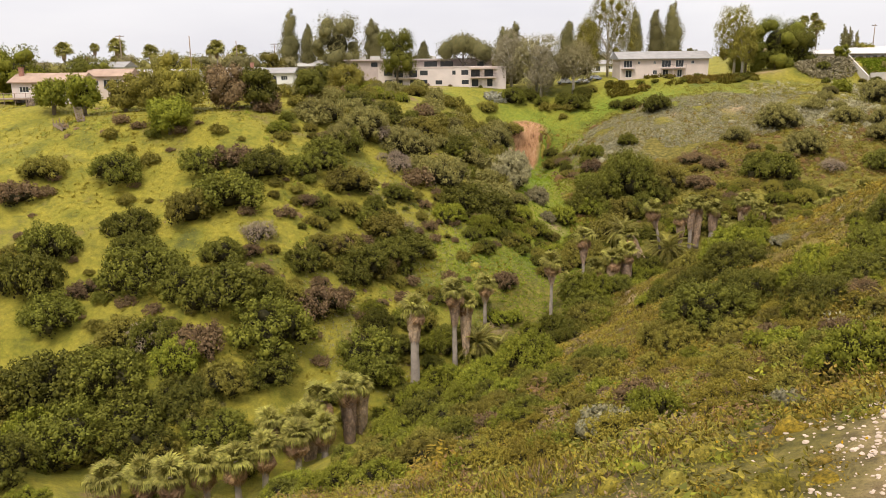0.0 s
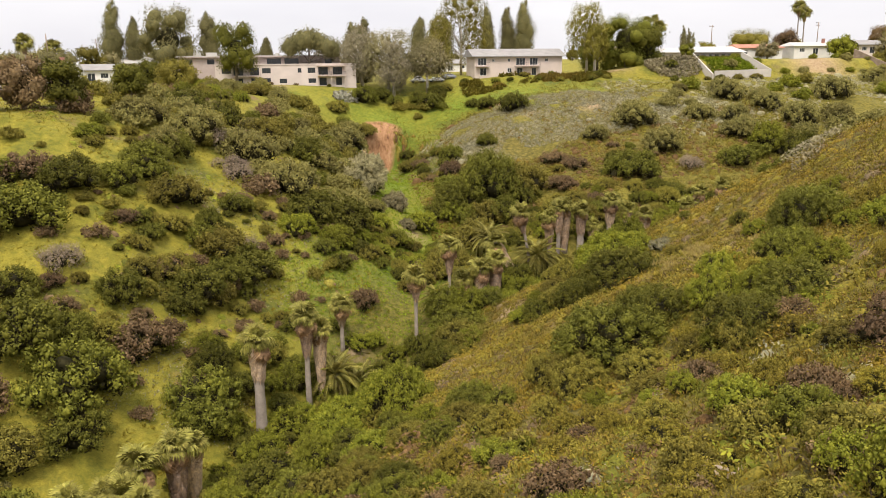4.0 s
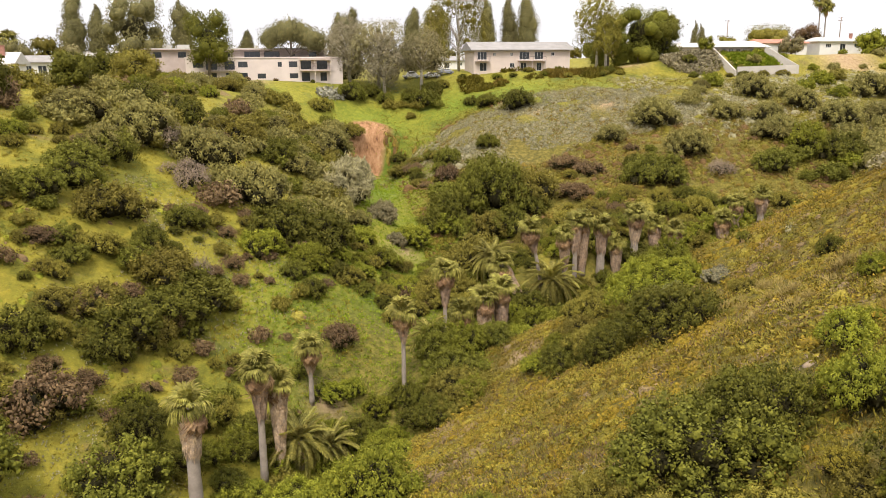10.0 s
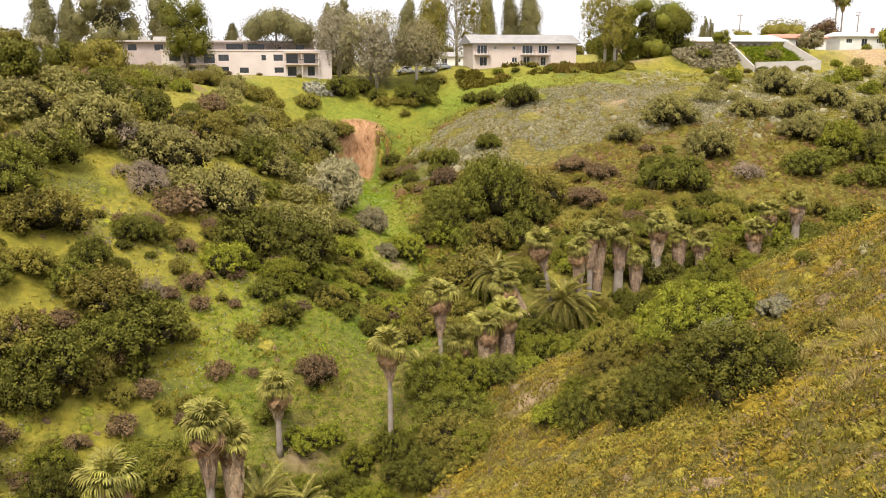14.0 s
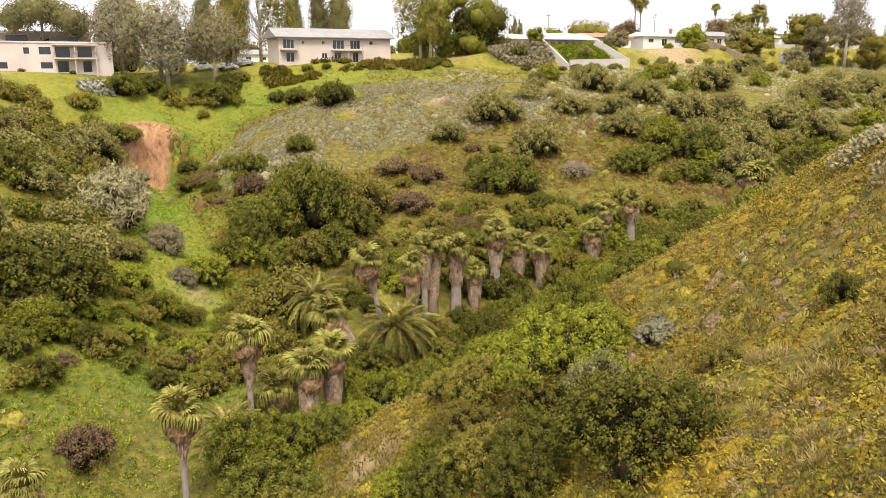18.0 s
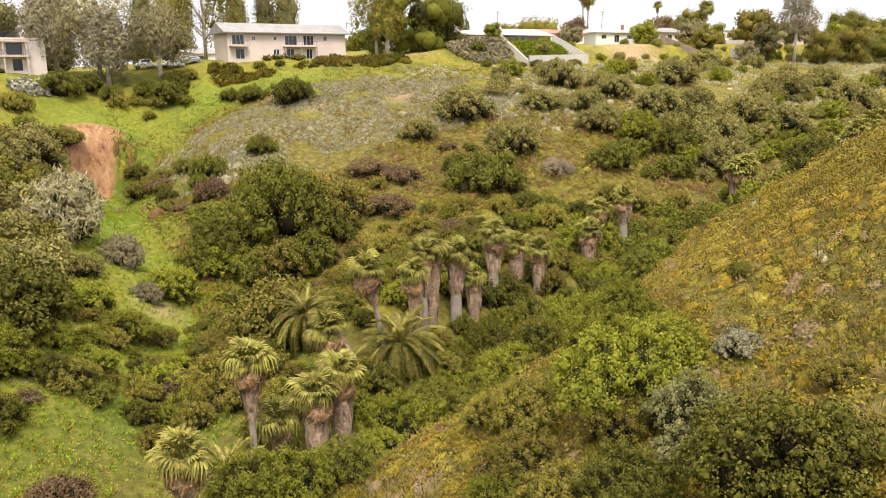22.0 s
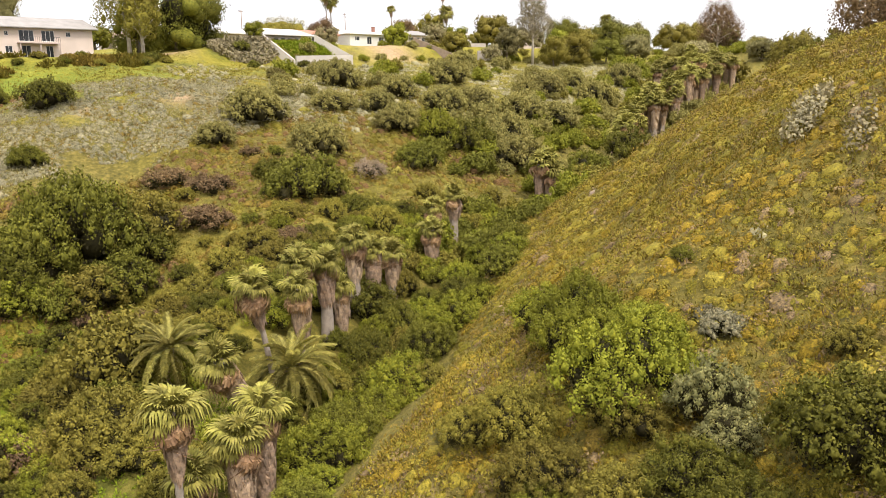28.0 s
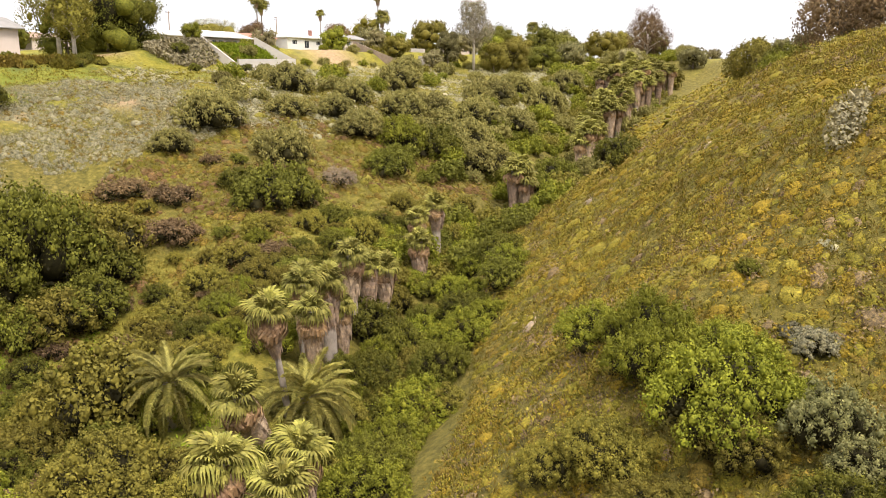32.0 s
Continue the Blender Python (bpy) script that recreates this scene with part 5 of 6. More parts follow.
fan_palm(34.6, 132.5, 5.6, 2.2, 4.6, 0.5, lean=(-2.6, -0.3), label="stout leaning fan palm with a full thatch skirt")
fan_palm(44.5, 138, 8.6, 1.9, 3.0, 0.3)
fan_palm(-3.8, 98.2, 11.4, 2.3, 3.0, 0.52, label="thick-trunked fan palm with a bare grey stem")
fan_palm(1.6, 104.7, 11.7, 2.4, 3.4, 0.3, label="tall fan palm with a long brown thatch skirt")
fan_palm(3.2, 106.2, 9.6, 2.0, 6.5, 0.3, label="fan palm in thatch nearly to the ground")
fan_palm(6.5, 116.3, 6.8, 2.0, 1.4, 0.24)
for row in [(-19.4, 80.4, 3.6, 2.0, 2.2, 0.4), (-16.7, 81.2, 4.2, 2.1, 3.2, 0.45), (-14, 82.2, 6.6, 2.5, 5.0, 0.5), (-15, 80, 5.0, 2.2, 4.0, 0.45), (-11.2, 85.4, 7.2, 2.3, 6.2, 0.45), (-10, 87.5, 6.0, 2.0, 5.0, 0.4), (-30, 71, 3.4, 2.3, 1, 0.3), (-27, 70, 4.2, 2.4, 1, 0.3), (-24, 71.5, 4.4, 2.4, 1, 0.3), (-21, 72, 4.6, 2.4, 1, 0.3), (-18.5, 73.5, 4.4, 2.3, 1, 0.3), (-15.5, 76, 4.2, 2.2, 1, 0.3), (-33, 69, 3.2, 2.2, 1, 0.3), (-13, 78, 3.8, 2.0, 1, 0.3)]:
    fan_palm(*row)
# the grove in the upper east fork, in clusters
r_gr = random.Random(17)
for cx, cy, n, spread, h in ((103.5, 149.8, 4, 1.9, 7.6), (131.5, 151.5, 4, 2.2, 8.4), (138.5, 154, 6, 3.2, 8.2), (154, 158, 11, 5.5, 8.8), (170, 161, 10, 6.0, 9.4), (186, 164, 14, 8, 10.2), (205, 168.5, 14, 9, 11), (226, 173, 12, 10, 11.5), (214, 181, 6, 6, 9)):
    for i in range(n):
        a = 2.4 * i + r_gr.uniform(-0.4, 0.4)
        q = spread * math.sqrt((i + 0.3) / n)
        fan_palm(cx + q * math.cos(a), cy + 0.6 * q * math.sin(a), h * r_gr.uniform(0.65, 1.0), 2.4, h * r_gr.uniform(0.35, 0.7), 0.44, far=True, label="fan palm of the grove in full thatch")
date_palm(20.7, 122.3, 1.9, 3.0)
date_palm(39.5, 133.2, 3.0, 4.0, 50)
date_palm(33.0, 140.4, 3.6, 3.3)
date_palm(4.9, 107.6, 3.2, 3.6)
date_palm(8, 109.5, 2.0, 3.0)


# ---- trees of the gardens and the skyline ----
def tree(name, x, y, h, lobes, mat, count, leaf, trunk_r, trunk_h, label, category="tree", bark=BARK, limbs=(), seed=1, core=0.55, ragged=0.3, lean=(0, 0), group="", up=0.35):
    """Trunk with limbs, and a crown of leaf clusters on lobes given in metres above the foot."""
    ob = new(name)
    ob.matrix_basis = pose(x, y, z_at(x, y) - 0.25)
    bm = bmesh.new()
    tube_bm(bm, [(0, 0, 0), (lean[0] * 0.3, lean[1] * 0.3, trunk_h * 0.5), (lean[0], lean[1], trunk_h)], [trunk_r * 1.3, trunk_r, trunk_r * 0.6], 8)
    trunk = part("trunk", bm_mesh("trunk", bm, bark, smooth=True), ob)
    for a, b in limbs:
        bm = bmesh.new()
        mid = [(p + q) / 2 + o for p, q, o in zip(a, b, (0.1, -0.1, 0.2))]
        tube_bm(bm, [a, mid, b], [trunk_r * 0.6, trunk_r * 0.4, trunk_r * 0.2], 6)
        part("limb", bm_mesh("limb", bm, bark, smooth=True), ob)
    part("crown", foliage("crown", mat, seed, lobes, count, leaf, ragged=ragged, core=core, up=up), ob)
    return tagged(ob, label, category, group)


def column(h, w, seed, n=12, low=0.12):
    r = random.Random(seed)
    out = []
    for i in range(n):
        u = i / (n - 1)
        s = w * 0.5 * (0.16 + 0.94 * math.sin(math.pi * min(1, 0.26 + u * 0.72)) ** 0.9) * r.uniform(0.75, 1.0)
        out.append((r.uniform(-1, 1) * w * 0.14, r.uniform(-1, 1) * w * 0.14, h * (low + (0.97 - low) * u), s, s * 1.2 + h * 0.02))
    return out


def round_crown(h, w, base, seed, n=22):
    r = random.Random(seed)
    mid, half = (h + base) / 2, (h - base) / 2
    out = [(0, 0, mid, w * 0.34, half * 0.7)]
    for i in range(n):
        a, e = 2.4 * i, r.uniform(-0.85, 0.95)
        q = math.sqrt(1 - e * e * 0.8)
        s = w * r.uniform(0.15, 0.24)
        out.append((math.cos(a) * q * w * 0.36, math.sin(a) * q * w * 0.36, mid + e * half * 0.78, s, s * 0.9))
    return out


def airy(h, w, base, seed, n=24):
    """Separate hanging clumps of a eucalyptus, and the limbs that carry them."""
    r = random.Random(seed)
    lobes, limbs = [], []
    for i in range(n):
        u = (i + 0.5) / n
        a = 2.4 * i + r.uniform(-0.5, 0.5)
        q = w * 0.5 * math.sin(math.pi * (0.27 + u * 0.6)) * r.uniform(0.45, 1.0)
        s = w * r.uniform(0.15, 0.25)
        z = base + (h - base) * (0.1 + 0.84 * u)
        lobes.append((math.cos(a) * q, math.sin(a) * q, z, s, s * r.uniform(1.0, 1.5)))
        if i % 2 == 0:
            limbs.append(((0, 0, base * 0.8 + (z - base) * 0.45), (math.cos(a) * q, math.sin(a) * q, z)))
    return lobes, limbs


def conifer(x, y, h, w, seed):
    return tree("conifer", x, y, h, column(h, w, seed, 16), PINE_LEAF, 5200, 0.36, 0.3, h * 0.8, "dark columnar conifer behind the houses", "tree", seed=seed, group="conifers on the skyline", core=0.7, ragged=0.12)


def gum(x, y, h, w, base, seed, mat=EUC_LEAF, label="airy eucalyptus with pale bark and hanging leaves", count=2400, bark=PALE_BARK):
    lobes, limbs = airy(h, w, base, seed)
    return tree("eucalyptus", x, y, h, lobes, mat, int(count * 3.4), 0.33, 0.35, h * 0.7, label, "tree", bark, limbs, seed, 0.28, 0.25, group="eucalyptus trees")


def broadleaf(x, y, h, w, base, seed, mat=LEAF_DARK, label="broad green garden tree with a rounded crown", count=4000, leaf=0.36):
    return tree("broadleaf_tree", x, y, h, round_crown(h, w, base, seed), mat, count, leaf, 0.3, base + (h - base) * 0.4, label, "tree", BARK, [((0, 0, base * 0.7), (w * 0.2, 0, base + 1)), ((0, 0, base * 0.7), (-w * 0.18, w * 0.1, base + 1.2))], seed, 0.6)


def sky_palm(x, y, h, size=2.4, label="slim skyline palm on a bare trunk"):
    r = random.Random(int(x + y))
    ob = new("palm")
    ob.matrix_basis = pose(x, y, z_at(x, y) - 0.2)
    bm = bmesh.new()
    tube_bm(bm, [(0, 0, 0), (0.15, 0, h * 0.5), (0, 0, h)], [0.36, 0.26, 0.2], 8)
    part("trunk", bm_mesh("trunk", bm, PALM_BARK, smooth=True), ob)
    part("skirt", skirt_mesh(3, 1.6, 0.6, 0.45), ob, "", Matrix.Translation((0, 0, h)))
    for i in range(26):
        part("frond", r.choice(FANS), ob, "", Matrix.Translation((0, 0, h)) @ pose(0, 0, 0, r.uniform(-20, 20), -(75 - 110 * i / 26), 137.5 * i) @ Matrix.Scale(size * r.uniform(0.85, 1.1), 4))
    return tagged(ob, label, "palm", "skyline palms")


for row in [(-48, 262, 24, 6.5, 1), (-42.7, 262, 19.5, 5, 2), (-22, 268, 21, 7, 3), (-6, 300, 14.5, 5, 4), (20.7, 262, 18, 7, 5), (24, 264, 19.5, 6, 6), (42.7, 270, 18, 7, 7), (68.5, 285, 22, 5.6, 8), (75.4, 283, 22, 6.4, 9), (80.2, 280, 24, 7, 10), (50, 282, 17, 6, 11)]:
    conifer(*row)
broadleaf(-32.3, 256, 21.5, 17, 3.5, 21, PINE_LEAF, "large rounded pine with an airy crown", 7000, 0.40)
tree("garden_pine", -12.7, 238.6, 16, round_crown(16.5, 12.5, 3.5, 22), LEAF_DARK, 7000, 0.36, 0.35, 10, "green pine in front of the apartment block", "tree", BARK, [((0, 0, 4), (2.5, -1, 7)), ((0, 0, 5), (-2.5, 0.5, 8))], 22)
tree("umbrella_pine", 7.1, 247.5, 14, [(x * 2.6, y * 2.2, 12.6 - 0.42 * x * x + 0.5 * math.cos(x * 2 + y), 3.3, 2.9) for x, y in ((0, 0), (1, 0.3), (-1, 0.2), (1.9, -0.3), (-1.9, 0), (0.5, 1), (-0.5, -1), (2.6, 0.3))] + [(7.4, 0, 10.2, 1.9, 1.5)], PINE_LEAF, 5200, 0.4, 0.32, 12.0, "umbrella pine with a flat dense crown", "tree", BARK, [((0, 0, 6.5), (3, 0, 10)), ((0, 0, 6.5), (-3, 0.5, 10)), ((0.2, 0, 7), (6.5, 0, 9))], 23, up=0.2, core=0.8)
gum(21.5, 243.5, 14.5, 11, 3, 31, mat=EUC_GREY, label="greyish eucalyptus with fine hanging foliage")
gum(28.5, 238, 15.2, 13.5, 3, 32, mat=EUC_LEAF)
gum(29.5, 235, 13.5, 9, 3, 37, mat=EUC_GREY, label="greyish eucalyptus with fine hanging foliage")
gum(54.3, 262, 25, 18, 4, 33, mat=LEAF_OLIVE, count=4400)
gum(47, 258, 17, 9, 3, 38, mat=LEAF_OLIVE)
gum(38.9, 235, 12.0, 11.0, 5.5, 34, mat=EUC_LEAF, label="spreading eucalyptus with forked white limbs", count=2400)
gum(87, 239, 19, 12, 6, 35, mat=LEAF_OLIVE)
gum(88.5, 236.5, 13, 7, 4, 39, mat=LEAF_OLIVE, label="small eucalyptus with one white trunk")
broadleaf(102, 246, 17.5, 17, -2.5, 41, LEAF_DARK, "huge dense ficus reaching down to the bank", 6500)
broadleaf(107, 245, 12.5, 14, -3.0, 42, LEAF_DARK, "huge dense ficus reaching down to the bank", 6500)
broadleaf(93.5, 247, 15, 11, -1.5, 43, LEAF_DARK, "huge dense ficus reaching down to the bank", 6500)
broadleaf(119, 240, 5, 4.6, 1.0, 44, LEAF_GREEN, "small clipped bright green round tree", 1200, 0.3)
broadleaf(176, 300, 9.5, 17, 1.5, 45, LEAF_OLIVE)
broadleaf(185, 290, 10.5, 9, 2, 46, LEAF_BROWN, "reddish-brown leafless crown behind the houses")
broadleaf(225.5, 290, 12, 9, 2, 47, LEAF_BROWN, "reddish-brown leafless crown behind the houses")
broadleaf(213, 266, 12.5, 10, 2, 48, LEAF_OLIVE)
broadleaf(272, 250, 12, 14, 2, 49, LEAF_DARK)
broadleaf(201, 226, 12, 7, 0.8, 50, PINE_LEAF, "dark bushy conifer beside the retaining wall")
broadleaf(216, 219, 9, 9, 0.8, 51, LEAF_OLIVE)
broadleaf(232, 221, 10, 12, 0.8, 52, LEAF_OLIVE)
broadleaf(250, 219, 9, 12, 0.8, 53, LEAF_DARK)
gum(207.5, 221, 19.5, 10, 9, 54, mat=EUC_GREY, label="tall bare eucalyptus with a white trunk")
sky_palm(147.3, 330, 16)
sky_palm(144.5, 326, 13)
sky_palm(148, 320, 13, 3.6)
sky_palm(196, 300, 19, 3.6, "pair of shaggy palms on the skyline")
sky_palm(200, 302, 17, 3.4, "pair of shaggy palms on the skyline")
sky_palm(261, 330, 19)
sky_palm(224, 270, 20)
sky_palm(165, 360, 18)
sky_palm(216, 262, 12, 3.4)
sky_palm(380, 290, 17, 4.4)
for row in [(164, 330, 14, 3, 61), (168, 333, 13, 3, 62), (190, 380, 13, 3, 63), (197, 384, 13, 3, 64)]:
    tree("cypress", row[0], row[1], row[2], column(row[2], row[3], row[4], low=0.06), PINE_LEAF, 900, 0.5, 0.2, row[2] * 0.6, "narrow dark Italian cypress", "tree", seed=row[4], group="cypresses on the skyline")
# the west gardens
for row in [(-66, 148.5, 7.5, 6, 1.6, 71, "GREEN"), (-72.5, 150, 6.5, 6, 1.5, 72, "GREEN"), (-47, 146, 8.5, 8.5, 0.8, 73, "OLIVE"), (-53, 149, 8.0, 8, 0.8, 74, "OLIVE"), (-40, 150, 8.5, 8, 0.6, 75, "BROWN"), (-47, 138, 6.5, 7, 0.5, 76, "GREEN"), (-59, 150, 7, 6, 0.8, 77, "OLIVE"), (-35, 152, 8, 8, 0.6, 78, "DARK"), (-90, 172, 11, 13, 1.5, 79, "GREEN"), (-100, 176, 13, 13, 1.5, 80, "GREEN"), (-80, 185, 9, 10, 1.5, 81, "DARK"), (-28, 172, 6, 6, 0.6, 82, "DARK"), (-24, 205, 7, 9, 0.6, 83, "OLIVE"), (-32, 214, 7, 8, 0.6, 84, "DARK")]:
    broadleaf(*row[:6], mat={"GREEN": LEAF_GREEN, "OLIVE": LEAF_OLIVE, "BROWN": LEAF_BROWN, "DARK": LEAF_DARK}[row[6]], label="garden tree above the canyon's west rim")
# the east hill's crown, and the head of the east fork
gum(135, 112, 7.5, 11, 1.5, 91, mat=LEAF_BROWN, label="dark reddish eucalyptus on the hilltop", bark=BARK, count=3000)
gum(126, 104, 8, 11, 1.5, 92, mat=LEAF_BROWN, label="dark reddish eucalyptus on the hilltop", bark=BARK, count=3000)
gum(150, 128, 6, 8, 1, 93, mat=LEAF_OLIVE, label="olive eucalyptus on the hilltop", bark=BARK)
broadleaf(128, 119, 4, 6, 0.4, 94, LEAF_GREEN, "bright green low tree on the hilltop", 1600, 0.35)
gum(300, 200, 15, 15, 3, 95, mat=LEAF_BROWN, label="dark reddish eucalyptus at the canyon's head")
gum(315, 206, 18, 14, 3, 96, mat=LEAF_BROWN, label="dark reddish eucalyptus at the canyon's head")
for i, row in enumerate([(330, 230, 13), (290, 236, 12), (350, 262, 15), (372, 240, 14), (276, 232, 12), (262, 214, 9), (400, 250, 14), (430, 300, 16), (330, 285, 13)]):
    broadleaf(row[0], row[1], row[2], row[2] * 1.2, 0.8, 100 + i, (LEAF_OLIVE, LEAF_DARK, PINE_LEAF)[i % 3], "leafy tree at the canyon's head", 1500, 0.7)
r_far = random.Random(12)
for i in range(110):
    fx = r_far.uniform(-420, 640)
    fy = r_far.uniform(300, 520)
    fh = r_far.uniform(5, 10)
    broadleaf(fx, fy, fh, fh * r_far.uniform(0.9, 1.6), 0.6, 200 + i % 6, (LEAF_OLIVE, LEAF_DARK, PINE_LEAF, EUC_LEAF)[i % 4], "far garden tree on the mesa", 520, 0.9)

for row in [(-118, 300, 11), (-140, 330, 14), (-96, 340, 12), (-165, 300, 13), (330, 330, 14), (352, 336, 12), (420, 340, 15), (470, 360, 16), (300, 340, 15)]:
    sky_palm(*row)
# gardens that close the view behind the west houses
r_west = random.Random(8)
for i in range(20):
    wx = -150 + 6.5 * i + r_west.uniform(-3, 3)
    wh = r_west.uniform(7, 12)
    broadleaf(wx, r_west.uniform(238, 300), wh, wh * r_west.uniform(0.8, 1.3), 1.0, 500 + i % 7, (EUC_LEAF, LEAF_HAZED, PINE_LEAF, LEAF_OLIVE)[i % 4], "hazy garden tree behind the west houses", 1500, 0.5)
for wx, wy, wh in ((-104, 262, 13), (-96, 270, 11), (-72, 262, 12), (-66, 268, 10.5), (-118, 255, 12)):
    sky_palm(wx, wy, wh, 3.4, "shaggy palm behind the west houses")
# scrub at the foot of the garden trees
for sx, sy, sr, sk in [(26, 233.5, 3.0, "dark"), (29, 231, 2.6, "dark"), (36, 232, 2.6, "dark"), (41, 232, 3.0, "dark"), (44, 234, 2.2, "olive"), (-30, 246, 3.0, "olive"), (-24, 243, 2.4, "dark"), (-36, 243, 2.8, "dark"), (112, 236, 2.4, "dark"), (86, 231, 1.6, "olive"), (76, 230, 1.4, "olive"), (70, 231, 1.2, "green")]:
    shrub(sk, sx, sy, sr)

for i, row in enumerate([(133, 254, 6, 6), (156, 256, 5.5, 7), (178, 250, 7, 8), (186, 234, 7.5, 8), (192, 246, 6.5, 7), (204, 248, 7, 8), (222, 252, 6, 8), (236, 246, 7, 9), (252, 240, 7, 8), (266, 236, 7, 9), (196, 228, 5, 6), (244, 232, 6, 7)]):
    broadleaf(row[0], row[1], row[2], row[3], 0.6, 300 + i % 4, (LEAF_OLIVE, EUC_LEAF, LEAF_GREEN)[i % 3], "garden tree between the houses on the rim", 900, 0.5)

# trees that close the view beyond the canyon's head
r_head = random.Random(31)
for i in range(26):
    far, bearing = r_head.uniform(230, 420), radians(7 + 34 * i / 25)
    hx, hy = -5 + far * math.cos(bearing), 92 + far * math.sin(bearing)
    hh = r_head.uniform(5, 11)
    broadleaf(hx, hy, hh, hh * r_head.uniform(0.9, 1.4), 0.5, 400 + i % 5, (LEAF_OLIVE, LEAF_DARK, EUC_LEAF, PINE_LEAF)[i % 4], "garden tree beyond the canyon's head", 700, 0.75)


# ---- houses on the rim ----
def box(bm, x0, x1, y0, y1, z0, z1):
    v = [bm.verts.new(p) for p in ((x0, y0, z0), (x1, y0, z0), (x1, y1, z0), (x0, y1, z0), (x0, y0, z1), (x1, y0, z1), (x1, y1, z1), (x0, y1, z1))]
    for f in ((3, 2, 1, 0), (4, 5, 6, 7), (0, 1, 5, 4), (1, 2, 6, 5), (2, 3, 7, 6), (3, 0, 4, 7)):
        bm.faces.new([v[i] for i in f])
    return bm


def boxes_mesh(name, mat, *dims):
    bm = bmesh.new()
    for d in dims:
        box(bm, *d)
    return bm_mesh(name, bm, mat)


def wall_mesh(w, z0, z1, thick, holes, mat):
    """A wall along x from 0 to w with its outer face at y = 0 and real openings (x0, x1, z0, z1)."""
    xs = sorted({0.0, w, *[h[0] for h in holes], *[h[1] for h in holes]})
    zs = sorted({z0, z1, *[h[2] for h in holes], *[h[3] for h in holes]})
    bm = bmesh.new()
    grid = {}

    def corner(i, j, k):
        if (i, j, k) not in grid:
            grid[i, j, k] = bm.verts.new((xs[i], thick * k, zs[j]))
        return grid[i, j, k]

    def solid(i, j):
        if not (0 <= i < len(xs) - 1 and 0 <= j < len(zs) - 1):
            return False
        mx, mz = (xs[i] + xs[i + 1]) / 2, (zs[j] + zs[j + 1]) / 2
        return not any(h[0] < mx < h[1] and h[2] < mz < h[3] for h in holes)
    for i in range(len(xs) - 1):
        for j in range(len(zs) - 1):
            if not solid(i, j):
                continue
            bm.faces.new([corner(*q) for q in ((i, j, 0), (i + 1, j, 0), (i + 1, j + 1, 0), (i, j + 1, 0))])
            bm.faces.new([corner(*q) for q in ((i, j, 1), (i, j + 1, 1), (i + 1, j + 1, 1), (i + 1, j, 1))])
            for di, dj, p, q in ((-1, 0, (i, j), (i, j + 1)), (1, 0, (i + 1, j + 1), (i + 1, j)), (0, -1, (i + 1, j), (i, j)), (0, 1, (i, j + 1), (i + 1, j + 1))):
                if not solid(i + di, j + dj):
                    bm.faces.new([corner(*p, 0), corner(*q, 0), corner(*q, 1), corner(*p, 1)])
    return bm_mesh("wall", bm, mat)


def window_part(parent, h, thick, frame_mat, mullions=1):
    """Frame with bars, and panes set back in an opening."""
    x0, x1, z0, z1 = h
    f = 0.07
    bars = [(x0, x1, 0.05, 0.13, z0, z0 + f), (x0, x1, 0.05, 0.13, z1 - f, z1), (x0, x0 + f, 0.05, 0.13, z0 + f, z1 - f), (x1 - f, x1, 0.05, 0.13, z0 + f, z1 - f)]
    for i in range(mullions):
        xm = x0 + (x1 - x0) * (i + 1) / (mullions + 1)
        bars.append((xm - 0.03, xm + 0.03, 0.05, 0.13, z0 + f, z1 - f))
    win = part("window", boxes_mesh("window", frame_mat, *bars), parent)
    part("pane", boxes_mesh("pane", PANE, (x0 + f, x1 - f, 0.085, 0.095, z0 + f, z1 - f)), win)
    return win


def roof_mesh(w, d, over, z, rise, mat, hip=0.0, thick=0.18):
    """A pitched roof over 0..w by 0..d with its ridge along x."""
    bm = bmesh.new()
    x0, x1, y0, y1 = -over, w + over, -over, d + over
    ym = (y0 + y1) / 2
    lo = [bm.verts.new(p) for p in ((x0, y0, z), (x1, y0, z), (x1, y1, z), (x0, y1, z))]
    up = [bm.verts.new(p) for p in ((x0, y0, z + thick), (x1, y0, z + thick), (x1, y1, z + thick), (x0, y1, z + thick))]
    ridge = [bm.verts.new((x0 + hip, ym, z + rise + thick)), bm.verts.new((x1 - hip, ym, z + rise + thick))]
    bm.faces.new(lo[::-1])
    for i in range(4):
        bm.faces.new((lo[i], lo[(i + 1) % 4], up[(i + 1) % 4], up[i]))
    bm.faces.new((up[0], up[1], ridge[1], ridge[0]))
    bm.faces.new((up[2], up[3], ridge[0], ridge[1]))
    bm.faces.new((up[1], up[2], ridge[1]))
    bm.faces.new((up[3], up[0], ridge[0]))
    return bm_mesh("roof", bm, mat)


def shell(ob, w, d, z1, low, wall_mat, holes, thick=0.25):
    """Four walls; the front one, at y = 0, has the openings."""
    part("wall", wall_mesh(w, low, z1, thick, holes, wall_mat), ob)
    part("wall", boxes_mesh("wall", wall_mat, (0, w, d - thick, d, low, z1)), ob)
    part("wall", boxes_mesh("wall", wall_mat, (0, thick, thick + 0.003, d - thick - 0.003, low, z1)), ob)
    part("wall", boxes_mesh("wall", wall_mat, (w - thick, w, thick + 0.003, d - thick - 0.003, low, z1)), ob)
    part("floor", boxes_mesh("floor", CONCRETE, (thick, w - thick, thick, d - thick, -0.25, -0.05)), ob)


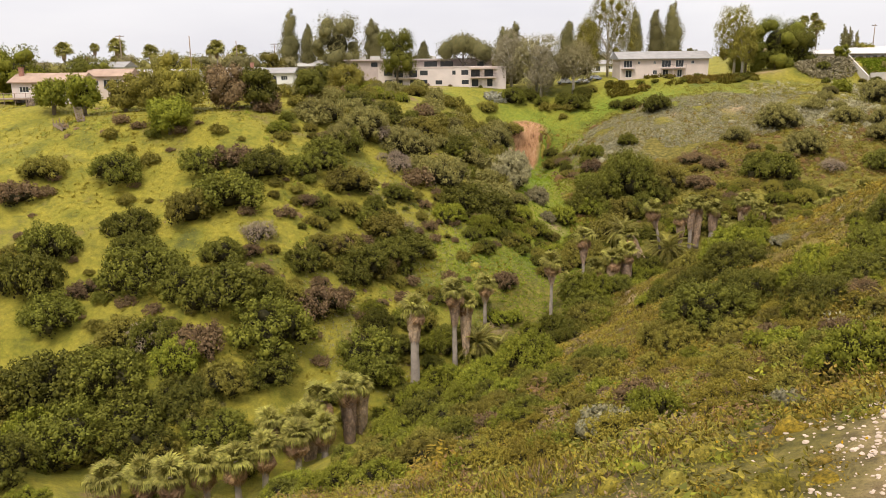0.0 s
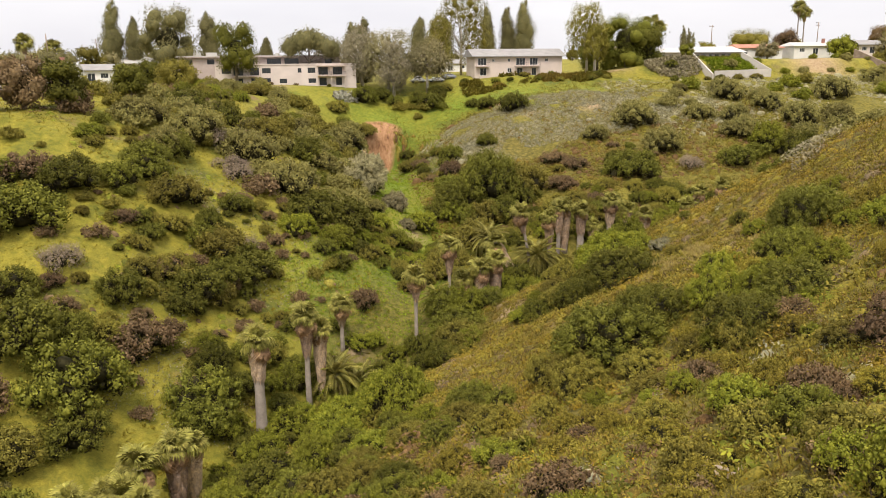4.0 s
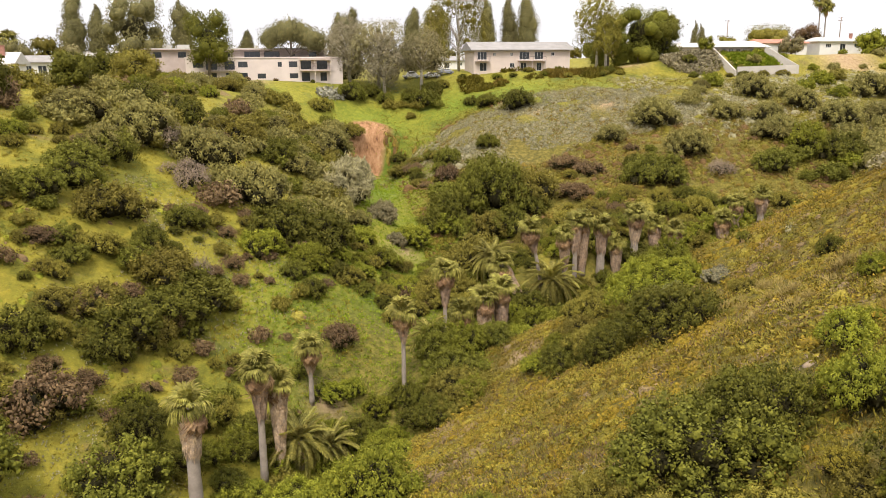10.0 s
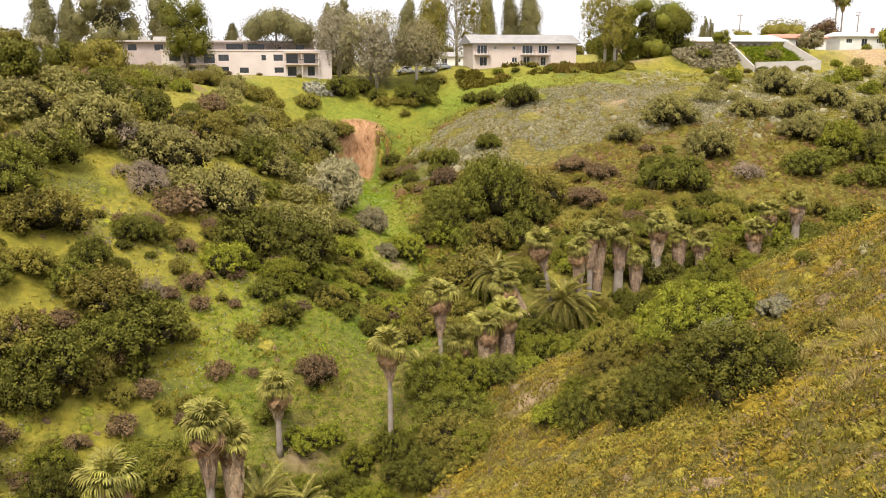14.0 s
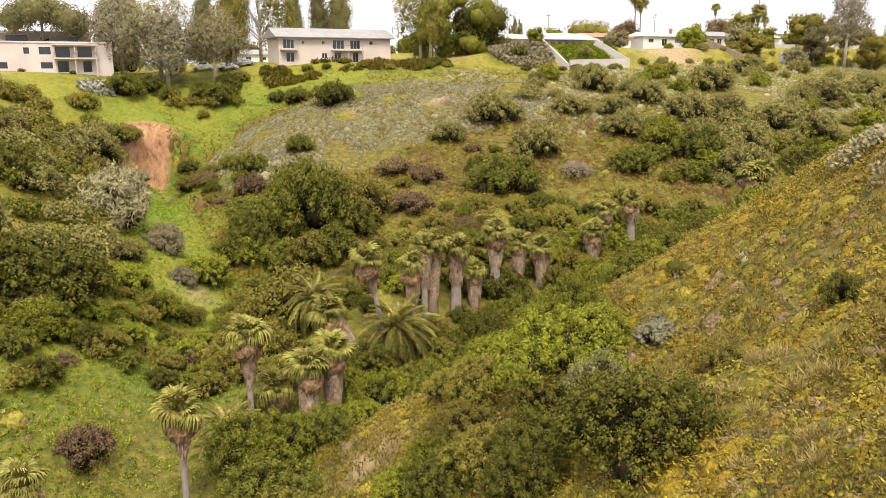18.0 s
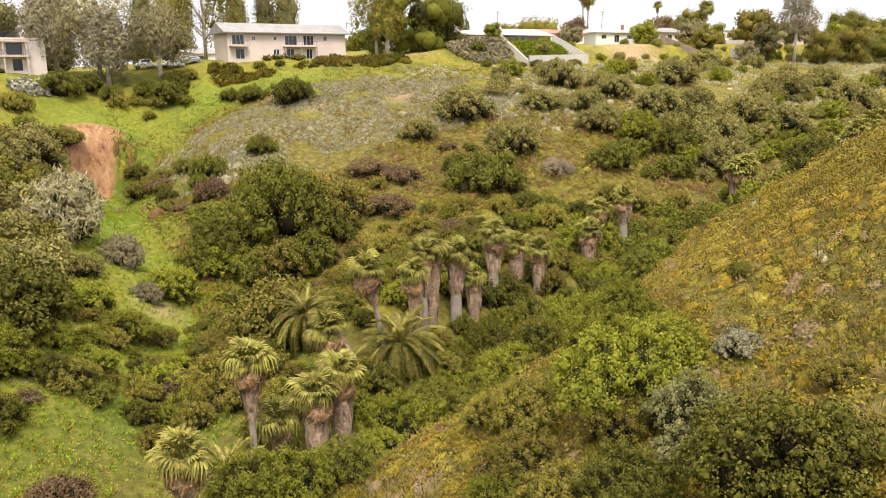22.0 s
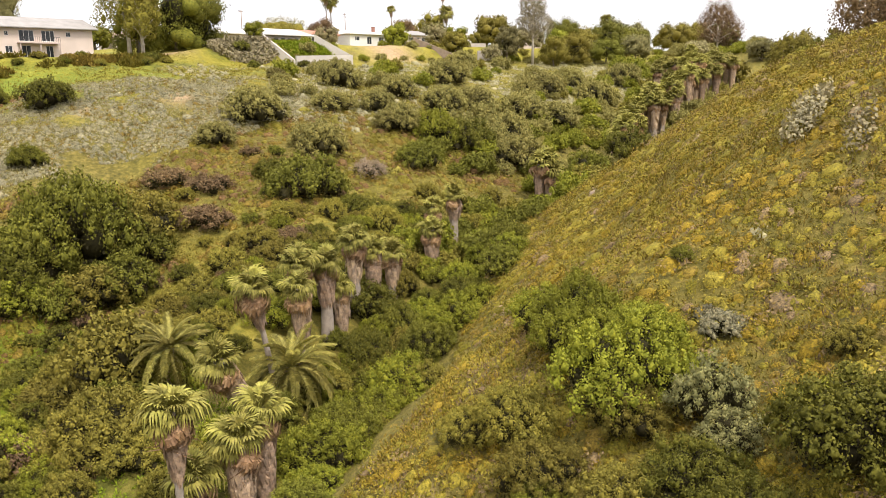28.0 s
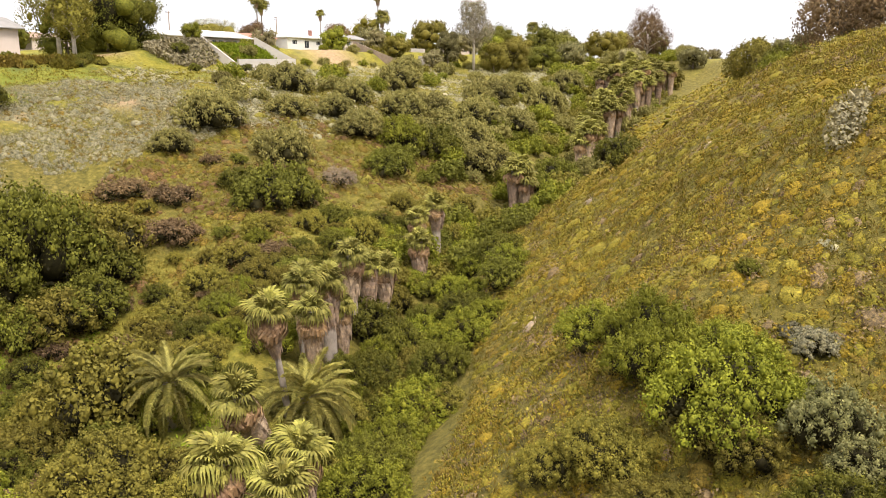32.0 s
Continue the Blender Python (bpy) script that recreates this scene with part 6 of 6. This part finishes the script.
def balcony(ob, x0, x1, z, depth, slab_mat, rail_mat, posts=True, roofed=0.0, low=0.0):
    b = part("balcony", boxes_mesh("balcony", slab_mat, (x0, x1, -depth, -0.003, z - 0.2, z)), ob)
    n = max(4, int((x1 - x0) / 0.35))
    rails = [(x0, x1, -depth, -depth + 0.05, z + 0.95, z + 1.0)] + [(x0 + (x1 - x0 - 0.03) * i / n, x0 + (x1 - x0 - 0.03) * i / n + 0.03, -depth + 0.01, -depth + 0.04, z, z + 0.95) for i in range(n + 1)]
    part("railing", boxes_mesh("railing", rail_mat, *rails), b)
    if posts:
        for px in (x0 + 0.1, (x0 + x1) / 2, x1 - 0.1):
            part("post", boxes_mesh("post", slab_mat, (px - 0.08, px + 0.08, -depth + 0.06, -depth + 0.22, low, z - 0.2)), b)
            if roofed:
                part("post", boxes_mesh("post", slab_mat, (px - 0.08, px + 0.08, -depth + 0.06, -depth + 0.22, z, roofed)), b)
    if roofed:
        part("canopy", boxes_mesh("canopy", slab_mat, (x0 - 0.1, x1 + 0.1, -depth - 0.1, -0.003, roofed, roofed + 0.18)), b)
    return b


def house(x, y, w, d, eave, rise, roof_mat, wall_mat, turn=0, hip=0.0, label="", over=0.6, chimney=None, windows=3, floor=None, group="houses on the rim"):
    """A one-storey house: eave and floor are heights in the world."""
    ob = new("house")
    floor = eave - 2.7 if floor is None else floor
    ob.matrix_basis = pose(x, y, floor, 0, 0, turn)
    z1 = eave - floor
    low = min(z_at(x, y), z_at(x + w, y), z_at(x, y + d), z_at(x + w, y + d)) - floor - 0.4
    holes = []
    step_w = w / (windows + 0.5)
    for i in range(windows):
        a = step_w * (i + 0.4)
        holes.append((a, a + min(1.9, step_w * 0.6), 0.0 if i == windows // 2 else 0.9, 2.1))
    shell(ob, w, d, z1, min(low, -0.1), wall_mat, holes)
    for i, h in enumerate(holes):
        window_part(ob, h, 0.25, WHITE, 1 if i % 2 else 2)
    roof = part("roof", roof_mesh(w, d, over, z1, rise, roof_mat, hip), ob)
    if chimney is not None:
        part("chimney", boxes_mesh("chimney", BRICK, (chimney, chimney + 0.8, d * 0.3, d * 0.3 + 0.7, z1, z1 + rise + 1.2), (chimney - 0.06, chimney + 0.86, d * 0.3 - 0.06, d * 0.3 + 0.76, z1 + rise + 1.2, z1 + rise + 1.35)), roof)
    return tagged(ob, label, "house", group)


# the two-storey block with the grey shingle roof
wb = new("apartment_building")
wb.matrix_basis = pose(53.2, 238.4, 34.1, 0, 0, 1)
WB_HOLES = [(1.0, 3.5, 2.95, 4.95), (1.6, 3.5, 0.1, 2.2), (5.2, 5.9, 3.9, 4.7), (9.8, 10.5, 3.9, 4.7), (9.7, 11.0, 0.9, 2.1), (12.3, 15.0, 2.95, 4.95), (16.4, 18.8, 2.95, 4.95), (12.6, 14.3, 0.1, 2.2), (17.0, 18.4, 0.1, 2.2), (21.0, 21.9, 3.9, 4.8)]
shell(wb, 26.2, 10, 5.3, -1.6, STUCCO, WB_HOLES)
for h in WB_HOLES:
    window_part(wb, h, 0.25, WHITE, 1 if h[1] - h[0] < 2 else 2)
balcony(wb, 0.3, 4.2, 2.75, 1.3, TAUPE, DARK_METAL, posts=False)
balcony(wb, 11.8, 19.2, 2.75, 1.4, TAUPE, DARK_METAL, low=-1.0)
part("roof", roof_mesh(26.2, 10, 0.9, 5.3, 2.1, SHINGLE, 0.0), wb)
tagged(wb, "two-storey pale pink stucco apartment block with grey shingle roof", "building")

# the long block with balconies and a set-back upper storey
ap = new("apartment_building")
ap.matrix_basis = pose(-18.4, 240, 32.0)
AP_HOLES = [(1.7, 4.1, 3.5, 4.9), (1.9, 4.1, 0.8, 2.2), (12.4, 14.7, 3.5, 4.9), (12.6, 14.6, 0.8, 2.2), (24.7, 26.8, 3.5, 4.9), (24.8, 26.9, 0.8, 2.0), (4.8, 7.4, 3.0, 5.0), (9.2, 11.6, 3.0, 5.0), (5.8, 7.2, 0.1, 2.2), (9.4, 11.6, 0.1, 2.2), (27.6, 30.2, 3.0, 5.0), (31.6, 34.2, 3.0, 5.0), (27.8, 29.8, 0.1, 2.2), (32.4, 34, 0.1, 2.2), (17.0, 19.0, 0.8, 2.0), (22.0, 23.0, 3.6, 4.8)]
shell(ap, 38, 10, 5.7, -1.5, CREAM, AP_HOLES)
for h in AP_HOLES:
    window_part(ap, h, 0.25, DARK_METAL, 1)
balcony(ap, 4.2, 12.0, 2.8, 1.6, STUCCO, DARK_METAL, low=-0.8)
balcony(ap, 27.2, 35.0, 2.8, 1.6, STUCCO, DARK_METAL, roofed=5.25, low=-0.8)
part("parapet", boxes_mesh("parapet", CREAM, (-0.15, 38.15, -0.15, 0.35, 5.7, 6.0)), ap)
part("roof", boxes_mesh("roof", PALE_ROOF, (0, 38, 0.36, 10, 5.7, 5.85)), ap)
UP_HOLES = [(2.0, 4, 0.4, 1.8), (8, 10, 0.4, 1.8), (19, 21, 0.4, 1.8), (24.5, 28.5, 0.2, 1.9), (29.5, 33.5, 0.2, 1.9), (36.5, 37.5, 0.8, 1.6), (41, 43, 0.4, 1.7)]
upper = part("upper_storey", wall_mesh(45.5, -8.0, 2.3, 0.25, UP_HOLES, TAUPE), ap, "taupe set-back storey with a dark fascia", Matrix.Translation((-11, 11.5, 5.6)))
for h in UP_HOLES:
    window_part(upper, h, 0.25, DARK_METAL, 2)
part("side_wall", boxes_mesh("side_wall", TAUPE, (0, 0.25, 0.253, 9, -8, 2.3), (45.25, 45.5, 0.253, 9, -8, 2.3), (0, 45.5, 9.003, 9.25, -8, 2.3)), upper)
part("fascia", boxes_mesh("fascia", TAUPE, (-0.6, 46.1, -0.9, 9.6, 2.3, 2.55)), upper)
part("roof", boxes_mesh("roof", PALE_ROOF, (-0.4, 45.9, -0.7, 9.4, 2.554, 2.75), (4, 6, 3, 4.5, 2.75, 3.6), (7.5, 10.5, 3, 5, 2.75, 3.7), (27, 28.2, 3, 4, 2.75, 3.5), (38, 44, 4, 8, 2.75, 3.6)), upper)
tagged(ap, "long cream apartment block with balconies and set-back storey", "building")

house(-86.8, 163, 13.6, 8, 36.4, 1.7, BROWN_ROOF, CREAM, 0, 0.0, "low house with a brown shingle roof and deck", chimney=0.6, floor=33.6)
house(-93, 203, 13.5, 8, 39.0, 1.3, SHINGLE, WHITE, 0, 0.0, "white house with a grey roof behind the gardens", chimney=3.0)
house(-70.5, 186, 13.4, 8, 36.6, 1.8, PALE_ROOF, CREAM, 0, 0.0, "pale house with a light roof on the west rim")
house(-56, 196, 12.2, 8, 36.4, 2.1, PALE_ROOF, WHITE, 0, 0.0, "white gabled house on the west rim", chimney=9.5)
house(-51, 222, 10.5, 8, 36.8, 1.4, SHINGLE, WHITE, 0, 0.0, "white house with an awning behind the fence")
house(-78, 178, 9, 7, 37.2, 1.5, BROWN_ROOF, STUCCO, 0, 0, "tan house between garden trees")
house(-47, 258, 15, 9, 38.4, 1.6, PALE_ROOF, CREAM, 0, 0, "pale house in front of tall conifers")
house(111.8, 247, 13.2, 8, 40.2, 1.2, PALE_ROOF, CREAM, 0, 0.0, "low cream house above the cactus bank", floor=37.6)
house(124.2, 246, 16.5, 9, 40.2, 1.7, PALE_ROOF, CREAM, 0, 2.0, "cream house with a glazed porch above the sloping walls", windows=7, floor=37.6, over=1.2)
house(147.5, 260, 16.5, 8, 41.6, 1.2, RED_ROOF, WHITE, 0, 1.0, "low house with a reddish tile roof")
house(167, 258, 17.5, 8, 42.1, 1.2, PALE_ROOF, WHITE, 0, 1.0, "white house with a pale roof on the rim", chimney=12)
house(190.5, 257, 10.5, 8, 42.4, 1.5, SHINGLE, CREAM, 0, 1.0, "small house with a grey roof on the rim")
house(212, 262, 14, 8, 42.6, 1.3, PALE_ROOF, CREAM, 0, 1.0, "pale house among garden trees")
house(238, 275, 9, 7, 44.6, 1.4, PALE_ROOF, WHITE, 0, 0, "white house far along the rim")
house(262, 262, 14, 8, 43.5, 1.4, BROWN_ROOF, STUCCO, 0, 0, "brown-roofed house above the canyon's head")
house(342, 268, 30, 10, 46.8, 2.2, BROWN_ROOF, STUCCO, 0, 2, "wide house at the canyon's head", windows=6)
house(300, 262, 20, 9, 44.6, 1.8, PALE_ROOF, CREAM, 0, 2, "pale house at the canyon's head", windows=4)
r_far = random.Random(4)
for i in range(16):
    fx = -330 + 55 * i + r_far.uniform(-12, 12)
    fy = r_far.uniform(300, 350)
    house(fx, fy, r_far.uniform(12, 18), 9, z_at(fx, fy) + 3.2, 1.6, (PALE_ROOF, SHINGLE, BROWN_ROOF)[i % 3], (CREAM, WHITE, STUCCO)[i % 3], 0, 1, "small pale house far back on the mesa", group="far houses")


# the cream house's sloping retaining walls
def ramp_wall(name, a, b, thick, mat, deep, label):
    """A wall whose top runs from a down to b and whose foot stays in the ground."""
    bm = bmesh.new()
    a, b = Vector(a), Vector(b)
    side = Vector((b.y - a.y, a.x - b.x, 0)).normalized() * thick / 2
    rows = []
    for i in range(9):
        p = a.lerp(b, i / 8)
        foot = min(z_at(p.x, p.y) - deep, p.z - 0.4)
        rows.append([bm.verts.new(q) for q in ((p.x + side.x, p.y + side.y, foot), (p.x - side.x, p.y - side.y, foot), (p.x - side.x, p.y - side.y, p.z), (p.x + side.x, p.y + side.y, p.z))])
    for r0, r1 in zip(rows, rows[1:]):
        for k in range(4):
            bm.faces.new((r0[k], r0[(k + 1) % 4], r1[(k + 1) % 4], r1[k]))
    bm.faces.new(rows[0][::-1])
    bm.faces.new(rows[-1])
    bmesh.ops.recalc_face_normals(bm, faces=bm.faces)
    return tagged(new(name, bm_mesh("wall", bm, mat)), label, "wall", kind="structure")


ramp_wall("retaining_wall_1", (120.6, 239, 40.0), (122.8, 230.5, 34.0), 0.5, CONCRETE, 0.8, "pale concrete wall sloping down the bank")
ramp_wall("retaining_wall_2", (136.4, 239, 40.4), (141.8, 231.4, 35.2), 0.5, CONCRETE, 0.8, "pale concrete wall sloping down the bank")
ramp_wall("retaining_wall_3", (123.1, 230.3, 34.9), (141.6, 231.0, 35.3), 0.5, CONCRETE, 0.8, "low pale concrete wall at the bank's foot")
ramp_wall("retaining_wall_4", (194.5, 232, 37.2), (211.5, 232, 37.5), 0.4, BLOCKWALL, 0.6, "grey block retaining wall at the meadow's edge")
ramp_wall("retaining_wall_5", (195, 240, 39.6), (209, 240, 39.8), 0.4, BLOCKWALL, 0.6, "upper grey block terrace wall")
ramp_wall("retaining_wall_6", (178, 243, 41.0), (182, 231, 36.0), 0.5, WOOD, 0.8, "dark timber-edged stair wall down the bank")
ramp_wall("garden_wall", (-44, 229.5, 36.4), (-31, 230.5, 35.4), 0.12, WOOD, 0.3, "reddish-brown board fence behind the slope")


def pole(x, y, h, arm, label):
    ob = new("utility_pole")
    ob.matrix_basis = pose(x, y, z_at(x, y) - 0.3, 0, 0, 20)
    bm = bmesh.new()
    tube_bm(bm, [(0, 0, 0), (0, 0, h * 0.5), (0, 0, h)], [0.2, 0.17, 0.13], 8)
    part("post", bm_mesh("post", bm, WOOD, smooth=True), ob)
    for k in range(arm):
        bar = part("crossarm", boxes_mesh("crossarm", WOOD, (-1.3, 1.3, 0.14, 0.26, h - 0.5 - 0.9 * k, h - 0.36 - 0.9 * k)), ob)
        for px in (-1.15, -0.5, 0.5, 1.15):
            part("insulator", boxes_mesh("insulator", DARK_METAL, (px - 0.06, px + 0.06, 0.16, 0.24, h - 0.36 - 0.9 * k, h - 0.14 - 0.9 * k)), bar)
    return tagged(ob, label, "utility pole", "utility poles")


pole(-98, 250, 16.5, 1, "wooden utility pole with one crossarm")
pole(-70.6, 230, 15, 0, "plain dark wooden pole")
pole(-60, 240, 14, 0, "plain dark wooden pole")
pole(-61, 300, 14.5, 2, "wooden utility pole with two crossarms")
pole(160, 300, 13, 1, "wooden utility pole with one crossarm")
pole(205, 300, 14, 2, "wooden utility pole with two crossarms")
pole(290, 330, 14, 1, "wooden utility pole with one crossarm")


# ---- parked cars beside the shingle-roofed block ----
def car(x, y, turn, paint, label, tall=1.0):
    ob = new("car")
    ob.matrix_basis = pose(x, y, z_at(x, y), 0, 0, turn)
    bm = bmesh.new()
    ring = [(-2.2, 0.45), (-2.25, 0.8), (-1.3, 0.92), (-0.75, 1.42 * tall), (0.9, 1.45 * tall), (1.7, 0.98), (2.2, 0.85), (2.2, 0.4)]
    left = [bm.verts.new((px, -0.88 + (0.14 if pz > 1.2 else 0), pz)) for px, pz in ring]
    right = [bm.verts.new((px, 0.88 - (0.14 if pz > 1.2 else 0), pz)) for px, pz in ring]
    n = len(ring)
    for i in range(n):
        bm.faces.new((left[i], left[(i + 1) % n], right[(i + 1) % n], right[i]))
    bm.faces.new(left[::-1])
    bm.faces.new(right)
    bmesh.ops.recalc_face_normals(bm, faces=bm.faces)
    bmesh.ops.bevel(bm, geom=bm.edges[:], offset=0.05, segments=1, affect="EDGES")
    part("body", bm_mesh("body", bm, paint), ob)
    for s in (-1, 1):
        part("window", boxes_mesh("window", PANE, (-0.7, 0.9, s * 0.81 - 0.012, s * 0.81 + 0.012, 0.98, 1.33 * tall)), ob)
        for px in (-1.4, 1.4):
            bm = bmesh.new()
            tube_bm(bm, [(px, s * 0.72, 0.33), (px, s * 0.90, 0.33)], [0.33, 0.33], 14)
            wheel = part("wheel", bm_mesh("wheel", bm, TYRE), ob)
            bm = bmesh.new()
            tube_bm(bm, [(px, s * 0.89, 0.33), (px, s * 0.915, 0.33)], [0.19, 0.17], 10)
            part("rim", bm_mesh("rim", bm, CAR_GREY), wheel)
    return tagged(ob, label, "car", "parked cars")


car(42.5, 241, 10, CAR_WHITE, "white car parked beside the apartment block")
car(46.4, 242.5, 15, CAR_GREY, "grey car parked beside the apartment block")
car(37.5, 243, 0, CAR_WHITE, "white van parked behind the eucalyptus", 1.3)


# ---- banks of cactus and agave ----
def pad_bank(name, mat, spots, size, n, seed, label, category):
    r = np.random.default_rng(seed)
    x0, y0, ax, ay = spots
    a, q = r.uniform(0, 6.283, n), np.sqrt(r.uniform(0, 1, n))
    px, py = x0 + ax * q * np.cos(a), y0 + ay * q * np.sin(a)
    c = np.stack([px, py, land(px, py) + r.uniform(0.1, 1.5, n)], 1)
    v, f = leaf_quads(c, unit(r.normal(size=(n, 3)) + (0, -0.6, 0.3)), size * r.uniform(0.6, 1.3, n), r, 0.34, 0.05)
    return tagged(new(name, fast_mesh(name, v, f, (mat,))), label, category, kind="stuff")


pad_bank("cactus_bank", CACTUS, (113, 236.5, 9, 4.5), 0.75, 2600, 1, "grey-green prickly pear covering the bank", "cactus")
pad_bank("cactus_bank", CACTUS, (64.5, 102, 4.0, 1.4), 0.36, 800, 2, "pale prickly pear patch on the hillside", "cactus")
pad_bank("cactus_bank", CACTUS, (61, 97.5, 2.0, 1.0), 0.34, 260, 3, "pale prickly pear patch on the hillside", "cactus")
pad_bank("agave_bank", AGAVE, (16, 230.5, 3.6, 2.0), 0.8, 420, 4, "blue-grey agaves under the apartment block", "agave")
tufts("bank_plants", SCRUB_GREEN, strew(900, 48, 92, 228, 237.5, 301, lambda x, y: clump(x, y, 5, 0.05)), 0.8, 20, 0.6, 302, "green garden plants on the bank", "plants", 1.1)
tufts("bank_plants", SCRUB_OLIVE, strew(700, 56, 84, 229, 236.5, 303, lambda x, y: clump(x + 9, y, 5, 0.02)), 0.8, 18, 0.6, 304, "orange-green succulents on the bank", "plants", 0.9)
tufts("bank_plants", HERB_LEAF, strew(1500, 124, 140, 231.5, 245, 305, lambda x, y: x > 0), 0.5, 14, 0.55, 306, "bright green plants between the sloping walls", "plants")
tufts("hedge", LEAF_DARK, strew(420, 124, 139, 243.2, 244.6, 307, lambda x, y: x > 0), 0.6, 26, 0.4, 308, "clipped dark hedge along the porch", "hedge", 1.4)


for sx, sy, sr, sk in [(58, 233, 1.4, "green"), (62, 232, 1.2, "dark"), (66.5, 234, 1.5, "olive"), (70, 232, 1.2, "olive"), (75, 235, 1.3, "green"), (50, 237, 1.6, "dark"), (88, 232.5, 1.9, "dark"), (90, 231, 1.3, "olive"), (85, 230, 1.2, "dark"), (110, 229, 1.6, "dark"), (124, 228.8, 1.7, "dark"), (130, 229, 2.0, "olive"), (136, 229.4, 2.0, "olive"), (120.5, 229.5, 1.2, "olive"), (22, 236, 2.0, "dark"), (25, 234, 2.4, "dark"), (27, 236, 1.8, "dark"), (41, 233.5, 2.4, "dark"), (36, 232.5, 1.8, "dark"), (-4, 238.6, 1.1, "brown"), (3, 239, 0.8, "brown"), (12, 239, 0.7, "dark")]:
    shrub(sk, sx, sy, sr)


# ---- garden stair on the west slope ----
def garden_stair(x, y, turn, n, label):
    ob = new("garden_stair")
    z0 = z_at(x, y)
    ob.matrix_basis = pose(x, y, z0, 0, 0, turn)
    rise, run = 0.2, 0.32
    m = pose(x, y, z0, 0, 0, turn)
    end = m @ Vector((0, n * run, 0))
    rise = max(0.12, (z_at(end.x, end.y) - z0 + 0.3) / n)
    for i in range(n):
        part("tread", boxes_mesh("tread", WOOD, (-0.6, 0.6, i * run, i * run + 0.3, i * rise + 0.1, i * rise + 0.16)), ob)
    for s in (-0.64, 0.60):
        bm = bmesh.new()
        v = [bm.verts.new(p) for p in ((s, 0, -0.3), (s + 0.05, 0, -0.3), (s + 0.05, n * run, n * rise - 0.3), (s, n * run, n * rise - 0.3), (s, 0, 0.25), (s + 0.05, 0, 0.25), (s + 0.05, n * run, n * rise + 0.25), (s, n * run, n * rise + 0.25))]
        for f in ((3, 2, 1, 0), (4, 5, 6, 7), (0, 1, 5, 4), (1, 2, 6, 5), (2, 3, 7, 6), (3, 0, 4, 7)):
            bm.faces.new([v[k] for k in f])
        part("stringer", bm_mesh("stringer", bm, WOOD), ob)
        for k in (0, n // 2, n - 1):
            part("post", boxes_mesh("post", WOOD, (s - 0.02, s + 0.07, k * run + 0.1, k * run + 0.2, k * rise - 0.3, k * rise + 1.1)), ob)
    return tagged(ob, label, "stair", "garden stairs")


garden_stair(-64.5, 143, 28, 22, "weathered wooden garden stair down the slope")
garden_stair(-66, 140, 60, 8, "short wooden garden stair with posts")
garden_stair(-79.5, 155, 10, 10, "wooden steps below the brown-roofed house")

# deck of the brown-roofed house
deck = new("deck")
deck.matrix_basis = pose(-88.5, 158.5, 33.5)
part("platform", boxes_mesh("platform", WOOD, (0, 9, 0, 4.4, -0.2, 0)), deck)
for i in range(5):
    part("post", boxes_mesh("post", WOOD, (i * 2.2, i * 2.2 + 0.12, 0, 0.12, -3.6, -0.2)), deck)
    part("rail_post", boxes_mesh("rail_post", WOOD, (i * 2.2, i * 2.2 + 0.1, 0.02, 0.12, 0, 1.0)), deck)
part("rail", boxes_mesh("rail", WOOD, (0, 9, 0.02, 0.12, 1.0, 1.08)), deck)
tagged(deck, "grey wooden deck with posts and rail", "deck")


# ---- stones of the bare trail ----
r_st = np.random.default_rng(31)
n = 1500
u = r_st.uniform(0, 1, n)
sx = np.interp(u, [0, 0.35, 0.65, 1], [5, 10, 15, 24]) + r_st.normal(scale=1.3, size=n)
sy = np.interp(u, [0, 0.35, 0.65, 1], [8, 17, 23, 28]) + r_st.normal(scale=1.3, size=n)
sc = 0.03 + 0.10 * r_st.uniform(0, 1, n) ** 3
sv = (BLOB_V[None] * r_st.uniform(0.7, 1.2, (n, len(BLOB_V), 1)) * np.array([1, 0.8, 0.55]) * sc[:, None, None] + np.stack([sx, sy, land(sx, sy)], 1)[:, None]).reshape(-1, 3)
sf = (BLOB_F[None] + np.arange(n)[:, None, None] * len(BLOB_V)).reshape(-1, 3)
tagged(new("trail_stones", fast_mesh("trail_stones", sv, sf, (STONE,))), "pale tan stones strewn over the bare trail", "stones", kind="stuff")
